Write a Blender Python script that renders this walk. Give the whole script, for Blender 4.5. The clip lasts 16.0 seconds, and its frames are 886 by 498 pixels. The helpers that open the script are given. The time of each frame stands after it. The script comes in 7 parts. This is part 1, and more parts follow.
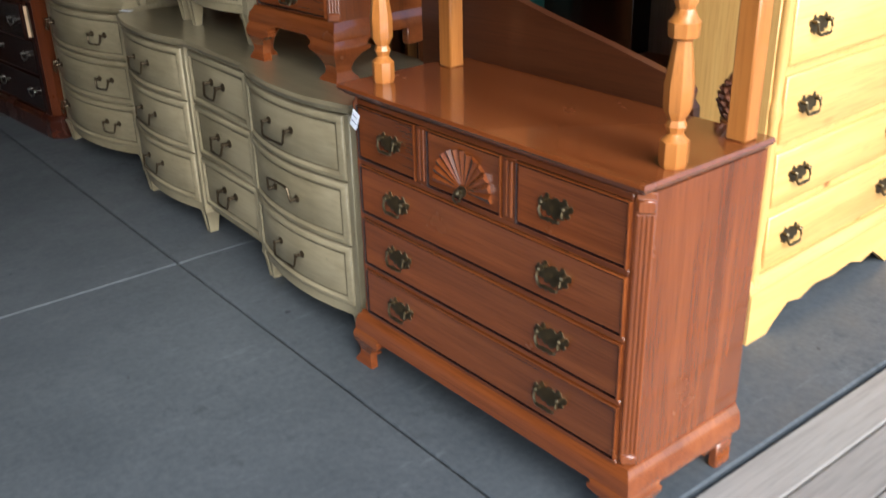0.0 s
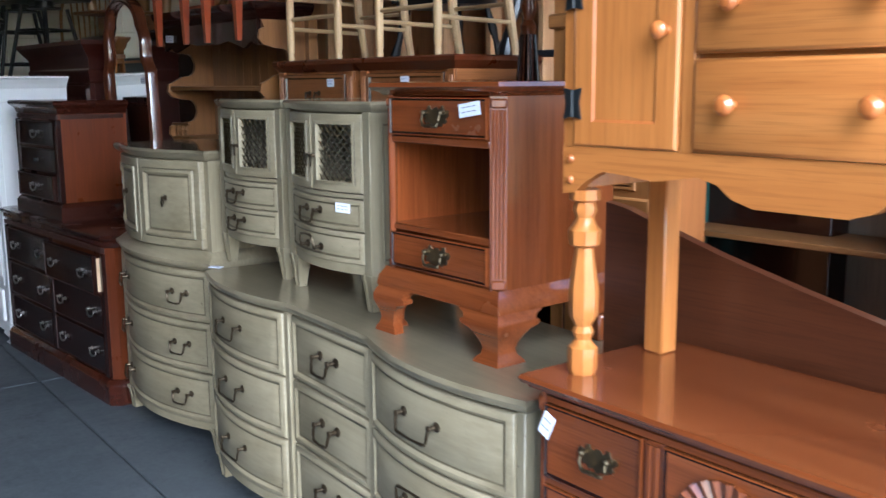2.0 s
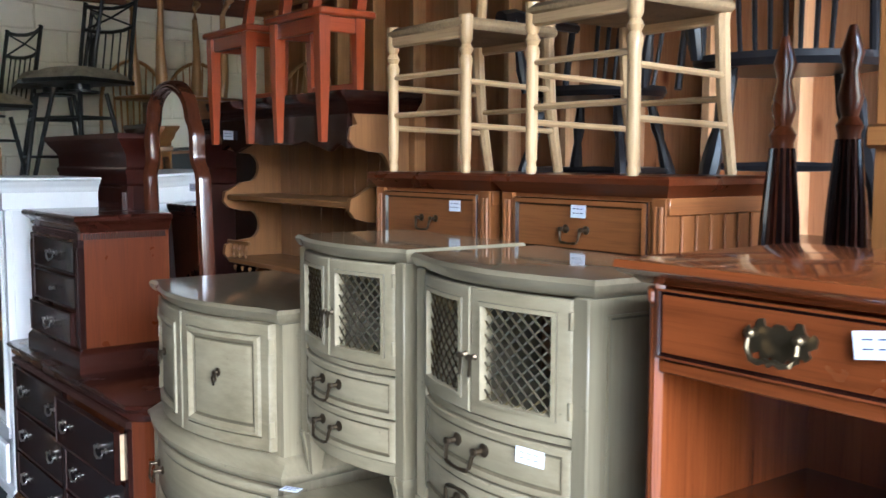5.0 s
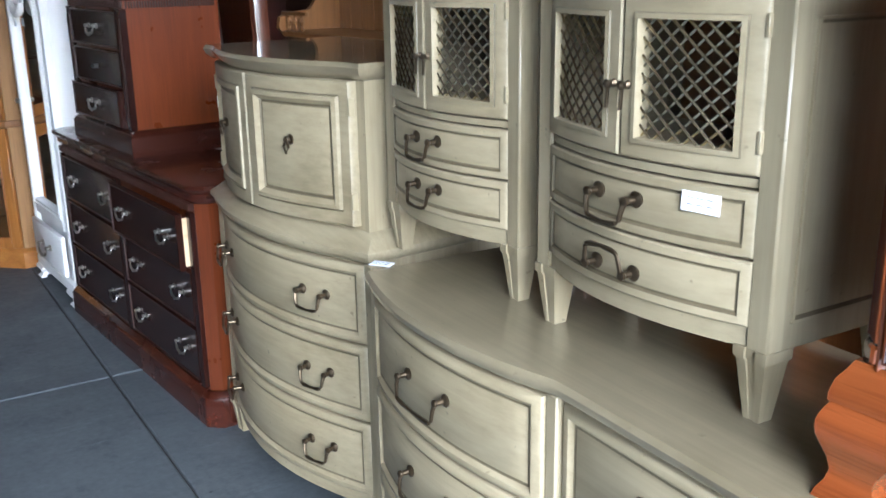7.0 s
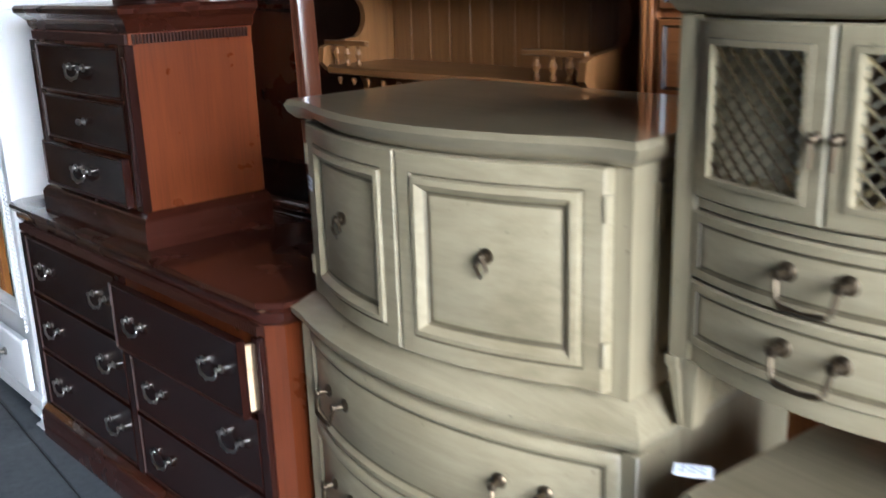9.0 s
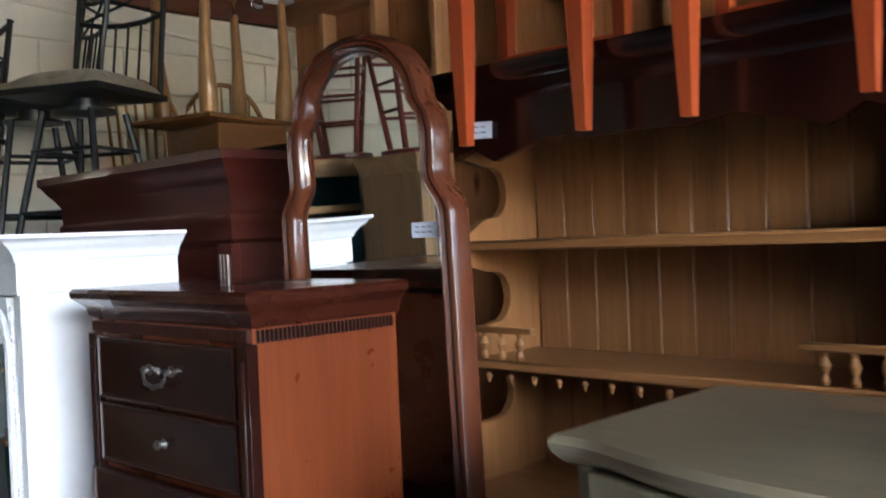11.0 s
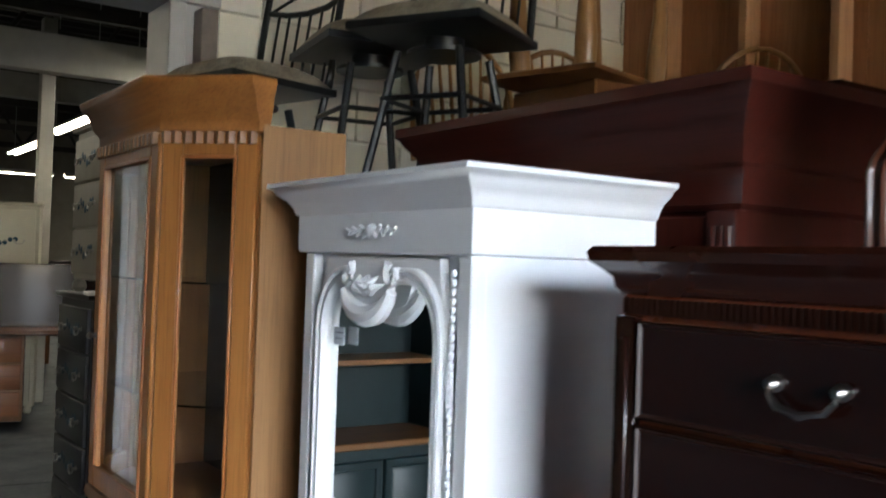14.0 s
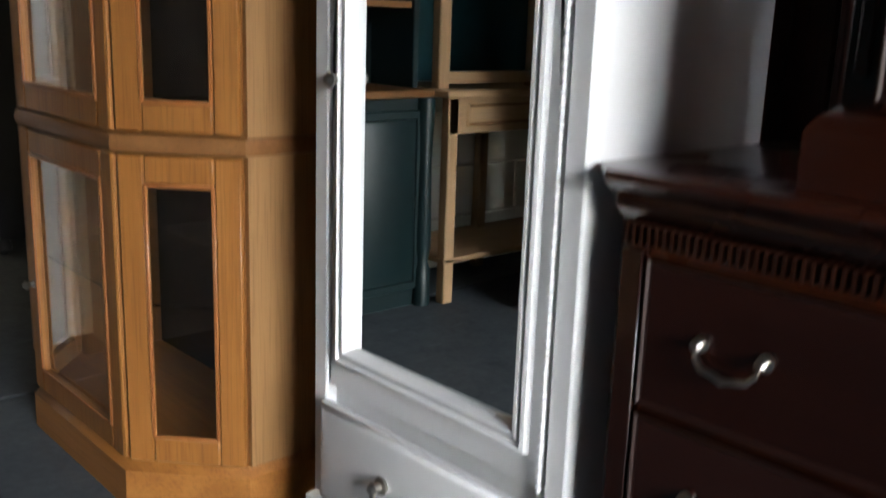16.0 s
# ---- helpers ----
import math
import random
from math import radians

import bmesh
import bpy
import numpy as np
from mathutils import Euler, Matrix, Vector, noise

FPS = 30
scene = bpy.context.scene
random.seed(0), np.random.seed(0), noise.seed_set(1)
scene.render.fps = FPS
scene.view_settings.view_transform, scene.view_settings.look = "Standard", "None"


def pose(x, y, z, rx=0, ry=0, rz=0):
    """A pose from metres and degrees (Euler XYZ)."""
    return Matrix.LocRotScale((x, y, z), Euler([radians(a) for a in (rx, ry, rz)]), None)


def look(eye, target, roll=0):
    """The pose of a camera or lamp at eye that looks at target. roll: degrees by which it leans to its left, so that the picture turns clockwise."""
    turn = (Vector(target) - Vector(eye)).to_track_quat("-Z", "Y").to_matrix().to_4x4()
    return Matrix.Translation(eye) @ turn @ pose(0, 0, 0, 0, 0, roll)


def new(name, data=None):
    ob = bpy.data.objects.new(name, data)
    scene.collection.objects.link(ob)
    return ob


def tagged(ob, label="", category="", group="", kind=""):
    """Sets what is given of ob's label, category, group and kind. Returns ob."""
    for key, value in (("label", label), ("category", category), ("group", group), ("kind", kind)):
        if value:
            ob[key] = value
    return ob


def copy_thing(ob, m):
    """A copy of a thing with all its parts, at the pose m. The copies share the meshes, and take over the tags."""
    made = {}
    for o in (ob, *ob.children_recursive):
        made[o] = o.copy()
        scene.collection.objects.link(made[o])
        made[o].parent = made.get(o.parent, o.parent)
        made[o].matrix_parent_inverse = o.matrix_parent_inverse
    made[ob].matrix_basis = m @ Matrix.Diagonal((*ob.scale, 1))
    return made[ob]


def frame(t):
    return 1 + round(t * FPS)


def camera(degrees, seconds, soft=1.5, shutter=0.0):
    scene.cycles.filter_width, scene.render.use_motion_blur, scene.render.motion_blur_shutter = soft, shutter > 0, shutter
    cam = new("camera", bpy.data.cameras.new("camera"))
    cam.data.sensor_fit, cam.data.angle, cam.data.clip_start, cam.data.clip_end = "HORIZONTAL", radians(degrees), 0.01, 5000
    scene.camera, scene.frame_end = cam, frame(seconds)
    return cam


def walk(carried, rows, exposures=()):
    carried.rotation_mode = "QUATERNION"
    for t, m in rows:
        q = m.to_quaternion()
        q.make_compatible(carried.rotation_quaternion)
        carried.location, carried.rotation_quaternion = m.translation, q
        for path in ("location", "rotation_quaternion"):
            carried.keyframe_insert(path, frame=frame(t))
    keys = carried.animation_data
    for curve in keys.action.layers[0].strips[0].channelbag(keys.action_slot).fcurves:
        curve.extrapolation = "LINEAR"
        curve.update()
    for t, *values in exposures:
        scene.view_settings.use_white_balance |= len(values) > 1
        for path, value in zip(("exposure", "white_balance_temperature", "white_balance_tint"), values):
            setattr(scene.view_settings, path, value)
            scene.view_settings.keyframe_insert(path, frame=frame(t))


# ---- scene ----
cam = camera(49.8, 16.0, shutter=0.5)
EXPOSURES = [(0, 1.15, 6200, 8), (1, 1.6, 5700, 8), (2, 1.95, 5200, 8), (4, 2.6, 5200, 8), (6.5, 2.6, 5200, 8), (7, 2.75, 5300, 8), (8, 2.85, 5400, 8), (10, 3.05, 5400, 8), (12.5, 3.45, 5300, 8), (13.5, 3.15, 5300, 8), (14.5, 2.8, 5700, 8), (16, 2.75, 6000, 8)]
PATH = [
    (0, (-0.29, -0.064, 1.534), (0.935, 1.275, 0.695), -1.3),
    (0.5, (-0.256, 0.096, 1.504), (1.01, 1.471, 0.792), -1.4),
    (1, (-0.224, 0.287, 1.458), (1.106, 1.706, 0.991), -1.1),
    (1.5, (-0.167, 0.458, 1.437), (1.165, 1.909, 1.094), -0.9),
    (2, (-0.107, 0.677, 1.44), (1.175, 2.175, 1.1), -0.4),
    (2.5, (-0.012, 0.92, 1.449), (1.262, 2.425, 1.112), -0.5),
    (3, (0.131, 1.159, 1.467), (1.405, 2.664, 1.136), -0.6),
    (3.5, (0.246, 1.389, 1.521), (1.506, 2.908, 1.198), -0.6),
    (4, (0.326, 1.586, 1.608), (1.584, 3.118, 1.344), -0.6),
    (4.2, (0.36, 1.651, 1.618), (1.625, 3.187, 1.416), -0.6),
    (6.3, (0.408, 2.021, 1.463), (1.541, 3.653, 1.238), -0.5),
    (6.5, (0.407, 2.05, 1.449), (1.537, 3.662, 1.098), -0.7),
    (7, (0.45, 2.159, 1.398), (1.573, 3.714, 0.833), -0.9),
    (7.5, (0.478, 2.341, 1.387), (1.667, 3.841, 0.806), -1.5),
    (8, (0.488, 2.648, 1.399), (1.721, 4.11, 0.814), -2.2),
    (8.5, (0.49, 2.927, 1.395), (1.756, 4.364, 0.821), -2.3),
    (9, (0.514, 3.216, 1.423), (1.795, 4.649, 0.868), -1.9),
    (9.5, (0.538, 3.464, 1.464), (1.848, 4.882, 0.943), -1.7),
    (10, (0.54, 3.652, 1.444), (1.927, 5.05, 1.097), -1.4),
    (10.2, (0.544, 3.733, 1.457), (1.961, 5.121, 1.194), -1.4),
    (12.3, (0.652, 4.438, 1.434), (1.966, 5.938, 1.577), -0.1),
    (12.5, (0.632, 4.504, 1.419), (1.919, 6.029, 1.555), 0.2),
    (13, (0.599, 4.715, 1.392), (1.859, 6.262, 1.524), 0.8),
    (13.5, (0.579, 4.911, 1.36), (1.777, 6.51, 1.461), 1.4),
    (14, (0.556, 5.08, 1.341), (1.699, 6.72, 1.376), 1.9),
    (14.5, (0.585, 5.232, 1.304), (1.729, 6.87, 1.219), 1.8),
    (15, (0.612, 5.319, 1.275), (1.762, 6.932, 1.0), 1.9),
    (15.5, (0.59, 5.43, 1.19), (1.80, 6.93, 0.72), 1.6),
    (16, (0.561, 5.556, 0.948), (1.866, 6.998, 0.48), 2.0),
]
walk(cam, [(t, look(eye, target, roll)) for t, eye, target, roll in PATH], EXPOSURES)

# ---- world, sun, lights ----
wd = bpy.data.worlds.new("sky")
scene.world = wd
wd.use_nodes = True
wn = wd.node_tree
sky = wn.nodes.new("ShaderNodeTexSky")
sky.sky_type, sky.sun_disc = "NISHITA", False
sky.sun_elevation, sky.sun_rotation = radians(33), radians(198)
wn.links.new(sky.outputs[0], wn.nodes["Background"].inputs[0])
wn.nodes["Background"].inputs[1].default_value = 0.15
sun = new("sun", bpy.data.lights.new("sun", "SUN"))
sun.data.energy, sun.data.angle, sun.data.color = 3.5, radians(54), (1.0, 0.985, 0.965)
sun.matrix_world = look((-2.0, -6.0, 4.1), (0, 0, 0))


# ---- materials ----
MATS = {}


def base_mat(name):
    m = bpy.data.materials.new(name)
    m.use_nodes = True
    return m, m.node_tree, m.node_tree.nodes["Principled BSDF"]


def link(nt, a, b):
    nt.links.new(a, b)


def noise_node(nt, vec, scale, detail=4.0, rough=0.6):
    n = nt.nodes.new("ShaderNodeTexNoise")
    n.inputs["Scale"].default_value, n.inputs["Detail"].default_value = scale, detail
    n.inputs["Roughness"].default_value = rough
    link(nt, vec, n.inputs["Vector"])
    return n.outputs["Fac"]


def ramp_node(nt, fac, stops):
    r = nt.nodes.new("ShaderNodeValToRGB")
    els = r.color_ramp.elements
    while len(els) < len(stops):
        els.new(0.5)
    for e, (p, c) in zip(els, stops):
        e.position, e.color = p, (*c, 1)
    link(nt, fac, r.inputs["Fac"])
    return r.outputs["Color"]


def mix_node(nt, a, b, fac, mode="MIX"):
    n = nt.nodes.new("ShaderNodeMix")
    n.data_type, n.blend_type = "RGBA", mode
    for socket, v in ((n.inputs[0], fac), (n.inputs[6], a), (n.inputs[7], b)):
        if isinstance(v, (int, float)):
            socket.default_value = v
        elif isinstance(v, tuple):
            socket.default_value = (*v, 1)
        else:
            link(nt, v, socket)
    return n.outputs[2]


def coords(nt, stretch=(1, 1, 1), spread=True):
    tc = nt.nodes.new("ShaderNodeTexCoord")
    mp = nt.nodes.new("ShaderNodeMapping")
    mp.inputs["Scale"].default_value = stretch
    link(nt, tc.outputs["Object"], mp.inputs["Vector"])
    if spread:
        oi = nt.nodes.new("ShaderNodeObjectInfo")
        mul = nt.nodes.new("ShaderNodeVectorMath")
        mul.operation = "SCALE"
        mul.inputs[0].default_value = (17.0, 23.0, 31.0)
        link(nt, oi.outputs["Random"], mul.inputs["Scale"])
        link(nt, mul.outputs[0], mp.inputs["Location"])
    return mp.outputs["Vector"]


def bump_node(nt, b, height, strength=0.2, dist=0.004):
    n = nt.nodes.new("ShaderNodeBump")
    n.inputs["Strength"].default_value, n.inputs["Distance"].default_value = strength, dist
    link(nt, height, n.inputs["Height"])
    link(nt, n.outputs[0], b.inputs["Normal"])


def wood(name, dark, mid, light, axis="x", rough=0.35, coat=0.15, knots=0.0, bump=0.12):
    """Varnished timber with the grain along one local axis."""
    key = (name, axis)
    if key in MATS:
        return MATS[key]
    m, nt, b = base_mat(name)
    s = {"x": (1.2, 22, 22), "y": (22, 1.2, 22), "z": (22, 22, 1.2)}[axis]
    fine = {"x": (6, 190, 190), "y": (190, 6, 190), "z": (190, 190, 6)}[axis]
    broad = noise_node(nt, coords(nt, tuple(v * 0.32 for v in s)), 1.0, 3)
    grain = noise_node(nt, coords(nt, s), 1.0, 6, 0.65)
    pores = noise_node(nt, coords(nt, fine), 1.0, 2)
    col = ramp_node(nt, grain, [(0.25, dark), (0.5, mid), (0.78, light)])
    col = mix_node(nt, col, ramp_node(nt, broad, [(0.3, tuple(v * 0.72 for v in mid)), (0.7, tuple((p + q) / 2 for p, q in zip(mid, light)))]), 0.42)
    col = mix_node(nt, col, ramp_node(nt, pores, [(0.35, tuple(v * 0.55 for v in dark)), (0.5, (1, 1, 1))]), 0.2, "MULTIPLY")
    if knots:
        v = nt.nodes.new("ShaderNodeTexVoronoi")
        v.inputs["Scale"].default_value = 1.0
        link(nt, coords(nt, {"x": (2.4, 6, 6), "y": (6, 2.4, 6), "z": (6, 6, 2.4)}[axis]), v.inputs["Vector"])
        spot = ramp_node(nt, v.outputs["Distance"], [(0.04, (0.25, 0.1, 0.04)), (0.16, (1, 1, 1))])
        col = mix_node(nt, col, spot, knots, "MULTIPLY")
    oi = nt.nodes.new("ShaderNodeObjectInfo")
    hs = nt.nodes.new("ShaderNodeHueSaturation")
    mr = nt.nodes.new("ShaderNodeMapRange")
    mr.inputs[3].default_value, mr.inputs[4].default_value = 0.86, 1.12
    link(nt, oi.outputs["Random"], mr.inputs[0])
    link(nt, mr.outputs[0], hs.inputs["Value"])
    link(nt, col, hs.inputs["Color"])
    link(nt, hs.outputs[0], b.inputs["Base Color"])
    smear = noise_node(nt, coords(nt, (5, 5, 5)), 1.0, 4)
    rr = nt.nodes.new("ShaderNodeMapRange")
    rr.inputs[3].default_value, rr.inputs[4].default_value = rough - 0.05, rough + 0.06
    link(nt, smear, rr.inputs[0])
    link(nt, rr.outputs[0], b.inputs["Roughness"])
    b.inputs["Coat Weight"].default_value, b.inputs["Coat Roughness"].default_value = coat, 0.07
    b.inputs["Specular IOR Level"].default_value = 0.45
    bump_node(nt, b, pores, bump, 0.0015)
    MATS[key] = m
    return m


def plain(name, color, rough=0.5, metal=0.0, var=0.25, scale=30, bump=0.08, spots=None):
    """A painted, metal or cloth surface with mottling at two scales."""
    if name in MATS:
        return MATS[name]
    m, nt, b = base_mat(name)
    v = coords(nt)
    big = noise_node(nt, v, scale * 0.12, 4)
    small = noise_node(nt, v, scale, 5)
    lo, hi = tuple(c * (1 - var) for c in color), tuple(min(1, c * (1 + var)) for c in color)
    col = mix_node(nt, ramp_node(nt, big, [(0.3, lo), (0.7, hi)]), ramp_node(nt, small, [(0.3, lo), (0.7, hi)]), 0.45)
    if spots:
        col = mix_node(nt, col, spots, ramp_node(nt, noise_node(nt, v, scale * 0.5, 6, 0.75), [(0.62, (0, 0, 0)), (0.72, (1, 1, 1))]))
    link(nt, col, b.inputs["Base Color"])
    b.inputs["Roughness"].default_value, b.inputs["Metallic"].default_value = rough, metal
    if bump:
        bump_node(nt, b, small, bump, 0.003)
    MATS[name] = m
    return m


def antique(name, axis="z"):
    """Olive-grey antiqued paint with brushed streaks and worn yellowish places."""
    key = (name, axis)
    if key in MATS:
        return MATS[key]
    m, nt, b = base_mat(name)
    glossy = "top" in name
    dim = 0.72 if glossy else 1.0

    def tone(r, g, b_):
        return r * dim, g * dim, b_ * dim
    s = {"x": (3, 60, 60), "z": (60, 60, 3), "y": (60, 3, 60)}[axis]
    streak = noise_node(nt, coords(nt, s), 1.0, 5)
    cloud = noise_node(nt, coords(nt, (3, 3, 3)), 1.0, 4)
    col = ramp_node(nt, streak, [(0.28, tone(0.19, 0.155, 0.092)), (0.52, tone(0.262, 0.22, 0.138)), (0.78, tone(0.335, 0.285, 0.185))])
    col = mix_node(nt, col, ramp_node(nt, cloud, [(0.3, tone(0.15, 0.118, 0.062)), (0.5, tone(0.262, 0.22, 0.138)), (0.7, tone(0.34, 0.285, 0.18))]), 0.45)
    specks = noise_node(nt, coords(nt, (45, 45, 45)), 1.0, 2)
    col = mix_node(nt, col, (0.11, 0.09, 0.05), ramp_node(nt, specks, [(0.7, (0, 0, 0)), (0.78, (0.7, 0.7, 0.7))]))
    link(nt, col, b.inputs["Base Color"])
    b.inputs["Roughness"].default_value = 0.3 if glossy else 0.42
    b.inputs["Coat Weight"].default_value, b.inputs["Coat Roughness"].default_value = (1.0, 0.05) if glossy else (0.2, 0.22)
    bump_node(nt, b, streak, 0.08, 0.001)
    MATS[key] = m
    return m


def concrete(name, lo, hi):
    if name in MATS:
        return MATS[name]
    m, nt, b = base_mat(name)
    v = coords(nt, spread=False)
    big = noise_node(nt, v, 0.9, 6, 0.65)
    fine = noise_node(nt, v, 45, 4)
    stain = noise_node(nt, v, 3.5, 7, 0.75)
    col = mix_node(nt, ramp_node(nt, big, [(0.3, lo), (0.72, hi)]), ramp_node(nt, fine, [(0.3, lo), (0.7, hi)]), 0.5)
    col = mix_node(nt, col, (lo[0] * 0.35, lo[1] * 0.35, lo[2] * 0.35), ramp_node(nt, stain, [(0.57, (0, 0, 0)), (0.78, (0.75, 0.75, 0.75))]))
    scuff = noise_node(nt, coords(nt, (2.5, 14, 1), spread=False), 1.0, 8, 0.8)
    col = mix_node(nt, col, (hi[0] * 1.6, hi[1] * 1.6, hi[2] * 1.6), ramp_node(nt, scuff, [(0.58, (0, 0, 0)), (0.7, (0.6, 0.6, 0.6))]))
    gum = noise_node(nt, v, 16, 2)
    col = mix_node(nt, col, (0.015, 0.016, 0.018), ramp_node(nt, gum, [(0.735, (0, 0, 0)), (0.75, (0.9, 0.9, 0.9))]))
    link(nt, col, b.inputs["Base Color"])
    rr = ramp_node(nt, stain, [(0.35, (0.5, 0.5, 0.5)), (0.7, (0.8, 0.8, 0.8))])
    link(nt, rr, b.inputs["Roughness"])
    bump_node(nt, b, fine, 0.25, 0.003)
    MATS[name] = m
    return m


def glass_mat():
    if "glass" in MATS:
        return MATS["glass"]
    m, nt, b = base_mat("clear_glass")
    b.inputs["Transmission Weight"].default_value, b.inputs["Roughness"].default_value = 1.0, 0.02
    b.inputs["IOR"].default_value = 1.45
    b.inputs["Base Color"].default_value = (0.93, 0.96, 0.95, 1)
    MATS["glass"] = m
    return m


def mirror_mat():
    if "mirror" in MATS:
        return MATS["mirror"]
    m, nt, b = base_mat("silvered_mirror")
    b.inputs["Metallic"].default_value, b.inputs["Roughness"].default_value = 1.0, 0.015
    b.inputs["Base Color"].default_value = (0.86, 0.88, 0.87, 1)
    MATS["mirror"] = m
    return m


def glow(name, color, strength):
    m, nt, b = base_mat(name)
    b.inputs["Emission Color"].default_value, b.inputs["Emission Strength"].default_value = (*color, 1), strength
    b.inputs["Base Color"].default_value = (0.9, 0.9, 0.9, 1)
    return m


def cherry(a="x"):
    return wood("cherry_varnish", (0.07, 0.014, 0.0035), (0.165, 0.04, 0.01), (0.27, 0.078, 0.02), a, 0.25, 0.8)


# Mahogany with shade put into the colour, for fronts turned from the light.
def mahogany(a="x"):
    return wood("mahogany_shaded_varnish", (0.008, 0.0022, 0.0013), (0.015, 0.0035, 0.0021), (0.026, 0.0062, 0.0034), a, 0.24, 0.15)


# Same timber, toned between the shaded fronts and the lit sides.
def mahogany_half_lit(a="x"):
    return wood("mahogany_half_lit", (0.02, 0.0045, 0.0022), (0.034, 0.0075, 0.0036), (0.052, 0.0125, 0.006), a, 0.26, 0.4)


# Same timber, brighter and redder: daylight on the sides is in the colour.
def mahogany_lit(a="z"):
    return wood("mahogany_lit", (0.06, 0.0125, 0.0035), (0.105, 0.0235, 0.0065), (0.16, 0.04, 0.0115), a, 0.28, 0.4)


def amber(a="x"):
    return wood("amber_knob", (0.26, 0.07, 0.014), (0.36, 0.105, 0.022), (0.46, 0.15, 0.036), a, 0.3, 0.5)


def pine(a="x"):
    return wood("honey_pine", (0.29, 0.09, 0.017), (0.42, 0.148, 0.031), (0.52, 0.215, 0.055), a, 0.32, 0.3, knots=0.5)


def pale_pine(a="x"):
    return wood("pale_pine", (0.52, 0.27, 0.075), (0.66, 0.38, 0.12), (0.74, 0.48, 0.18), a, 0.32, 0.35, knots=0.9)


def brown_oak(a="x"):
    return wood("brown_oak", (0.12, 0.049, 0.014), (0.195, 0.084, 0.025), (0.27, 0.125, 0.04), a, 0.42, 0.1)


def oak(a="x"):
    return wood("honey_oak", (0.17, 0.06, 0.012), (0.28, 0.11, 0.023), (0.38, 0.165, 0.04), a, 0.4, 0.15, bump=0.3)


def walnut(a="x"):
    return wood("red_brown_cabinet", (0.18, 0.06, 0.017), (0.27, 0.097, 0.027), (0.36, 0.14, 0.043), a, 0.38, 0.15)


def bare(a="x"):
    return wood("bare_drawer_wood", (0.5, 0.33, 0.18), (0.6, 0.42, 0.25), (0.68, 0.5, 0.32), a, 0.6, 0.0)


def beech(a="z"):
    return wood("blond_chair_wood", (0.5, 0.31, 0.14), (0.6, 0.4, 0.2), (0.68, 0.49, 0.27), a, 0.38, 0.15)


def red_chair(a="z"):
    return wood("orange_red_stain", (0.2, 0.03, 0.008), (0.3, 0.05, 0.012), (0.38, 0.075, 0.018), a, 0.3, 0.25)


def brass():
    return plain("aged_brass", (0.13, 0.098, 0.055), 0.36, 0.9, 0.35, 60, 0.05)


def dark_brass():
    return plain("dark_bronze", (0.1, 0.075, 0.048), 0.33, 0.9, 0.35, 60, 0.05)


def old_brass():
    return plain("mellow_brass", (0.34, 0.25, 0.13), 0.3, 1.0, 0.3, 60, 0.05)


def bright_brass():
    return plain("bright_brass", (0.55, 0.48, 0.33), 0.25, 1.0, 0.25, 60, 0.04)


def nickel():
    return plain("tarnished_nickel", (0.42, 0.4, 0.37), 0.28, 1.0, 0.25, 60, 0.04)


def glaze():
    return plain("dark_glaze_line", (0.1, 0.08, 0.045), 0.5, 0, 0.35, 40)


def white_paint():
    return plain("white_paint", (0.78, 0.78, 0.79), 0.38, 0, 0.05, 12, 0.04)


def black_metal():
    return plain("black_painted_metal", (0.012, 0.014, 0.015), 0.4, 0.2, 0.3, 30, 0.05)


def black_wood():
    return plain("black_painted_wood", (0.013, 0.013, 0.015), 0.3, 0, 0.35, 30, 0.05)


def paper():
    return plain("paper_tag", (0.74, 0.77, 0.85), 0.7, 0, 0.04, 20, 0.02)


def ink():
    return plain("blue_black_ink", (0.07, 0.08, 0.16), 0.7, 0, 0.1, 30, 0)


# ---- mesh helpers ----
def mesh_of(name, bm, mats, smooth=False):
    bmesh.ops.recalc_face_normals(bm, faces=bm.faces)
    me = bpy.data.meshes.new(name)
    bm.to_mesh(me)
    bm.free()
    for m in (mats if isinstance(mats, (list, tuple)) else [mats]):
        me.materials.append(m)
    if smooth:
        for p in me.polygons:
            p.use_smooth = True
        me.set_sharp_from_angle(angle=radians(38))
    return me


def part(name, bm, material, parent, label="", smooth=True):
    ob = new(name, mesh_of(name, bm, material, smooth))
    ob.parent = parent
    if label:
        tagged(ob, label)
    return ob


def shared(name, me, parent, m, label=""):
    ob = new(name, me)
    ob.parent = parent
    ob.matrix_basis = m
    if label:
        tagged(ob, label)
    return ob


def thing(name, m, label, category, group="", kind=""):
    ob = new(name)
    ob.empty_display_size = 0.1
    ob.matrix_basis = m
    return tagged(ob, label, category, group, kind)


def facing_row(x, y, z, turn=0.0):
    """A place in the row: front towards the aisle, width along the row."""
    return pose(x, y, z, 0, 0, -90 + turn)


def bx(bm, x0, x1, y0, y1, z0, z1, bev=0.003, mi=0):
    vs = [bm.verts.new((x, y, z)) for x in (x0, x1) for y in (y0, y1) for z in (z0, z1)]
    fs = [bm.faces.new([vs[i] for i in q]) for q in ((0, 1, 3, 2), (4, 6, 7, 5), (0, 4, 5, 1), (2, 3, 7, 6), (0, 2, 6, 4), (1, 5, 7, 3))]
    for f in fs:
        f.material_index = mi
    if bev > 0:
        es = list({e for f in fs for e in f.edges})
        bmesh.ops.bevel(bm, geom=es, offset=bev, segments=1, affect="EDGES", profile=0.5)
    return bm


def boxp(name, parent, mat, x0, x1, y0, y1, z0, z1, bev=0.003, label=""):
    return part(name, bx(bmesh.new(), x0, x1, y0, y1, z0, z1, bev), mat, parent, label)


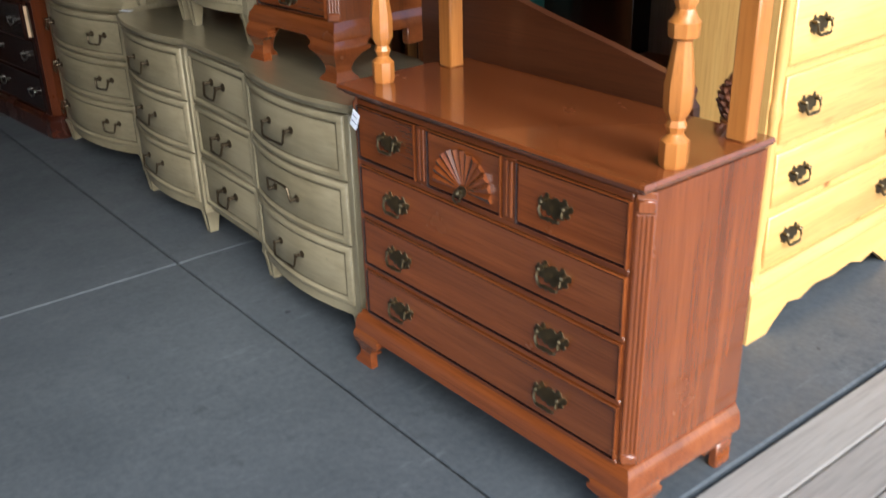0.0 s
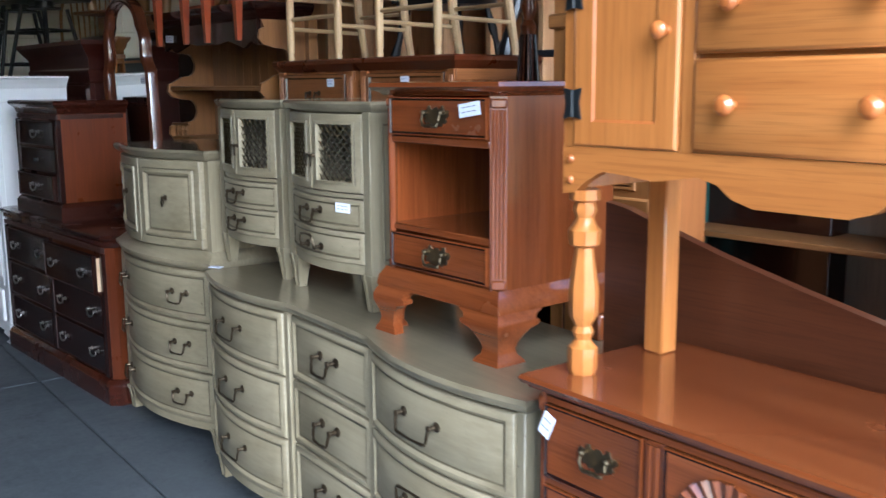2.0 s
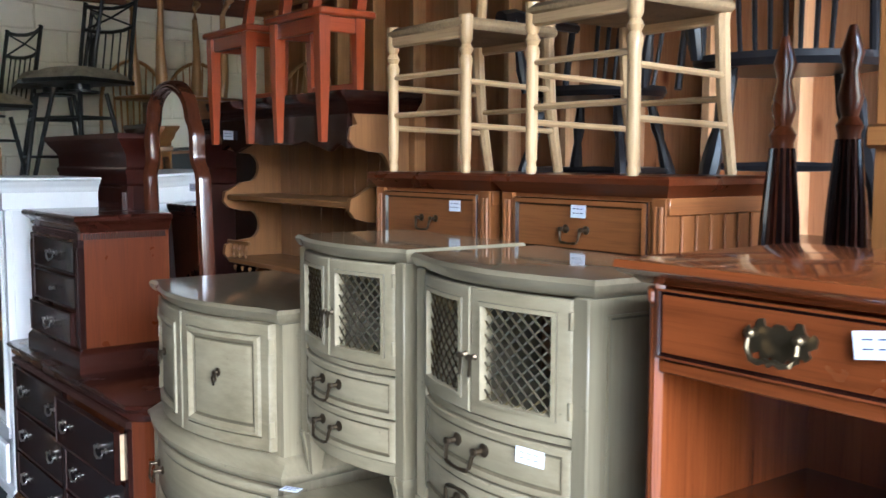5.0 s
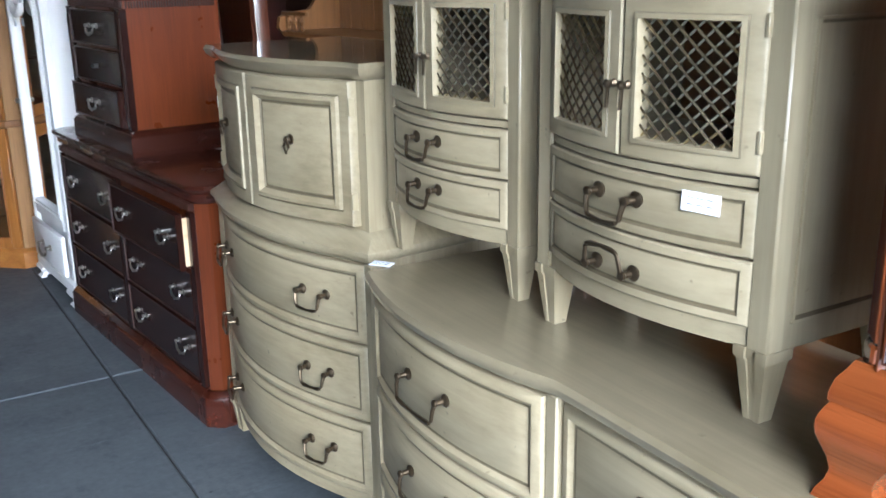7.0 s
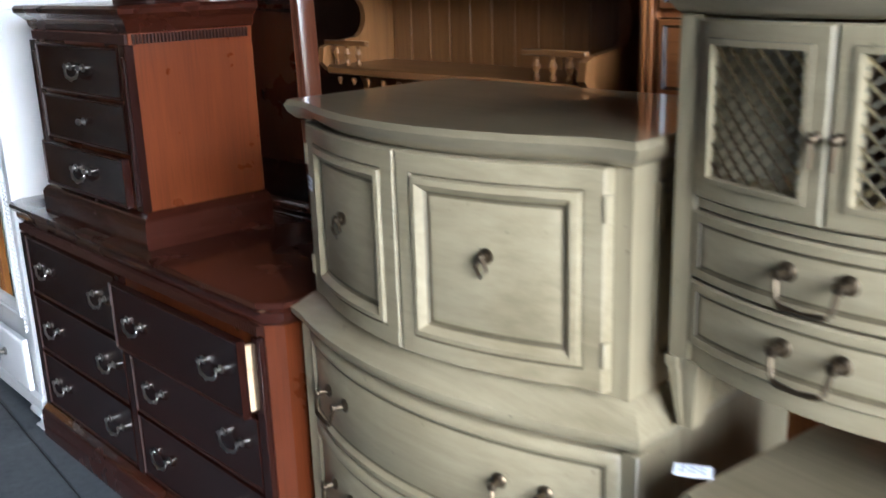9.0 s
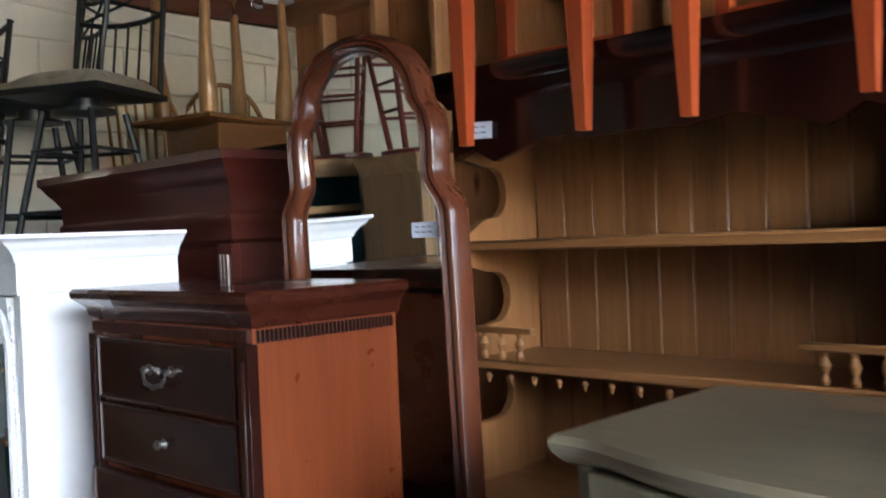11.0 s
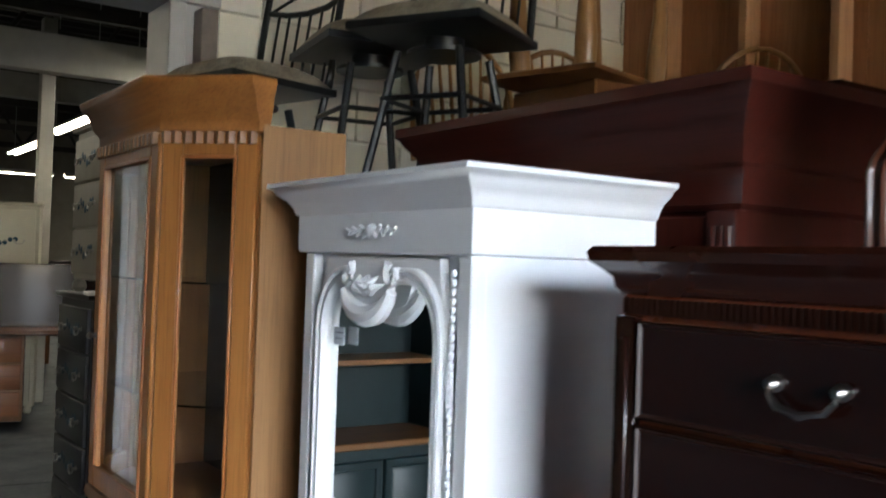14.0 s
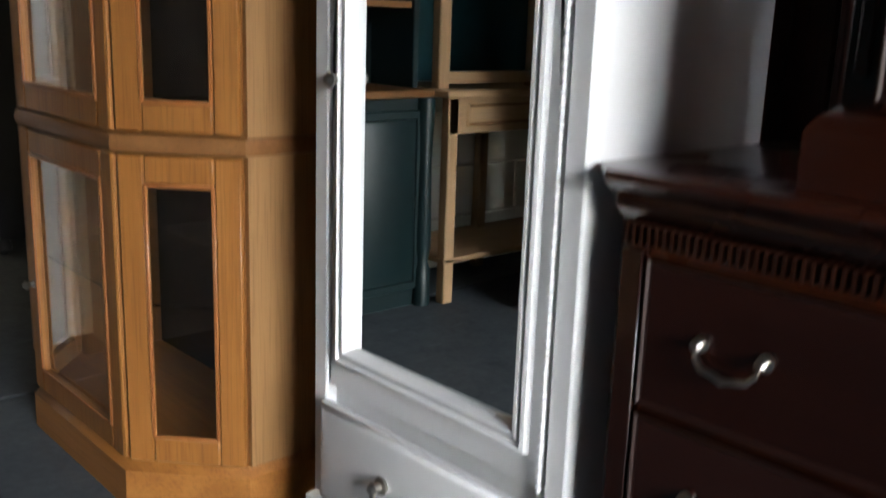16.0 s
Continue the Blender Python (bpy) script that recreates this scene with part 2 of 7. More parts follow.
def loft(bm, loops, mi=0, cap=True, closed=True, mis=None):
    rows = [[bm.verts.new(p) for p in lp] for lp in loops]
    n = len(rows[0])
    for k, (a, b) in enumerate(zip(rows, rows[1:])):
        for i in range(n if closed else n - 1):
            j = (i + 1) % n
            f = bm.faces.new((a[i], a[j], b[j], b[i]))
            f.material_index = mis[k] if mis else mi
    if cap:
        for r, k in ((rows[0], 0), (rows[-1], -1)):
            f = bm.faces.new(r)
            f.material_index = mis[k] if mis else mi
    return bm


def extrude(bm, pts, plane, a, b, mi=0):
    """A flat outline pushed from a to b along the axis that the plane leaves out."""
    put = {"xz": lambda u, v, w: (u, w, v), "xy": lambda u, v, w: (u, v, w), "yz": lambda u, v, w: (w, u, v)}[plane]
    return loft(bm, [[put(u, v, w) for u, v in pts] for w in (a, b)], mi)


def rect_slab(bm, x0, x1, y0, y1, profile, back=0.0, mi=0):
    """A moulded slab: rectangles grown by each step's offset at each step's height."""
    return loft(bm, [[(x0 - o, y0 - o, z), (x1 + o, y0 - o, z), (x1 + o, y1 + o * back, z), (x0 - o, y1 + o * back, z)] for o, z in profile], mi)


def lathe(bm, profile, x=0, y=0, segs=12, mi=0):
    return loft(bm, [[(x + r * math.cos(2 * math.pi * i / segs), y + r * math.sin(2 * math.pi * i / segs), z) for i in range(segs)] for r, z in profile], mi)


def tube(bm, pts, r, segs=8, mi=0):
    """A round bar through the points; r is one radius or one for each point."""
    pts = [Vector(p) for p in pts]
    loops = []
    for i, p in enumerate(pts):
        d = (pts[min(i + 1, len(pts) - 1)] - pts[max(i - 1, 0)]).normalized()
        u = d.cross(Vector((0.31, 0.17, 0.93)) if abs(d.z) < 0.9 else Vector((1, 0.2, 0))).normalized()
        v = d.cross(u)
        rr = r[i] if isinstance(r, (list, tuple)) else r
        loops.append([p + (u * math.cos(2 * math.pi * k / segs) + v * math.sin(2 * math.pi * k / segs)) * rr for k in range(segs)])
    return loft(bm, loops, mi)


def panel(bm, x0, x1, z0, z1, rings, f=None, n=1, back=0.012):
    """A drawer front or door leaf over the curve y = f(x): rings of (inset, how far it stands out, material)."""
    f = f or (lambda x: 0.0)
    n = n if n > 1 else 1

    def loop(ins, d):
        xs = [x0 + ins + (x1 - x0 - 2 * ins) * i / n for i in range(n + 1)]
        return [(x, f(x) - d, z0 + ins) for x in xs] + [(x, f(x) - d, z1 - ins) for x in reversed(xs)]
    steps = [(0.0, -back, 0)] + list(rings)
    rows = [[bm.verts.new(p) for p in loop(i, d)] for i, d, _ in steps]
    m = len(rows[0])
    for (a, b, s) in zip(rows, rows[1:], steps[1:]):
        for i in range(m):
            j = (i + 1) % m
            bm.faces.new((a[i], a[j], b[j], b[i])).material_index = s[2]
    for r, s in ((rows[-1], steps[-1]), (rows[0], steps[0])):
        for i in range(n):
            bm.faces.new((r[i], r[i + 1], r[m - 2 - i], r[m - 1 - i])).material_index = s[2]
    return bm


def bow(w, b, flat=0.0):
    """A front that bows out by b in the middle of the width w."""
    return lambda x: -b * max(0.0, 1 - (2 * x / (w - 2 * flat)) ** 2)


def bow_outline(w, d, f, n, out=0.0):
    xs = [-w / 2 + w * i / n for i in range(n + 1)]
    pts = [(x * (1 + 2 * out / w), f(x) - out) for x in xs]
    return pts + [(w / 2 + out, d), (-w / 2 - out, d)]


def bow_slab(bm, w, d, f, n, profile, mi=0):
    return loft(bm, [[(x, y, z) for x, y in bow_outline(w, d, f, n, o)] for o, z in profile], mi)


HW = {}


def bail_mesh(kind):
    """One drawer pull: its bail and its mounts, standing out along -y."""
    if kind in HW:
        return HW[kind]
    bm = bmesh.new()
    if kind in ("swan", "swan_wide"):     # grey pieces: round rosettes and a thin square drop bail
        g, dz = (0.039, 0.034) if kind == "swan" else (0.07, 0.04)
        for e in (-1, 1):
            lathe_y(bm, [(0.012, 0.0), (0.013, -0.003), (0.01, -0.006), (0.0055, -0.008), (0.005, -0.02), (0.0075, -0.023), (0.0075, -0.027), (0.0035, -0.03)], e * g, 0.008, 12)
        tube(bm, [(-g, -0.024, 0.008), (-g + 0.002, -0.028, -0.006), (-g + 0.005, -0.03, 0.012 - dz), (-g + 0.009, -0.031, 0.008 - dz), (-g + 0.016, -0.031, 0.006 - dz), (0, -0.031, 0.004 - dz), (g - 0.016, -0.031, 0.006 - dz), (g - 0.009, -0.031, 0.008 - dz), (g - 0.005, -0.03, 0.012 - dz), (g - 0.002, -0.028, -0.006), (g, -0.024, 0.008)], [0.0045, 0.004, 0.0036, 0.004, 0.0046, 0.0032, 0.0046, 0.004, 0.0036, 0.004, 0.0045], 6)
        mat = dark_brass()
    elif kind == "post":        # mahogany pieces: two posts and a drooping bail
        for s in (-1, 1):
            lathe_y(bm, [(0.011, 0.0), (0.012, -0.004), (0.006, -0.006), (0.006, -0.013), (0.009, -0.016), (0.005, -0.021)], s * 0.046, 0.008)
        tube(bm, [(-0.046, -0.015, 0.008), (-0.044, -0.018, -0.006), (-0.032, -0.02, -0.019), (-0.014, -0.021, -0.022), (0, -0.022, -0.026), (0.014, -0.021, -0.022), (0.032, -0.02, -0.019), (0.044, -0.018, -0.006), (0.046, -0.015, 0.008)], [0.004, 0.004, 0.005, 0.0045, 0.006, 0.0045, 0.005, 0.004, 0.004], 6)
        mat = nickel()
    else:                       # batwing plate with a bail
        half = [(0.0, -0.03), (0.008, -0.024), (0.013, -0.018), (0.02, -0.025), (0.027, -0.022), (0.029, -0.013), (0.038, -0.018), (0.045, -0.011), (0.041, -0.004), (0.052, 0.002), (0.054, 0.012), (0.047, 0.018), (0.042, 0.012), (0.036, 0.018), (0.032, 0.028), (0.024, 0.029), (0.021, 0.02), (0.012, 0.018), (0.006, 0.024)]
        extrude(bm, half + [(-x, z) for x, z in reversed(half[1:])], "xz", 0.0, -0.0025)
        for e in (-1, 1):
            lathe_y(bm, [(0.006, -0.002), (0.006, -0.014), (0.008, -0.017), (0.004, -0.021)], e * 0.035, 0.01)
        tube(bm, [(-0.035, -0.016, 0.01), (-0.036, -0.02, -0.008), (-0.028, -0.022, -0.022), (-0.016, -0.023, -0.024), (-0.007, -0.024, -0.02), (0, -0.024, -0.023), (0.007, -0.024, -0.02), (0.016, -0.023, -0.024), (0.028, -0.022, -0.022), (0.036, -0.02, -0.008), (0.035, -0.016, 0.01)], [0.003, 0.0035, 0.004, 0.0045, 0.0038, 0.0055, 0.0038, 0.0045, 0.004, 0.0035, 0.003], 6)
        mat = old_brass() if kind == "wing_bright" else brass()
    HW[kind] = mesh_of("handle", bm, mat, True)
    return HW[kind]


def lathe_y(bm, profile, x, z, segs=10, y=0.0, mi=0):
    return loft(bm, [[(x + r * math.cos(2 * math.pi * i / segs), y + d, z + r * math.sin(2 * math.pi * i / segs)) for i in range(segs)] for r, d in profile], mi)


def handle(kind, parent, x, y, z, turn=0.0, scale=1.0, flip=False, label=""):
    m = pose(x, y, z, 0, 180 if flip else 0, turn) @ Matrix.Scale(scale, 4)
    return shared("handle", bail_mesh(kind), parent, m, label)


def slope_turn(f, x):
    return math.degrees(math.atan((f(x + 0.01) - f(x - 0.01)) / 0.02)) if f else 0.0


def price_tag(m, w=0.06, h=0.03, label="white handwritten paper price tag stuck on furniture", lines=2):
    """A flat paper tag with unreadable pen marks."""
    t = thing("price_tag", m, label, "price tag", "price tags")
    bm = bmesh.new()
    bx(bm, -w / 2, w / 2, -0.0012, 0, -h / 2, h / 2, 0)
    part("paper", bm, paper(), t, smooth=False)
    bm = bmesh.new()
    for i in range(lines):
        z = h * (0.2 - 0.34 * i)
        for k in range(3):
            x = -w * 0.36 + k * w * 0.25
            bx(bm, x, x + w * 0.17, -0.0018, -0.0012, z - h * 0.03, z + h * 0.03, 0)
    part("pen_marks", bm, ink(), t, smooth=False)
    return t


def ogee_foot(bm, sx, x, y, h, w=0.1, t=0.024, mi=0):
    """A bracket foot at the front corner x, y: two scrolled boards that swell, draw in and flare at the toe."""
    levels = [(1.0, 1.0, 0.0), (0.93, 1.0, 0.003), (0.88, 0.86, 0.007), (0.8, 0.82, 0.011), (0.76, 0.9, 0.012), (0.68, 0.88, 0.012), (0.62, 0.66, 0.011), (0.52, 0.56, 0.006),
              (0.4, 0.47, 0.0), (0.28, 0.42, -0.003), (0.17, 0.44, 0.0), (0.08, 0.54, 0.007), (0.0, 0.58, 0.01)]
    rows = []
    for u, reach, o in levels:
        ox, oy, r = x + sx * o, y - o, w * reach
        rows.append([(ox, oy, h * u), (x - sx * r, oy, h * u), (x - sx * r, oy + t, h * u), (ox - sx * t, oy + t, h * u), (ox - sx * t, y + r, h * u), (ox, y + r, h * u)])
    return loft(bm, rows, mi)


def fluted(bm, x, y, z0, z1, w=0.045, n=4, r=0.005, mi=0):
    """Reeds standing side by side on a pilaster."""
    for i in range(n):
        xx = x - w / 2 + w * (i + 0.5) / n
        loft(bm, [[(xx + w / n * 0.46 * math.cos(a), y - r * math.sin(a), z) for a in [k * math.pi / 4 for k in range(5)]] for z in (z0, z1)], mi)
    return bm


# ---- setting ----
concrete_mat = concrete("grey_concrete_slab", (0.04, 0.048, 0.055), (0.088, 0.099, 0.108))
FRONT, BACKY, RIGHTX, LEFTX, CEIL = 0.93, 8.25, 3.75, -3.3, 2.72

SKEW = Matrix.Translation((1.19, 3.0, 0)) @ pose(0, 0, 0, 0, 0, -4) @ Matrix.Translation((-1.19, -3.0, 0))
floor = tagged(new("floor"), "worn grey concrete floor with cracks and joints", "floor", kind="structure")
ys = [FRONT, 3.0, 5.45, 7.9, 11, 14, 17.0, 20, 23, 26, 30]
slab_xs = {True: [LEFTX - 0.7, 1.165, 4.6], False: [-9, -6, -3, 0, 3, 6, 9]}
for j in range(len(ys) - 1):
    row = slab_xs[ys[j] < BACKY - 0.4]
    for x0, x1 in zip(row, row[1:]):
        bm = bmesh.new()
        bx(bm, x0 + 0.004, x1 - 0.004, ys[j] + 0.004, ys[j + 1] - 0.004, -0.14, 0.0, 0.004)
        part("slab", bm, concrete_mat, floor, smooth=False)
bm = bmesh.new()
bx(bm, -9.2, 9.2, FRONT + 0.03, 30, -0.3, -0.012, 0)
part("joint_filler", bm, plain("dark_joint", (0.035, 0.035, 0.033), 0.9), floor, "dark dirt in the floor joints", smooth=False)

deck_wood = wood("weathered_deck", (0.13, 0.115, 0.1), (0.22, 0.2, 0.18), (0.31, 0.29, 0.26), "x", 0.75, 0.0, bump=0.6)
floor.matrix_basis = SKEW
ground = tagged(new("ground", mesh_of("ground", bx(bmesh.new(), -60, 60, -60, -3.2, -0.5, -0.3, 0), concrete("pale_yard", (0.32, 0.31, 0.28), (0.44, 0.42, 0.38)))), "pale worn ground outside the deck", "ground", kind="structure")
deck = tagged(new("pavement"), "weathered grey wooden deck boards along the slab", "deck", kind="structure")
deck.matrix_basis = SKEW
# One dark sheet stands in for the shade seen between the boards.
gap_shade_sheet = bx(bmesh.new(), LEFTX - 1.5, 6, -3.2, FRONT - 0.02, -0.3, -0.05, 0)
part("under_deck", gap_shade_sheet, plain("deck_shadow", (0.05, 0.045, 0.04), 0.9), deck, smooth=False)
board = mesh_of("board", bx(bmesh.new(), LEFTX - 1.5, 6, -0.068, 0.068, -0.045, -0.004, 0.004), deck_wood)
yy = FRONT - 0.08
while yy > -3.1:
    shared("board", board, deck, pose(random.uniform(-0.01, 0.01), yy, random.uniform(-0.003, 0.002), 0, random.uniform(-0.02, 0.02), random.uniform(-0.05, 0.05)))
    yy -= 0.142

block_paint = plain("cream_block_paint", (0.78, 0.74, 0.62), 0.7, 0, 0.06, 14, 0.35)
mortar = plain("cream_mortar", (0.7, 0.66, 0.54), 0.8, 0, 0.12, 30, 0.2)
block_mesh = mesh_of("block", bx(bmesh.new(), 0.005, 0.393, 0, 0.025, 0.004, 0.196, 0.004), block_paint)


def block_wall(name, m, x0, x1, z0, z1, holes, label, pieces):
    """A painted block wall in its own plane: x along it, y into it, with square holes cut out."""
    w = tagged(new(name), label, "wall", kind="structure")
    w.matrix_basis = m
    xs = sorted({x0, x1, *[h[0] for h in holes], *[h[1] for h in holes]})
    zs = sorted({z0, z1, *[h[2] for h in holes], *[h[3] for h in holes]})
    bm = bmesh.new()
    for a, b in zip(xs, xs[1:]):
        for c, d in zip(zs, zs[1:]):
            if not any(h[0] <= a and b <= h[1] and h[2] <= c and d <= h[3] for h in holes):
                bx(bm, a, b, 0.015, 0.2, c, d, 0)
    part("core", bm, mortar, w, smooth=False)
    if pieces:
        k, z = 0, z0
        while z < z1 - 0.1:
            x = x0 - (0.2 if k % 2 else 0.0)
            while x < x1:
                cx0, cx1 = max(x, x0), min(x + 0.398, x1)
                clash = [h for h in holes if h[2] < z + 0.1 < h[3] and cx0 < h[1] and cx1 > h[0]]
                if not clash and cx1 - cx0 > 0.39 and pieces[0] < x < pieces[1] and z > pieces[2]:
                    shared("block", block_mesh, w, pose(x, random.uniform(-0.002, 0.002), z))
                elif cx1 - cx0 > 0.05:
                    spans = [(cx0, cx1)]
                    for h in clash:
                        spans = [s for a, b in spans for s in ((a, min(b, h[0])), (max(a, h[1]), b)) if s[1] - s[0] > 0.03]
                    for a, b in spans:
                        bm = bmesh.new()
                        bx(bm, a + 0.003, b - 0.003, 0, 0.025, z + 0.004, min(z + 0.196, z1), 0.004)
                        part("block", bm, block_paint, w, smooth=False)
                x += 0.398
            z += 0.2
            k += 1
    return w


block_wall("wall_back", pose(0, BACKY, 0), -9, RIGHTX + 0.25, 0, 3.6, [(1.0, 1.78, 0, 2.24)], "cream painted concrete block wall with a wide opening", (-2.6, 3.8, 1.5))
# Added out of view: closes the aisle, kept dark to limit bounce and reflections.
dark_bounce_wall = tagged(new("wall_left"), "unseen dark plank wall added across the aisle to cut bounce light", "wall", kind="structure")
y = FRONT
while y < BACKY - 0.05:
    bm = bmesh.new()
    bx(bm, LEFTX - 0.04, LEFTX, y + 0.002, min(y + 0.3, BACKY) - 0.002, 0, CEIL + 0.24, 0.002)
    part("plank", bm, wood("unseen_dark_plank", (0.025, 0.015, 0.009), (0.042, 0.025, 0.015), (0.065, 0.04, 0.024), "z", 0.7, 0.0), dark_bounce_wall, smooth=False)
    y += 0.3
part("outer_skin", bx(bmesh.new(), LEFTX - 0.2, LEFTX - 0.05, FRONT, BACKY, 0, 3.2, 0), plain("dark_joint", (0.035, 0.035, 0.033), 0.9), dark_bounce_wall)

# Unseen blocker added to narrow the opening and stop slanting daylight from the left.
front_light_block = tagged(new("wall_front"), "unseen plain wall added beside the open front to block side light", "wall", kind="structure")
part("wall", bx(bmesh.new(), LEFTX - 0.2, -1.05, FRONT - 0.2, FRONT - 0.005, 0.001, 2.9, 0.002), plain("grey_light_block", (0.3, 0.29, 0.27), 0.8, 0, 0.12, 8), front_light_block)
stud_wall = tagged(new("wall_right"), "unpainted plywood wall with timber studs", "wall", kind="structure")
ply = wood("knotty_plywood", (0.36, 0.15, 0.06), (0.5, 0.23, 0.1), (0.6, 0.31, 0.15), "z", 0.75, 0.0, knots=0.9)
stud_wood = wood("raw_stud", (0.5, 0.26, 0.12), (0.62, 0.35, 0.17), (0.7, 0.44, 0.24), "z", 0.75, 0.0, knots=0.4)
k = 0
y = FRONT
while y < BACKY - 0.05:
    bm = bmesh.new()
    bx(bm, RIGHTX, RIGHTX + 0.02, y + 0.001, min(y + 1.22, BACKY) - 0.001, 0, CEIL + 0.3, 0.001)
    part("plywood_sheet", bm, ply, stud_wall, smooth=False)
    y += 1.22
stud = mesh_of("stud", bx(bmesh.new(), -0.09, -0.001, -0.019, 0.019, 0.04, CEIL - 0.1, 0.002), stud_wood)
y = FRONT + 0.1
while y < BACKY:
    shared("stud", stud, stud_wall, pose(RIGHTX, y, 0))
    y += 0.405
boxp("top_plate", stud_wall, wood("raw_plate", (0.24, 0.1, 0.04), (0.34, 0.16, 0.07), (0.42, 0.22, 0.1), "y", 0.75, 0.0), RIGHTX - 0.092, RIGHTX - 0.001, FRONT, BACKY - 0.01, CEIL - 0.1, CEIL, 0.002)

ceiling = tagged(new("ceiling"), "dark timber joists under a board ceiling", "ceiling", kind="structure")
dark_timber = wood("dark_joist", (0.05, 0.025, 0.014), (0.09, 0.045, 0.025), (0.13, 0.07, 0.04), "x", 0.8, 0.0)
bm = bmesh.new()
bx(bm, LEFTX - 0.2, RIGHTX + 0.2, FRONT - 0.1, BACKY - 0.002, CEIL + 0.2, CEIL + 0.25, 0)
y = FRONT + 0.1
while y < BACKY - 0.1:
    bx(bm, LEFTX, RIGHTX, y - 0.02, y + 0.02, CEIL + 0.002, CEIL + 0.2, 0)
    y += 0.42
part("joists", bm, dark_timber, ceiling, smooth=False)
beam = wood("red_brown_ledger", (0.09, 0.032, 0.016), (0.14, 0.05, 0.025), (0.19, 0.075, 0.035), "x", 0.8, 0.0)
boxp("ledger", ceiling, beam, LEFTX, RIGHTX - 0.1, BACKY - 0.05, BACKY - 0.006, CEIL - 0.12, CEIL - 0.002, 0.002)


# ---- furniture kinds ----
RAISED = [(0.0, 0.01, 0), (0.004, 0.014, 0), (0.026, 0.014, 0), (0.03, 0.008, 1), (0.034, 0.008, 1), (0.042, 0.012, 0)]
LIPPED = [(0.0, 0.004, 0), (0.002, 0.008, 0), (0.008, 0.011, 0)]
COCK = [(0.0, 0.008, 0), (0.003, 0.009, 0), (0.005, 0.005, 1), (0.008, 0.005, 1), (0.012, 0.004, 0)]


def drawer(parent, mats, x0, x1, z0, z1, rings, pulls, kind, f=None, n=1, y=0.0, scale=1.0, flips=(), label=""):
    """A drawer front with its pulls as parts of it."""
    g = (lambda x: y + f(x)) if f else (lambda x: y)
    d = part("drawer", panel(bmesh.new(), x0, x1, z0, z1, rings, g, n), mats, parent, label)
    out = rings[-1][1]
    for i, (px, pz) in enumerate(pulls):
        handle(kind, d, px, g(px) - out, pz, slope_turn(g, px), scale, flip=i in flips)
    return d


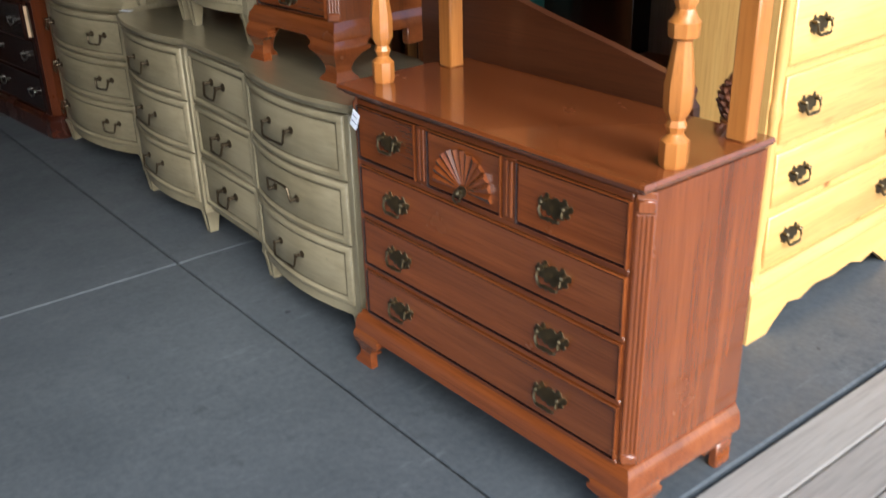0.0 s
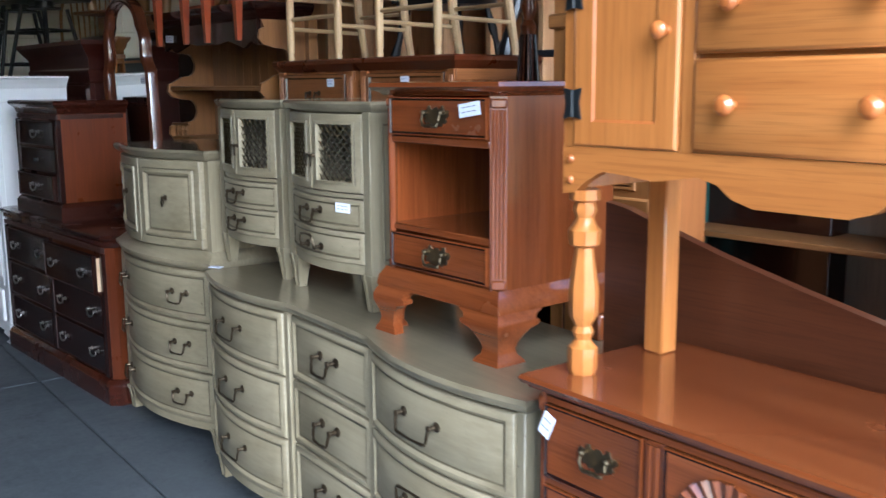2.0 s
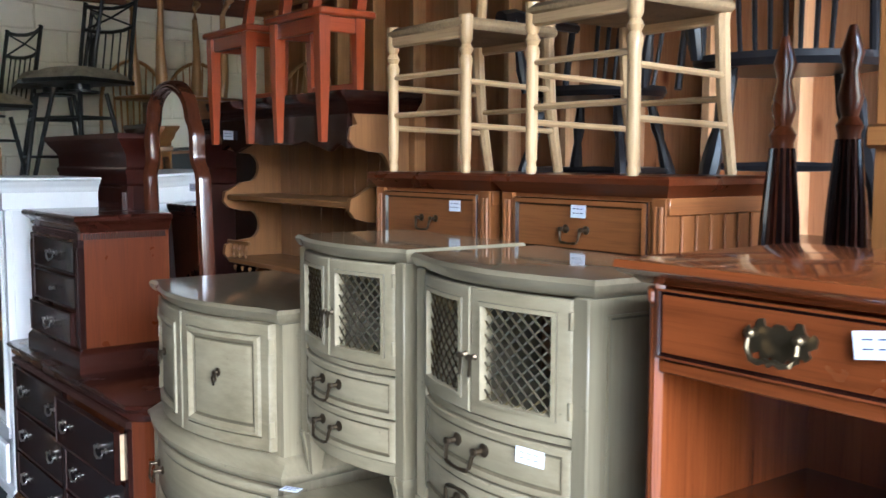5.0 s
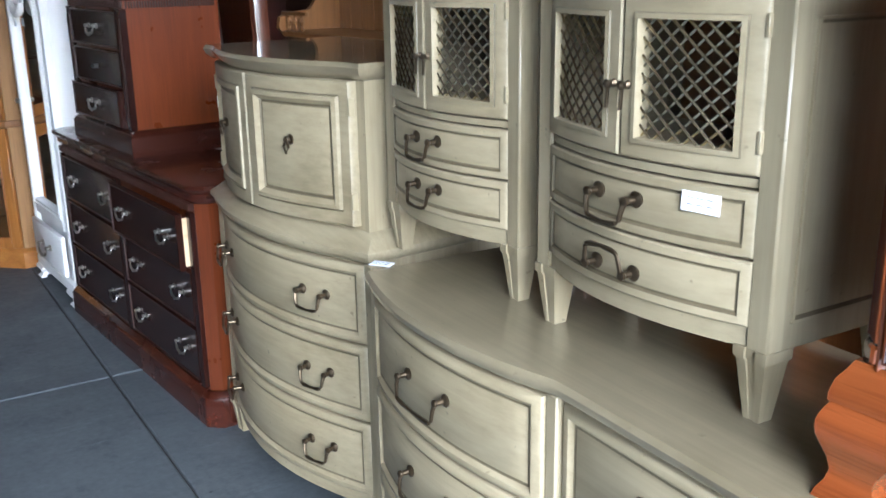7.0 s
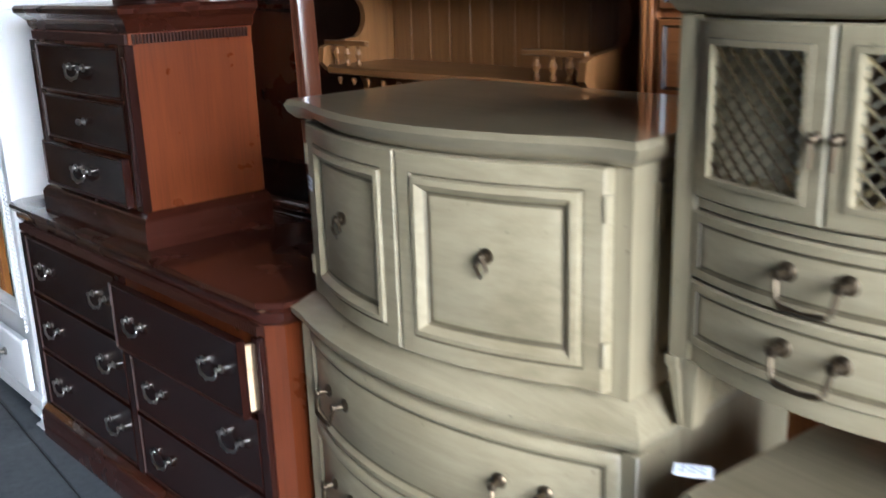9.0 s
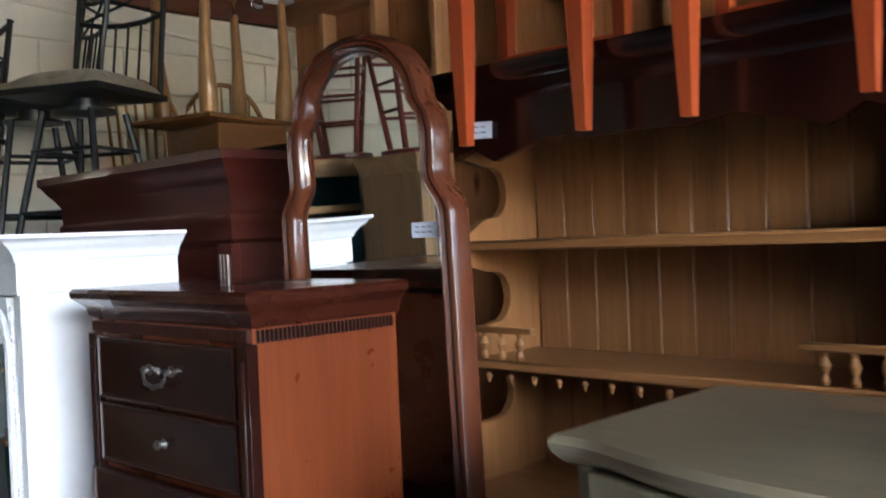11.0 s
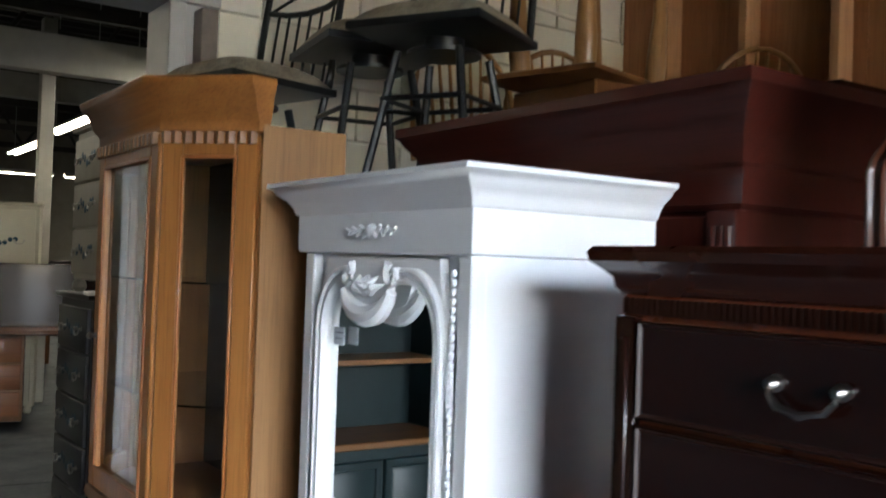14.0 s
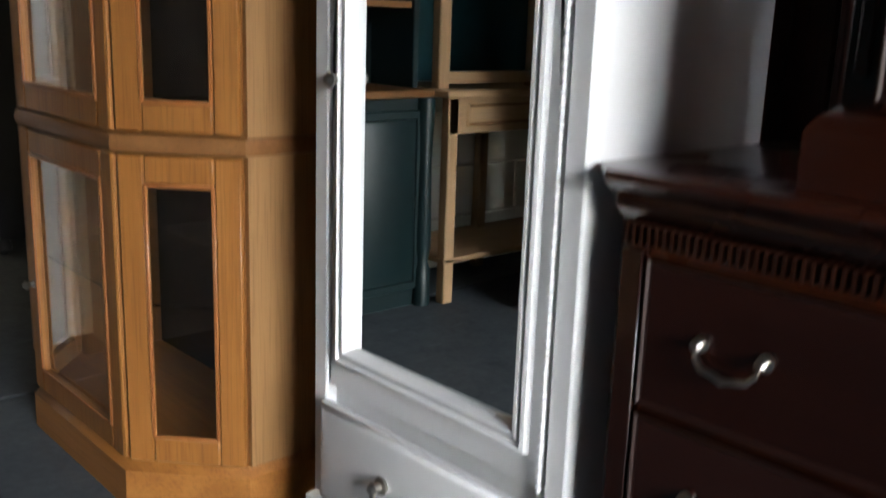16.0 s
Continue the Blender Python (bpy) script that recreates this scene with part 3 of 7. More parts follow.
def cherry_dresser(m):
    t = thing("dresser", m, "reddish cherry dresser with carved shell drawer and brass pulls", "dresser")
    w, d, h = 1.025, 0.41, 0.868
    x = w / 2
    mats = [cherry("x"), mahogany("x")]
    cc = 0.032
    out = [(-x + cc, 0.004), (x - cc, 0.004), (x - 0.002, cc + 0.002), (x - 0.002, d), (-x + 0.002, d), (-x + 0.002, cc + 0.002)]
    part("body", loft(bmesh.new(), [[(u, v, z) for u, v in out] for z in (0.15, h - 0.03)]), cherry("z"), t)
    part("top", rect_slab(bmesh.new(), -x + 0.006, x - 0.006, -0.012, d, [(-0.004, h - 0.03), (0.004, h - 0.026), (0.006, h - 0.02), (0.016, h - 0.016), (0.02, h - 0.008), (0.016, h)]), cherry("x"), t)
    part("base_moulding", rect_slab(bmesh.new(), -x, x, 0.0, d, [(0.0, 0.175), (0.004, 0.165), (0.012, 0.155), (0.016, 0.14), (0.018, 0.12), (0.018, 0.105), (0.0, 0.104)]), cherry("x"), t)
    for s in (-1, 1):
        part("foot", ogee_foot(bmesh.new(), s, s * (x + 0.012), -0.012, 0.125, 0.125), cherry("x"), t)
        bm = bmesh.new()
        bx(bm, min(s * x, s * (x - 0.024)), max(s * x, s * (x - 0.024)), d - 0.12, d, 0.07, 0.125, 0.003)
        bx(bm, min(s * x, s * (x - 0.024)), max(s * x, s * (x - 0.024)), d - 0.06, d, 0, 0.07, 0.003)
        part("foot", bm, cherry("x"), t)
        bm = bmesh.new()
        bx(bm, -0.021, 0.021, -0.004, 0.01, 0.176, h - 0.03, 0.002)
        bx(bm, -0.019, 0.019, -0.012, 0.0, h - 0.075, h - 0.045, 0.004)
        bx(bm, -0.019, 0.019, -0.01, 0.0, 0.18, 0.205, 0.004)
        post = part("pilaster", bm, cherry("z"), t)
        post.matrix_basis = pose(s * (x - cc / 2), cc / 2, 0, 0, 0, 45 * s)
        for k in range(4):
            part("reed", fluted(bmesh.new(), -0.015 + 0.01 * k, -0.003, 0.21, h - 0.08, 0.01, 1, 0.005), cherry("z"), post)
    fx = x - 0.036
    for z in (0.175, 0.335, 0.495, 0.655, 0.825):
        boxp("rail", t, cherry("x"), -fx, fx, -0.002, 0.04, z - 0.008, z + 0.008, 0.002)
    for xx in (-0.2, 0.12):
        bm = bmesh.new()
        bx(bm, xx - 0.022, xx + 0.022, -0.004, 0.04, 0.663, 0.817, 0.002)
        fluted(bm, xx, -0.004, 0.675, 0.81, 0.03, 2, 0.005)
        part("divider", bm, cherry("z"), t)
    for z0, z1 in ((0.184, 0.326), (0.344, 0.486), (0.504, 0.646)):
        drawer(t, mats, -fx + 0.002, fx - 0.002, z0, z1, COCK, [(-0.31, (z0 + z1) / 2), (0.27, (z0 + z1) / 2)], "wing", scale=1.0)
    drawer(t, mats, -fx + 0.002, -0.224, 0.664, 0.816, COCK, [(-0.33, 0.74)], "wing", scale=0.9)
    drawer(t, mats, 0.144, fx - 0.002, 0.664, 0.816, COCK, [(0.27, 0.74)], "wing", scale=0.95)
    sh = drawer(t, mats, -0.176, 0.096, 0.664, 0.816, COCK, [], "wing")
    cx, cz = -0.04, 0.69
    for i in range(13):
        a = radians(5 + 170 * i / 12)
        r0, r1 = 0.018, 0.105
        q = []
        for k in range(7):
            rr = r0 + (r1 - r0) * k / 6
            q.append((cx + rr * math.cos(a), -0.004, cz + rr * math.sin(a)))
        part("shell_lobe", tube(bmesh.new(), q, [0.002 + 0.0105 * k / 6 for k in range(7)], 6), cherry("z"), sh)
    bm = bmesh.new()
    lathe_y(bm, [(0.013, -0.003), (0.015, -0.01), (0.008, -0.014), (0.01, -0.024), (0.004, -0.03)], cx, cz)
    tube(bm, [(cx - 0.012, -0.02, cz), (cx - 0.012, -0.026, cz - 0.016), (cx, -0.028, cz - 0.024), (cx + 0.012, -0.026, cz - 0.016), (cx + 0.012, -0.02, cz)], 0.0032, 6)
    part("ring_pull", bm, brass(), sh)
    return t


def grey_leg(bm, x, y, z0, z1, r0=0.017, r1=0.028, mi=0):
    """A square tapered fluted leg with a collar."""
    def sq(r, z):
        return [(x + sx * r, y + sy * r, z) for sx, sy in ((-1, -1), (-0.33, -1), (-0.33, -0.86), (0.33, -0.86), (0.33, -1), (1, -1), (1, 1), (-1, 1))]
    h = z1 - z0
    return loft(bm, [sq(r0, z0), sq(r1 * 0.98, z0 + h * 0.82), sq(r1 * 1.12, z0 + h * 0.86), sq(r1 * 1.12, z1)], mi)


GREYP = [(0.0, 0.004, 0), (0.003, 0.008, 0), (0.012, 0.011, 0), (0.018, 0.011, 0), (0.026, 0.004, 0), (0.028, 0.003, 1), (0.031, 0.003, 1), (0.036, 0.006, 0)]


def grey_triple_dresser(m):
    t = thing("dresser", m, "wide olive-grey antiqued dresser with two bowed drawer stacks", "dresser")
    w, d, h = 1.79, 0.46, 0.782
    mats = [antique("antique_grey_paint", "x"), glaze()]
    sec = 0.655           # width of a bowed end section
    mid = w - 2 * sec
    bowf = bow(sec, 0.055)

    def front(x):
        for s in (-1, 1):
            c = s * (w / 2 - sec / 2)
            if abs(x - c) <= sec / 2:
                return bowf(x - c)
        return 0.0
    n = 44
    part("body", bow_slab(bmesh.new(), w - 0.02, d, lambda x: front(x) + 0.018, n, [(0, 0.1), (0, h - 0.03)]), antique("antique_grey_paint", "z"), t)
    part("top", bow_slab(bmesh.new(), w, d, lambda x: front(x) - 0.006, n, [(-0.004, h - 0.03), (0.004, h - 0.028), (0.01, h - 0.022), (0.012, h - 0.01), (0.006, h)]), antique("antique_grey_top", "x"), t, "olive-grey top with a shiny worn varnish")
    for s in (-1, 1):
        c = s * (w / 2 - sec / 2)
        g = lambda x, c=c: front(x)
        for i in range(3):
            z0, z1 = 0.13 + i * 0.207, 0.13 + i * 0.207 + 0.2
            z = (z0 + z1) / 2 + 0.005
            drawer(t, mats, c - sec / 2 + 0.03, c + sec / 2 - 0.03, z0, z1, GREYP, [(c, z)], "swan_wide", g, 16, 0.0, 1.0, flips=(0,) if s == 1 and i == 1 else ())
        for e in (-1, 1):
            xx = c + e * (sec / 2 - 0.014)
            boxp("stile", t, antique("antique_grey_paint", "z"), xx - 0.014, xx + 0.014, -0.012, 0.02, 0.1, h - 0.03, 0.003)
            part("leg", grey_leg(bmesh.new(), xx - e * 0.014, 0.02, 0, 0.105), antique("antique_grey_paint", "z"), t)
        part("leg", grey_leg(bmesh.new(), s * (w / 2 - 0.05), d - 0.04, 0, 0.105), antique("antique_grey_paint", "z"), t)
        part("apron", bow_slab(bmesh.new(), sec - 0.06, 0.04, bowf, 16, [(0, 0.095), (0, 0.128)]), antique("antique_grey_paint", "x"), t).location = (c, 0, 0)
    for i in range(3):
        z0, z1 = 0.13 + i * 0.207, 0.13 + i * 0.207 + 0.2
        drawer(t, mats, -mid / 2 + 0.006, mid / 2 - 0.006, z0, z1, GREYP, [(0.0, (z0 + z1) / 2 + 0.005)], "swan", None, 1, 0.004, 1.2)
    return t


def frame_ring(bm, x0, x1, z0, z1, e, f, n=6):
    """A door frame of one piece round an opening, with a raised bead along its inner edge, over the curve y = f(x)."""
    rows = []
    for ins, d in ((0.0, -0.012), (0.0, 0.006), (0.003, 0.009), (e - 0.005, 0.009), (e - 0.004, 0.012), (e + 0.003, 0.013), (e + 0.004, 0.01), (e + 0.004, -0.012)):
        xs_ = [x0 + ins + (x1 - x0 - 2 * ins) * i / n for i in range(n + 1)]
        rows.append([bm.verts.new(p) for p in [(x, f(x) - d, z0 + ins) for x in xs_] + [(x, f(x) - d, z1 - ins) for x in reversed(xs_)]])
    m = len(rows[0])
    for k, (a, b) in enumerate(zip(rows, rows[1:] + rows[:1])):
        for i in range(m):
            j = (i + 1) % m
            bm.faces.new((a[i], a[j], b[j], b[i])).material_index = 1 if k == 3 else 0
    return bm


def mesh_grille(bm, x0, x1, z0, z1, f, step=0.0245, r=0.0021):
    """Crossed diagonal wires inside a square opening that follows the bow."""
    w, h = x1 - x0, z1 - z0
    k = -h
    while k < w:
        for s in (1, -1):
            a, b = max(0.0, k), min(w, k + h)
            if b - a > 0.005:
                za, zb = a - k, b - k
                pts = []
                for q in (0, 0.5, 1):
                    u = a + (b - a) * q
                    z = za + (zb - za) * q
                    xx = x0 + u
                    pts.append((xx, f(xx) + (0.0015 * s), (z0 + z) if s == 1 else (z1 - z)))
                tube(bm, pts, r, 4)
        k += step
    return bm


def grey_nightstand(m, tagged_drawer=False):
    t = thing("nightstand", m, "olive-grey bow-front nightstand with wire grille doors standing on the dresser", "nightstand", "grey nightstands on the dresser")
    w, d, h = 0.485, 0.31, 0.612
    f = bow(w, 0.05, 0.02)
    mats = [antique("antique_grey_paint", "x"), glaze()]
    az = antique("antique_grey_paint", "z")
    bz = 0.108
    for s in (-1, 1):
        boxp("side", t, az, s * (w / 2 - 0.011) - 0.01, s * (w / 2 - 0.011) + 0.01, 0.0, d, bz, h - 0.03, 0.002)
        boxp("corner_stile", t, az, s * (w / 2 - 0.018) - 0.018, s * (w / 2 - 0.018) + 0.018, -0.012, 0.02, bz, h - 0.03, 0.003)
    boxp("back", t, az, -w / 2 + 0.02, w / 2 - 0.02, d - 0.012, d - 0.001, bz, h - 0.03, 0)
    part("side_panel", panel(bmesh.new(), 0.03, d - 0.03, bz + 0.04, h - 0.06, [(0.0, 0.003, 0), (0.004, 0.003, 0), (0.012, -0.004, 1), (0.02, -0.004, 0)]), [az, glaze()], t).matrix_basis = pose(w / 2, 0, 0, 0, 0, 90)
    for z0, z1 in ((bz, bz + 0.03), (bz + 0.224, bz + 0.236)):
        part("rail", bow_slab(bmesh.new(), w - 0.07, d - 0.02, f, 14, [(0, z0), (0, z1)]), mats[0], t)
    part("top", bow_slab(bmesh.new(), w, d, f, 16, [(0.0, h - 0.032), (0.008, h - 0.026), (0.014, h - 0.016), (0.016, h - 0.008), (0.01, h)]), antique("antique_grey_top", "x"), t)
    for sx in (-1, 1):
        for yy in (0.012, d - 0.03):
            part("leg", grey_leg(bmesh.new(), sx * (w / 2 - 0.026), yy, 0, bz + 0.002, 0.013, 0.024), az, t)
    for i in range(2):
        z0 = bz + 0.03 + i * 0.097
        drawer(t, mats, -w / 2 + 0.034, w / 2 - 0.034, z0, z0 + 0.093, [(0.0, 0.004, 0), (0.003, 0.007, 0), (0.014, 0.007, 0), (0.017, 0.003, 1), (0.02, 0.003, 1), (0.026, 0.006, 0)], [(0.0, z0 + 0.046)], "swan", f, 14, 0.0, 1.0, flips=(0,) if tagged_drawer and i == 0 else ())
    z0, z1 = bz + 0.24, h - 0.036
    for s in (-1, 1):
        xa, xb = (-w / 2 + 0.034, -0.002) if s < 0 else (0.002, w / 2 - 0.034)
        door = part("door", bmesh.new(), mats, t)
        bm = bmesh.new()
        e = 0.027
        frame_ring(bm, xa, xb, z0, z1, e, f)
        old = door.data
        door.data = mesh_of("door", bm, mats, True)
        bpy.data.meshes.remove(old)
        part("wire_grille", mesh_grille(bmesh.new(), xa + e, xb - e, z0 + e, z1 - e, f), bright_brass(), door, "diagonal brass wire grille")
        bm = bmesh.new()
        kx = xb - 0.012 if s < 0 else xa + 0.012
        lathe_y(bm, [(0.007, 0.0), (0.004, -0.006), (0.007, -0.014), (0.003, -0.018)], kx, (z0 + z1) / 2 - 0.01, 8, f(kx) - 0.009)
        tube(bm, [(kx, f(kx) - 0.02, (z0 + z1) / 2 - 0.012), (kx, f(kx) - 0.022, (z0 + z1) / 2 - 0.045)], 0.003, 6)
        part("drop_pull", bm, dark_brass(), door)
        for zz in (z0 + 0.03, z1 - 0.05):
            hx = xa - 0.002 if s < 0 else xb - 0.004
            boxp("hinge", door, az, hx, hx + 0.006, f(hx) - 0.011, f(hx) + 0.002, zz, zz + 0.03, 0.001)
    part("back_board", bx(bmesh.new(), -w / 2 + 0.03, w / 2 - 0.03, d - 0.02, d - 0.014, bz + 0.2, h - 0.04, 0), brown_oak("z"), t)
    return t


def grey_tall_chest(m):
    t = thing("chest_of_drawers", m, "tall olive-grey bow-front chest with paired doors above three drawers", "chest of drawers")
    w, d, zs, h = 0.84, 0.46, 0.79, 1.2
    mats = [antique("antique_grey_paint", "x"), glaze()]
    az = antique("antique_grey_paint", "z")
    f = bow(w, 0.085, 0.03)
    part("lower_body", bow_slab(bmesh.new(), w - 0.01, d, lambda x: f(x) + 0.012, 20, [(0, 0.1), (0, zs - 0.035)]), az, t)
    part("waist_moulding", bow_slab(bmesh.new(), w - 0.02, d, f, 20, [(0.0, zs - 0.05), (0.014, zs - 0.04), (0.022, zs - 0.026), (0.022, zs - 0.016), (0.008, zs - 0.004), (-0.012, zs + 0.016), (-0.02, zs + 0.02)]), [mats[0]], t)
    for i in range(3):
        z0 = 0.125 + i * 0.205
        drawer(t, mats, -w / 2 + 0.03, w / 2 - 0.03, z0, z0 + 0.198, GREYP, [(-0.24, z0 + 0.1), (0.24, z0 + 0.1)], "swan", f, 20, 0.0, 1.05)
    for s in (-1, 1):
        boxp("stile", t, az, s * (w / 2 - 0.016) - 0.016, s * (w / 2 - 0.016) + 0.016, -0.008, 0.02, 0.1, zs - 0.05, 0.003)
        part("leg", grey_leg(bmesh.new(), s * (w / 2 - 0.03), 0.012, 0, 0.104), az, t)
        part("leg", grey_leg(bmesh.new(), s * (w / 2 - 0.03), d - 0.03, 0, 0.104), az, t)
    part("apron", bow_slab(bmesh.new(), w - 0.06, 0.05, f, 20, [(0, 0.092), (0, 0.124)]), mats[0], t)
    wu, du = w - 0.07, d - 0.03
    fu = bow(wu, 0.082, 0.05)
    part("upper_body", bow_slab(bmesh.new(), wu, du, lambda x: fu(x) + 0.014, 20, [(0, zs + 0.018), (0, h - 0.035)]), az, t)
    part("side_panel", panel(bmesh.new(), 0.07, du - 0.03, zs + 0.06, h - 0.07, [(0.0, 0.003, 0), (0.004, 0.005, 0), (0.014, 0.005, 0), (0.02, -0.001, 1), (0.028, 0.003, 0)]), [az, glaze()], t).matrix_basis = pose(wu / 2, 0, 0, 0, 0, 90)
    part("top", bow_slab(bmesh.new(), wu + 0.02, du, fu, 20, [(-0.008, h - 0.04), (0.002, h - 0.034), (0.012, h - 0.022), (0.016, h - 0.01), (0.01, h)]), antique("antique_grey_top", "x"), t)
    for s in (-1, 1):
        xa, xb = (-wu / 2 + 0.03, -0.003) if s < 0 else (0.003, wu / 2 - 0.03)
        dr = part("door", panel(bmesh.new(), xa, xb, zs + 0.03, h - 0.042, [(0.0, 0.006, 0), (0.003, 0.01, 0), (0.032, 0.01, 0), (0.035, 0.005, 1), (0.038, 0.014, 0), (0.047, 0.016, 0), (0.058, 0.006, 0), (0.061, 0.002, 1), (0.066, 0.002, 1), (0.07, 0.005, 0)], fu, 10), mats, t)
        kx = (xa + xb) / 2 + s * 0.0
        bm = bmesh.new()
        lathe_y(bm, [(0.012, 0.0), (0.013, -0.004), (0.007, -0.006), (0.006, -0.012), (0.0085, -0.015), (0.004, -0.02)], kx, 1.012, 10, fu(kx) - 0.007)
        yk = fu(kx) - 0.022
        tube(bm, [(kx, yk, 1.014), (kx - 0.007, yk, 1.004), (kx - 0.0115, yk, 0.994), (kx, yk - 0.001, 0.98), (kx + 0.0115, yk, 0.994), (kx + 0.007, yk, 1.004), (kx, yk, 1.014)], 0.0034, 6)
        part("knob", bm, dark_brass(), dr, "bronze drop ring")
        for zz in (zs + 0.07, h - 0.12):
            hx = xb - 0.004 if s > 0 else xa - 0.004
            boxp("hinge", dr, az, hx, hx + 0.008, fu(hx) - 0.012, fu(hx) + 0.004, zz, zz + 0.04, 0.001)
    return t


def cherry_nightstand(m):
    t = thing("nightstand", m, "cherry nightstand with open compartment and bracket feet on the grey dresser", "nightstand")
    w, d, h = 0.45, 0.4, 0.665
    x = w / 2
    mats = [cherry("x"), mahogany("x")]
    b0 = 0.165
    for s in (-1, 1):
        boxp("side_panel", t, cherry("z"), s * (x - 0.011) - 0.01, s * (x - 0.011) + 0.01, 0.024, d, b0, h - 0.03, 0.002)
    boxp("back", t, cherry("z"), -x + 0.02, x - 0.02, d - 0.012, d - 0.001, b0, h - 0.03, 0)
    boxp("shelf", t, cherry("x"), -x + 0.02, x - 0.02, 0.004, d - 0.012, b0 + 0.115, b0 + 0.133)
    boxp("bottom", t, cherry("x"), -x + 0.02, x - 0.02, 0.004, d - 0.012, b0, b0 + 0.018)
    boxp("drawer_rail", t, cherry("x"), -x + 0.034, x - 0.034, -0.001, d - 0.012, h - 0.155, h - 0.135)
    for s in (-1, 1):
        bm = bmesh.new()
        bx(bm, -0.021, 0.021, -0.004, 0.012, b0, h - 0.03, 0.002)
        bx(bm, -0.019, 0.019, -0.012, 0.0, h - 0.062, h - 0.04, 0.004)
        bx(bm, -0.018, 0.018, -0.01, 0.0, b0 + 0.012, b0 + 0.036, 0.004)
        post = part("pilaster", bm, cherry("z"), t)
        post.matrix_basis = pose(s * (x - 0.016), 0.014, 0, 0, 0, 45 * s)
        for k in range(4):
            part("reed", fluted(bmesh.new(), -0.0135 + 0.009 * k, -0.003, b0 + 0.04, h - 0.066, 0.009, 1, 0.005), cherry("z"), post)
    part("top", rect_slab(bmesh.new(), -x, x, 0, d, [(0.0, h - 0.034), (0.008, h - 0.026), (0.022, h - 0.02), (0.028, h - 0.012), (0.026, h - 0.002), (0.022, h)]), cherry("x"), t)
    part("base_moulding", rect_slab(bmesh.new(), -x, x, 0, d, [(0.0, b0 + 0.012), (0.006, b0), (0.014, b0 - 0.012), (0.018, b0 - 0.03), (0.018, b0 - 0.04), (0, b0 - 0.041)]), cherry("x"), t)
    for s in (-1, 1):
        part("foot", ogee_foot(bmesh.new(), s, s * (x + 0.014), -0.014, b0 - 0.035, 0.14, 0.03), cherry("x"), t)
        q = bmesh.new()
        bx(q, min(s * (x + 0.012), s * (x - 0.018)), max(s * (x + 0.012), s * (x - 0.018)), d - 0.13, d, 0.07, b0 - 0.035, 0.004)
        bx(q, min(s * (x + 0.018), s * (x - 0.018)), max(s * (x + 0.018), s * (x - 0.018)), d - 0.065, d, 0, 0.07, 0.006)
        part("foot", q, cherry("x"), t)
    drawer(t, mats, -x + 0.036, x - 0.036, h - 0.133, h - 0.038, COCK, [(0, h - 0.085)], "wing", scale=0.95)
    drawer(t, mats, -x + 0.036, x - 0.036, b0 + 0.02, b0 + 0.112, COCK, [(0, b0 + 0.066)], "wing", scale=0.95)
    return t


def turned_leg(bm, x, y, h, mi=0):
    prof = [(0.026, 0.0), (0.03, 0.01), (0.03, 0.055), (0.022, 0.062), (0.016, 0.07), (0.022, 0.085), (0.017, 0.098), (0.029, 0.12), (0.03, 0.17), (0.02, 0.24), (0.018, 0.255), (0.03, 0.262), (0.032, 0.29), (0.024, 0.3), (0.018, 0.315), (0.024, 0.33), (0.02, 0.345), (0.03, 0.35), (0.03, h)]
    return lathe(bm, prof, x, y, 8, mi)


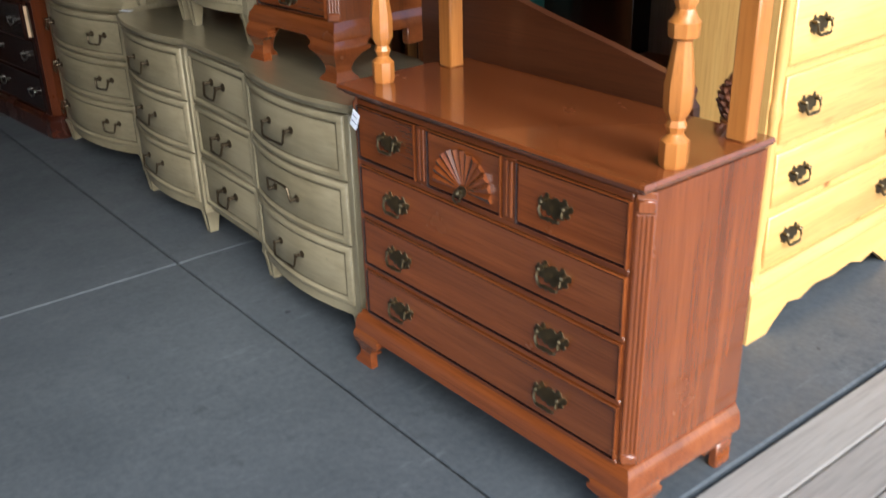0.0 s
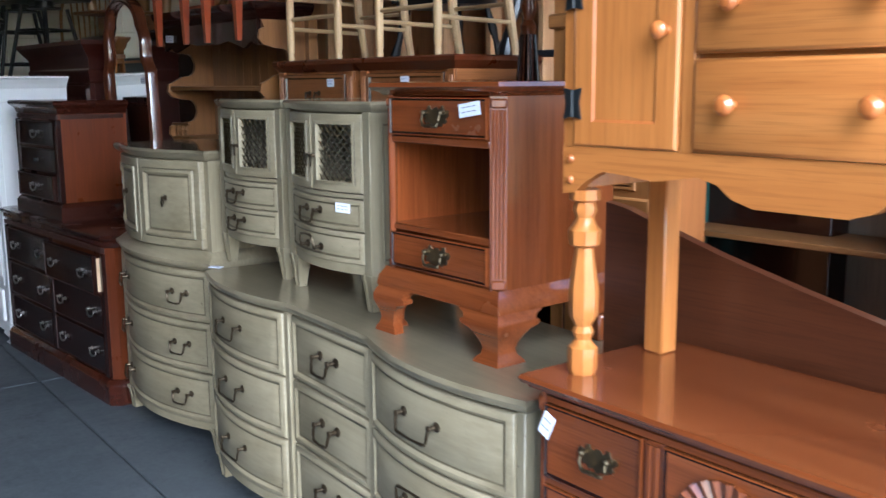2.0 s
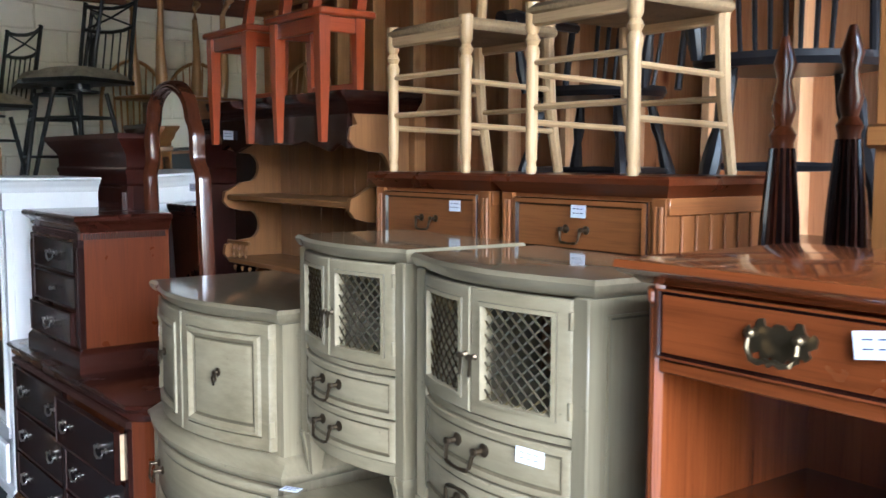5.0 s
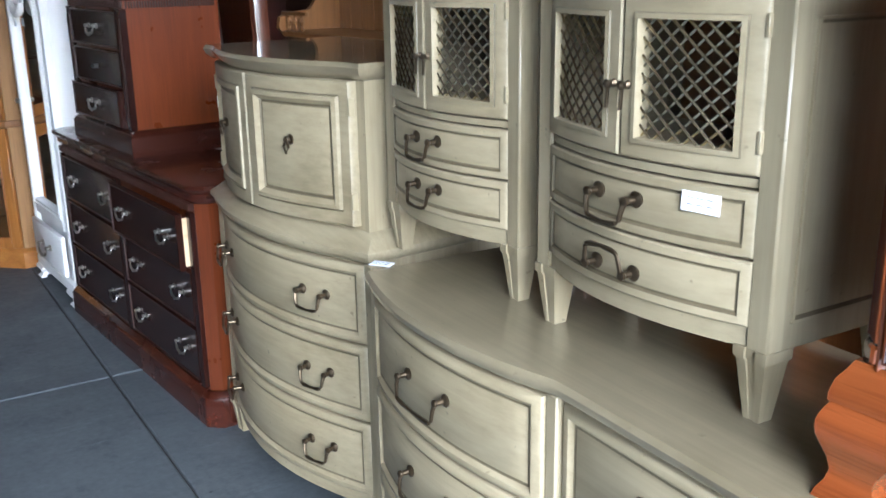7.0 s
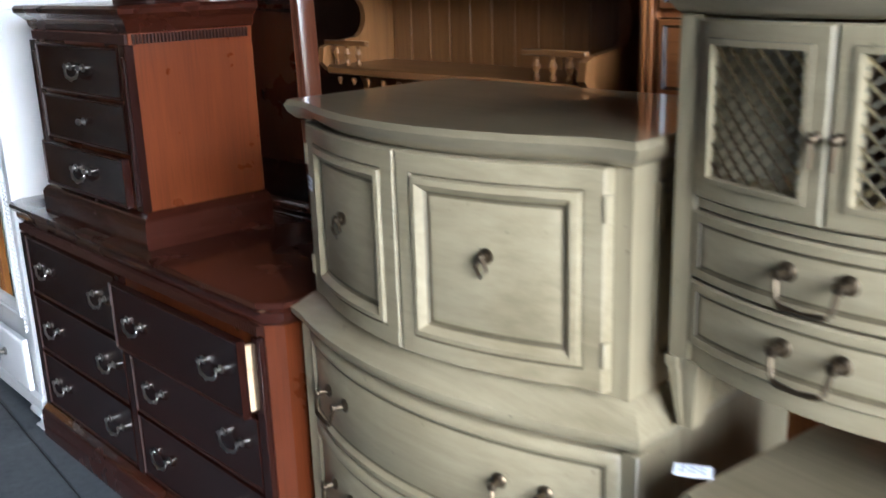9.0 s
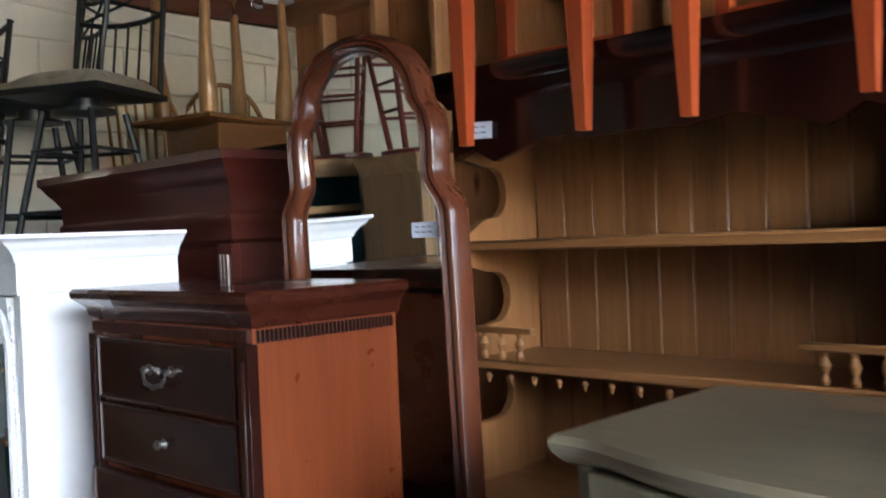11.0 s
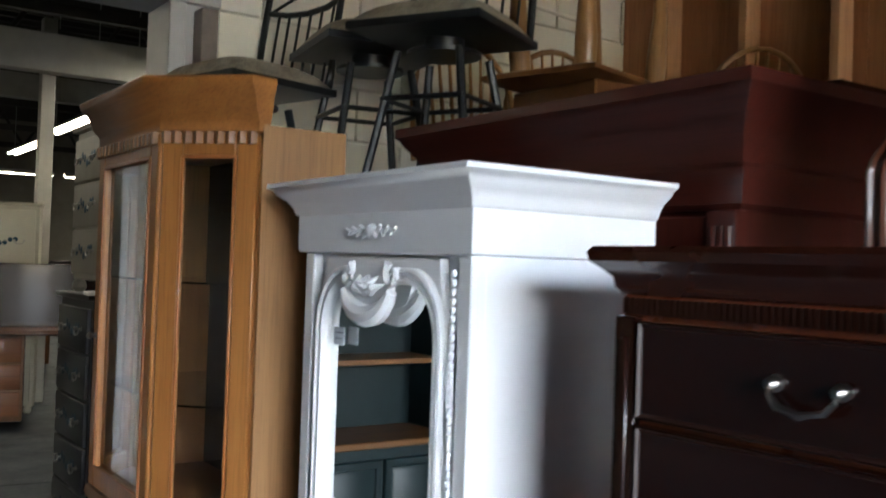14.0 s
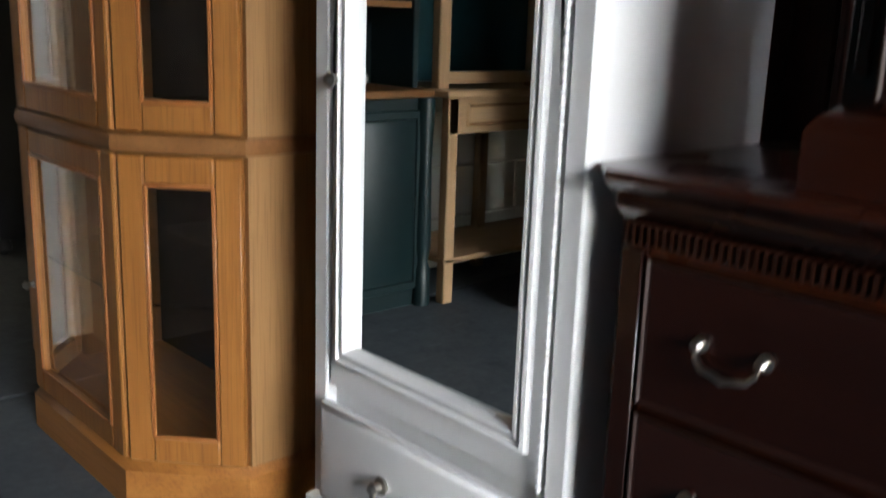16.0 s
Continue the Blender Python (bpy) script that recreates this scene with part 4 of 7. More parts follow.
def pine_server(m):
    t = thing("sideboard", m, "honey pine sideboard with turned legs standing on the cherry dresser", "sideboard")
    w, d, z0, h = 1.0, 0.3, 0.44, 0.98
    x = w / 2
    la = 0.37
    for s in (-1, 1):
        part("front_leg", turned_leg(bmesh.new(), s * (x - 0.03), 0.03, la), pine("z"), t)
        bx_ = bmesh.new()
        bx(bx_, s * (x - 0.03) - 0.025, s * (x - 0.03) + 0.025, d - 0.05, d, 0, la + 0.08, 0.004)
        part("back_leg", bx_, pine("z"), t)
    half = [(0.0, -0.0), (0.08, 0.0), (0.12, 0.012), (0.15, 0.034), (0.19, 0.044), (0.24, 0.036), (0.28, 0.03), (0.34, 0.036), (0.4, 0.04), (0.44, 0.02), (0.47, -0.004), (0.5, -0.008)]
    ap = [(-u, la + v) for u, v in half] + [(-x, la + 0.085)]
    ap = [(u, v) for u, v in reversed(ap)] + [(u, la + v) for u, v in half[1:]] + [(x, la + 0.085)]
    part("apron", extrude(bmesh.new(), ap, "xz", -0.002, 0.02), pine("x"), t)
    for s in (-1, 1):
        for k, zz in ((0, la + 0.02), (1, la + 0.06)):
            bm = bmesh.new()
            lathe_y(bm, [(0.009, 0.0), (0.008, -0.004), (0.004, -0.007)], s * (x - 0.02), zz, 8, -0.002)
            part("wood_plug", bm, amber("z"), t)
        bm = bmesh.new()
        bx(bm, s * (x - 0.01) - 0.01, s * (x - 0.01) + 0.01, 0.02, d, la, h, 0.002)
        part("side_panel", bm, pine("z"), t)
    boxp("carcass", t, pine("x"), -x + 0.02, x - 0.02, 0.012, d, z0 + 0.012, h - 0.03)
    boxp("top", t, pine("x"), -x - 0.02, x + 0.02, -0.02, d + 0.01, h - 0.025, h, 0.006)
    for xx in (-x + 0.013, x - 0.013, -0.215, 0.215):
        boxp("stile", t, pine("z"), xx - 0.013, xx + 0.013, -0.002, 0.02, z0 + 0.01, h - 0.028, 0.002)
    for s in (-1, 1):
        xa, xb = (-x + 0.03, -0.232) if s < 0 else (0.232, x - 0.03)
        dr = part("door", panel(bmesh.new(), xa, xb, z0 + 0.016, h - 0.034, [(0.0, 0.004, 0), (0.004, 0.008, 0), (0.045, 0.008, 0), (0.05, 0.004, 1), (0.054, 0.004, 0)]), [pine("z"), amber("z")], t)
        bm = bmesh.new()
        a = [(xa + (xb - xa) * (0.5 + 0.34 * math.cos(q)) , z0 + 0.3 + 0.05 * math.sin(q)) for q in [math.pi * k / 10 for k in range(11)]]
        tube(bm, [(u, -0.007, v) for u, v in a[:5]] + [(a[5][0], -0.007, a[5][1] - 0.014)] + [(u, -0.007, v) for u, v in a[6:]], 0.003, 5)
        part("carved_arch", bm, amber("z"), dr)
        bm = bmesh.new()
        kx = xb - 0.025 if s < 0 else xa + 0.025
        lathe_y(bm, [(0.008, 0.0), (0.006, -0.01), (0.014, -0.018), (0.016, -0.026), (0.01, -0.034), (0.003, -0.036)], kx, z0 + 0.22, 12, -0.008)
        part("knob", bm, amber("z"), dr, "turned reddish wooden knob")
        for zz in (z0 + 0.07, z0 + 0.27):
            hx = xa if s < 0 else xb
            bm = bmesh.new()
            for e in (-1, 1):
                extrude(bm, [(hx + e * 0.004, zz), (hx + e * 0.022, zz - 0.004), (hx + e * 0.016, zz + 0.025), (hx + e * 0.022, zz + 0.054), (hx + e * 0.004, zz + 0.05)], "xz", -0.012, -0.0085)
            tube(bm, [(hx, -0.012, zz), (hx, -0.012, zz + 0.05)], 0.004, 6)
            part("hinge", bm, black_metal(), dr, "black iron butterfly hinge")
    for i in range(3):
        za = z0 + 0.016 + i * 0.163
        dr = part("drawer", panel(bmesh.new(), -0.198, 0.198, za, za + 0.155, LIPPED), pine("x"), t)
        for kx in (-0.12, 0.12):
            bm = bmesh.new()
            lathe_y(bm, [(0.008, 0.0), (0.006, -0.01), (0.015, -0.018), (0.018, -0.026), (0.011, -0.035), (0.003, -0.037)], kx, za + 0.08, 12, -0.011)
            part("knob", bm, amber("z"), dr, "turned reddish wooden knob")
    return t


def mahogany_dresser(m):
    t = thing("dresser", m, "dark mahogany dresser with six drawers, one slightly open", "dresser")
    w, d, h = 1.42, 0.46, 0.787
    x = w / 2
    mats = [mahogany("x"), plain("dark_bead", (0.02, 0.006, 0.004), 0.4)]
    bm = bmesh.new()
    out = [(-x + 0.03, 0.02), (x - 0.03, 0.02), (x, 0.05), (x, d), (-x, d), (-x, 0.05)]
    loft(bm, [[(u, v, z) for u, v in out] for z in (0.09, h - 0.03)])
    # Body takes the lit tone; drawer fronts take the shaded one.
    part("body", bm, mahogany_lit("z"), t)
    def ring(o, z):
        return [(-x + 0.03 - o * 0.6, 0.02 - o, z), (x - 0.03 + o * 0.6, 0.02 - o, z), (x + o, 0.05 - o * 0.6, z), (x + o, d, z), (-x - o, d, z), (-x - o, 0.05 - o * 0.6, z)]
    part("top", loft(bmesh.new(), [ring(o, z) for o, z in ((0.004, h - 0.06), (0.014, h - 0.045), (0.014, h - 0.03), (0.024, h - 0.022), (0.03, h - 0.012), (0.028, h - 0.002), (0.022, h))]), mahogany_half_lit("x"), t)
    part("plinth", loft(bmesh.new(), [ring(o, z) for o, z in ((0.03, 0.0), (0.03, 0.085), (0.022, 0.1), (0.01, 0.115))]), mahogany_half_lit("x"), t)
    dent = mesh_of("dentil", bx(bmesh.new(), -0.002, 0.002, -0.017, 0.0, -0.011, 0.011, 0), plain("dentil_red_brown", (0.022, 0.006, 0.003), 0.35))
    for i in range(130):
        shared("dentil", dent, t, pose(-x + 0.04 + (w - 0.08) * i / 129, 0.02, h - 0.073))
    for xx in (0.0, -x + 0.05, x - 0.05):
        boxp("stile", t, mahogany("z"), xx - 0.015, xx + 0.015, 0.004, 0.03, 0.12, h - 0.09, 0.002)
    for c in (-1, 1):
        xa, xb = (-x + 0.07, -0.02) if c < 0 else (0.02, x - 0.07)
        for i in range(3):
            z0 = 0.13 + i * 0.19
            opened = c > 0 and i == 2
            y = -0.02 if opened else 0.012
            dr = drawer(t, mats, xa, xb, z0, z0 + 0.18, COCK, [(xa + 0.12, z0 + 0.09), (xb - 0.12, z0 + 0.09)], "post", None, 1, y, 0.85)
            if opened:
                bm = bmesh.new()
                bx(bm, xb - 0.012, xb - 0.002, y + 0.012, 0.1, z0 + 0.012, z0 + 0.166, 0.001)
                part("drawer_side", bm, bare("y"), dr, "pale bare wooden drawer side")
    return t


def mahogany_chest(m):
    t = thing("chest_of_drawers", m, "small mahogany chest with three drawers standing on the dresser", "chest of drawers")
    w, d, h = 0.585, 0.36, 0.588
    x = w / 2
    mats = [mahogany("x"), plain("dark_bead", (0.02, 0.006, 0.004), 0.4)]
    # Lit tone on the sides, shaded tone on the drawers, half-lit mouldings.
    part("body", bx(bmesh.new(), -x + 0.003, x - 0.003, 0.02, d, 0.07, h - 0.03, 0.002), mahogany_lit("z"), t)
    part("top", rect_slab(bmesh.new(), -x, x, 0.02, d, [(0.0, h - 0.065), (0.008, h - 0.055), (0.01, h - 0.042), (0.022, h - 0.03), (0.034, h - 0.02), (0.036, h - 0.008), (0.03, h)]), mahogany_half_lit("x"), t)
    part("plinth", rect_slab(bmesh.new(), -x, x, 0.02, d, [(0.028, 0.0), (0.028, 0.065), (0.02, 0.078), (0.006, 0.09)]), mahogany_half_lit("x"), t)
    dent = mesh_of("dentil", bx(bmesh.new(), -0.0018, 0.0018, -0.009, 0.0, -0.011, 0.011, 0), plain("dentil_red_brown", (0.022, 0.006, 0.003), 0.35))
    for i in range(60):
        shared("dentil", dent, t, pose(-x + 0.01 + (w - 0.02) * i / 59, 0.021, h - 0.079))
    for i in range(34):
        shared("dentil", dent, t, pose(x - 0.001, 0.03 + (d - 0.05) * i / 33, h - 0.079, 0, 0, 90))
    for s in (-1, 1):
        bm = bmesh.new()
        bx(bm, s * (x - 0.018) - 0.018, s * (x - 0.018) + 0.018, 0.006, 0.03, 0.09, h - 0.092, 0.002)
        bx(bm, s * (x - 0.018) - 0.008, s * (x - 0.018) + 0.008, 0.001, 0.02, 0.12, h - 0.12, 0.003)
        part("pilaster", bm, mahogany("z"), t)
    for i, (z0, z1) in enumerate(((0.098, 0.222), (0.23, 0.354), (0.362, 0.49))):
        y = -0.008 if i == 0 else 0.012
        dr = drawer(t, mats, -x + 0.042, x - 0.042, z0, z1, COCK, [(0, (z0 + z1) / 2)] if i != 1 else [], "post", None, 1, y, 0.9)
        if i == 1:
            bm = bmesh.new()
            lathe_y(bm, [(0.01, 0), (0.005, -0.008), (0.01, -0.016), (0.004, -0.022)], 0, (z0 + z1) / 2, 10, y - 0.004)
            part("knob", bm, nickel(), dr)
    return t


def white_armoire(m):
    t = thing("wardrobe", m, "white painted narrow wardrobe with arched mirror door and crown", "wardrobe")
    w, d, h = 0.58, 0.4, 1.5
    x = w / 2
    wp = white_paint()
    part("body", bx(bmesh.new(), -x + 0.003, x - 0.003, 0.02, d, 0.08, h - 0.06, 0.002), wp, t)
    part("crown", rect_slab(bmesh.new(), -x, x, 0.0, d, [(0.0, h - 0.142), (0.012, h - 0.139), (0.014, h - 0.13), (0.014, h - 0.066), (0.02, h - 0.062), (0.024, h - 0.05), (0.034, h - 0.036), (0.05, h - 0.024), (0.056, h - 0.014), (0.066, h - 0.009), (0.066, h)]), wp, t)
    part("base_rail", rect_slab(bmesh.new(), -x, x, 0.0, d, [(0.012, 0.06), (0.012, 0.1), (0.0, 0.112)]), wp, t)
    for s in (-1, 1):
        part("foot", ogee_foot(bmesh.new(), s, s * (x + 0.004), -0.01, 0.07, 0.1), wp, t)
        boxp("foot", t, wp, s * (x - 0.03) - 0.03, s * (x - 0.03) + 0.03, d - 0.05, d, 0, 0.07)
        bm = bmesh.new()
        bx(bm, s * (x - 0.018) - 0.018, s * (x - 0.018) + 0.018, -0.002, 0.03, 0.112, h - 0.142, 0.003)
        part("corner_post", bm, wp, t)
        if s > 0:
            bead = mesh_of("bead", lathe(bmesh.new(), [(0.001, 0.0), (0.0045, 0.004), (0.0045, 0.0105), (0.001, 0.014)], 0, 0, 6), wp, True)
            for i in range(68):
                shared("bead", bead, t, pose(x - 0.04, -0.008, 0.33 + i * 0.0148))
    # mirror door
    z0, z1 = 0.33, h - 0.148
    dx = x - 0.048
    door = part("door", bmesh.new(), wp, t)
    sill = z0 + 0.075
    top = h - 0.285
    def outline(g):
        """The mirror's opening, grown by g: straight sides under two curved shoulders."""
        a = dx - 0.05 + g
        pts = [(-a, sill - g), (a, sill - g)]
        for k in range(11):
            q = math.pi / 2 * k / 10
            pts.append((a - 0.1 * (1 - math.cos(q)) , top + (0.09 + g) * math.sin(q)))
        for k in range(11):
            q = math.pi / 2 * (1 - k / 10)
            pts.append((-a + 0.1 * (1 - math.cos(q)), top + (0.09 + g) * math.sin(q)))
        return pts
    bm = bmesh.new()
    o = outline(0.0)
    rim = [(-dx, z0), (dx, z0)] + [(dx, z0 + (z1 - z0) * (0.3 + 0.7 * k / 10)) if k < 6 else (dx - dx * (k - 5) / 5.5, z1) for k in range(11)] + [(-(dx - dx * (10 - k - 5) / 5.5) if 10 - k > 5 else -dx, z1 if 10 - k > 5 else z0 + (z1 - z0) * (0.3 + 0.7 * (10 - k) / 10)) for k in range(11)]
    loft(bm, [[(u, 0.018, v) for u, v in rim], [(u, 0.0, v) for u, v in rim], [(u, 0.0, v) for u, v in outline(0.03)]], cap=False)
    steps = [(0.03, 0.0), (0.028, -0.01), (0.022, -0.012), (0.019, -0.006), (0.014, -0.006), (0.011, -0.01), (0.006, -0.01), (0.002, -0.002), (0.0, 0.004), (0.0, 0.012)]
    loft(bm, [[(u, y, v) for u, v in outline(g)] for g, y in steps], cap=False)
    old = door.data
    door.data = mesh_of("door", bm, wp, True)
    bpy.data.meshes.remove(old)
    bm = bmesh.new()
    bm.faces.new([bm.verts.new((u, 0.0105, v)) for u, v in outline(0.004)])
    part("mirror_glass", bm, mirror_mat(), door, "tall arched mirror glass", smooth=False)
    # carved swag over the mirror and an applied spray on the frieze
    bm = bmesh.new()
    tz = h - 0.215
    arc = [radians(200 + 14 * k) for k in range(11)]
    tube(bm, [(0.088 * math.cos(a), -0.022, tz + 0.03 + 0.07 * math.sin(a)) for a in arc], [0.01 + 0.011 * math.sin(math.pi * k / 10) for k in range(11)], 8)
    part("carved_swag", bm, wp, door, "white carved swag")
    for s in (-1, 1):
        bm = bmesh.new()
        spiral = [(s * (0.08 + (0.024 - 0.0021 * k) * math.cos(0.75 * k + 2.2)), -0.02, tz + 0.036 + (0.026 - 0.0022 * k) * math.sin(0.75 * k + 2.2)) for k in range(11)]
        tube(bm, spiral, [0.008 - 0.0004 * k for k in range(11)], 6)
        part("scroll", bm, wp, door)
        for k in range(4):
            a = radians(25 + 42 * k)
            bm = bmesh.new()
            tube(bm, [(s * 0.01, -0.02, tz + 0.0), (s * (0.014 + 0.02 * math.cos(a)), -0.029, tz + 0.004 + 0.02 * math.sin(a)), (s * (0.016 + 0.04 * math.cos(a)), -0.02, tz + 0.006 + 0.03 * math.sin(a))], [0.005, 0.0085, 0.002], 6)
            part("carved_leaf", bm, wp, door)
    bm = bmesh.new()
    extrude(bm, [(-0.085, tz + 0.05), (0.085, tz + 0.05), (0.06, tz - 0.015), (0, tz - 0.036), (-0.06, tz - 0.015)], "xz", -0.006, -0.018)
    part("carved_ground", bm, wp, door)
    bm = bmesh.new()
    zf = h - 0.1
    for s in (-1, 1):
        for k in range(6):
            u = s * (0.012 + 0.013 * k)
            tube(bm, [(u, -0.018, zf), (u + s * 0.012, -0.022, zf + (0.012 if k % 2 else -0.012) * (1 - k / 8))], [0.007 - 0.0007 * k, 0.003], 6)
    lathe_y(bm, [(0.014, 0), (0.012, -0.01), (0.004, -0.014)], 0, zf, 10, -0.014)
    part("applied_spray", bm, wp, t, "applied leaf spray ornament")
    bm = bmesh.new()
    lathe_y(bm, [(0.011, 0), (0.006, -0.006), (0.011, -0.016), (0.013, -0.022), (0.006, -0.03)], -dx + 0.02, 0.85, 12, 0.0)
    part("knob", bm, nickel(), door, "small clear round knob")
    dr = part("drawer", panel(bmesh.new(), -dx, dx, 0.125, 0.305, [(0.0, 0.0, 0), (0.003, 0.004, 0), (0.014, 0.008, 0)], lambda q: -0.02), wp, t, "white drawer slightly pulled out")
    handle("post", dr, 0, -0.028, 0.21, 0, 1.3)
    return t


# ---- the front row ----
cherry_dresser(facing_row(1.205, 1.452, 0, -3.2))
grey_triple_dresser(facing_row(1.375, 2.92, 0, -5.6))
grey_nightstand(facing_row(1.53, 3.125, 0.782, -5.0) @ Matrix.Diagonal((1.07, 1.0, 1.0, 1.0)), True)
grey_nightstand(facing_row(1.59, 3.705, 0.782, -3.0))
cherry_nightstand(facing_row(1.42, 2.48, 0.782, -1.5))
pine_server(facing_row(1.262, 1.43, 0.868, -1.5))
grey_tall_chest(facing_row(1.545, 4.38, 0, 1.0))
mahogany_dresser(facing_row(1.455, 5.55, 0, 0.8))
mahogany_chest(facing_row(1.485, 5.71, 0.787, 1.0))
white_armoire(facing_row(1.462, 6.585, 0, 0))


# ---- behind the front row ----
def arched_mirror(m):
    t = thing("mirror", m, "arched dresser mirror in a moulded mahogany frame", "mirror")
    def outline(g):
        pts = []
        side = [(0.285, -0.72), (0.285, 0.03), (0.28, 0.05), (0.262, 0.075), (0.248, 0.095), (0.243, 0.12), (0.245, 0.15), (0.246, 0.2), (0.238, 0.235), (0.222, 0.255), (0.212, 0.27)]
        for x, z in side:
            pts.append((x - g, z + (g if z < -0.5 else 0)))
        for k in range(1, 15):
            a = math.pi * k / 15
            pts.append(((0.212 - g) * math.cos(a), 0.27 + (0.16 - g * 0.9) * math.sin(a)))
        return pts + [(-x, z) for x, z in reversed(pts[:len(side)])]
    bm = bmesh.new()
    steps = [(0.0, 0.03), (0.0, -0.004), (0.006, -0.018), (0.014, -0.022), (0.02, -0.014), (0.026, -0.014), (0.034, -0.022), (0.044, -0.016), (0.05, -0.002), (0.052, 0.012)]
    loft(bm, [[(x, y, z) for x, z in outline(g)] for g, y in steps], cap=False)
    part("frame", bm, wood("mirror_frame", (0.04, 0.011, 0.005), (0.07, 0.02, 0.0085), (0.11, 0.034, 0.014), "z", 0.25, 0.6), t)
    bm = bmesh.new()
    bm.faces.new([bm.verts.new((x, 0.008, z)) for x, z in outline(0.05)])
    part("mirror_glass", bm, mirror_mat(), t, smooth=False)
    bm = bmesh.new()
    bm.faces.new([bm.verts.new((x, 0.026, z)) for x, z in outline(0.004)])
    part("backing", bm, brown_oak("z"), t, smooth=False)
    return t


arched_mirror(pose(1.965, 5.645, 1.475, 1.6, 0, -90 + 1.3))


def open_hutch(m):
    t = thing("hutch", m, "brown oak open hutch with scalloped sides and spindle galleries", "hutch")
    w, d = 0.96, 0.26
    x = w / 2
    o = brown_oak("z")
    part("base_cabinet", bx(bmesh.new(), -x - 0.03, x + 0.03, -0.12, d, 0.0, 0.9, 0.006), brown_oak("x"), t)
    n = 11
    for i in range(n):
        a, b = -x + 0.02 + (w - 0.04) * i / n, -x + 0.02 + (w - 0.04) * (i + 1) / n
        q = bmesh.new()
        bx(q, a + 0.001, b - 0.001, d - 0.014, d, 0.9, 1.74, 0.002)
        part("back_board", q, o, t)
    prof = [(d, 0.9), (0.0, 0.9), (-0.01, 0.99), (0.0, 1.03)]
    for zc in (1.09, 1.31, 1.55):
        prof += [(0.07 - 0.0, zc - 0.062)]
        prof += [(0.1 + 0.05 * math.sin(radians(20 + 140 * k / 6)), zc - 0.06 * math.cos(radians(20 + 140 * k / 6))) for k in range(7)]
        prof += [(0.07, zc + 0.06), (0.01, zc + 0.075), (-0.012, zc + 0.1), (-0.006, zc + 0.14), (0.02, zc + 0.15)]
    prof += [(0.0, 1.745), (d, 1.745)]
    for s in (-1, 1):
        q = bmesh.new()
        extrude(q, prof, "yz", s * x - 0.011, s * x + 0.011)
        part("scalloped_side", q, o, t)
        boxp("face_stile", t, o, s * (x + 0.03) - 0.018, s * (x + 0.03) + 0.018, d - 0.03, d + 0.02, 0.9, 1.745, 0.003)
    for z in (1.18, 1.44):
        boxp("shelf", t, brown_oak("x"), -x + 0.012, x - 0.012, 0.0, d - 0.015, z - 0.022, z, 0.004)
    for side in (-1, 1):
        for i in range(3):
            q = bmesh.new()
            lathe(q, [(0.006, 1.182), (0.009, 1.19), (0.005, 1.2), (0.011, 1.215), (0.005, 1.23), (0.008, 1.238)], side * (x - 0.05 - i * 0.05), 0.012, 8)
            part("spindle", q, brown_oak("z"), t)
        boxp("gallery_rail", t, brown_oak("x"), min(side * x, side * (x - 0.19)), max(side * x, side * (x - 0.19)), 0.003, 0.02, 1.238, 1.252, 0.003)
    for i in range(14):
        q = bmesh.new()
        lathe(q, [(0.005, 1.15), (0.008, 1.145), (0.004, 1.135), (0.003, 1.13)], -x + 0.06 + i * 0.065, 0.01, 6)
        part("drop_bead", q, brown_oak("z"), t)
    half = [(0.0, 1.64), (0.1, 1.635), (0.2, 1.65), (0.28, 1.63), (0.36, 1.61), (0.42, 1.64), (x, 1.62)]
    part("frieze", extrude(bmesh.new(), [(-u, v) for u, v in reversed(half)] + half[1:] + [(x, 1.74), (-x, 1.74)], "xz", -0.012, 0.008), mahogany("x"), t)
    part("crown", rect_slab(bmesh.new(), -x, x, 0.0, d, [(0.012, 1.735), (0.02, 1.75), (0.035, 1.765), (0.05, 1.78), (0.055, 1.8), (0.055, 1.81)]), mahogany("x"), t)
    return t


open_hutch(facing_row(2.13, 5.03, 0, 0))


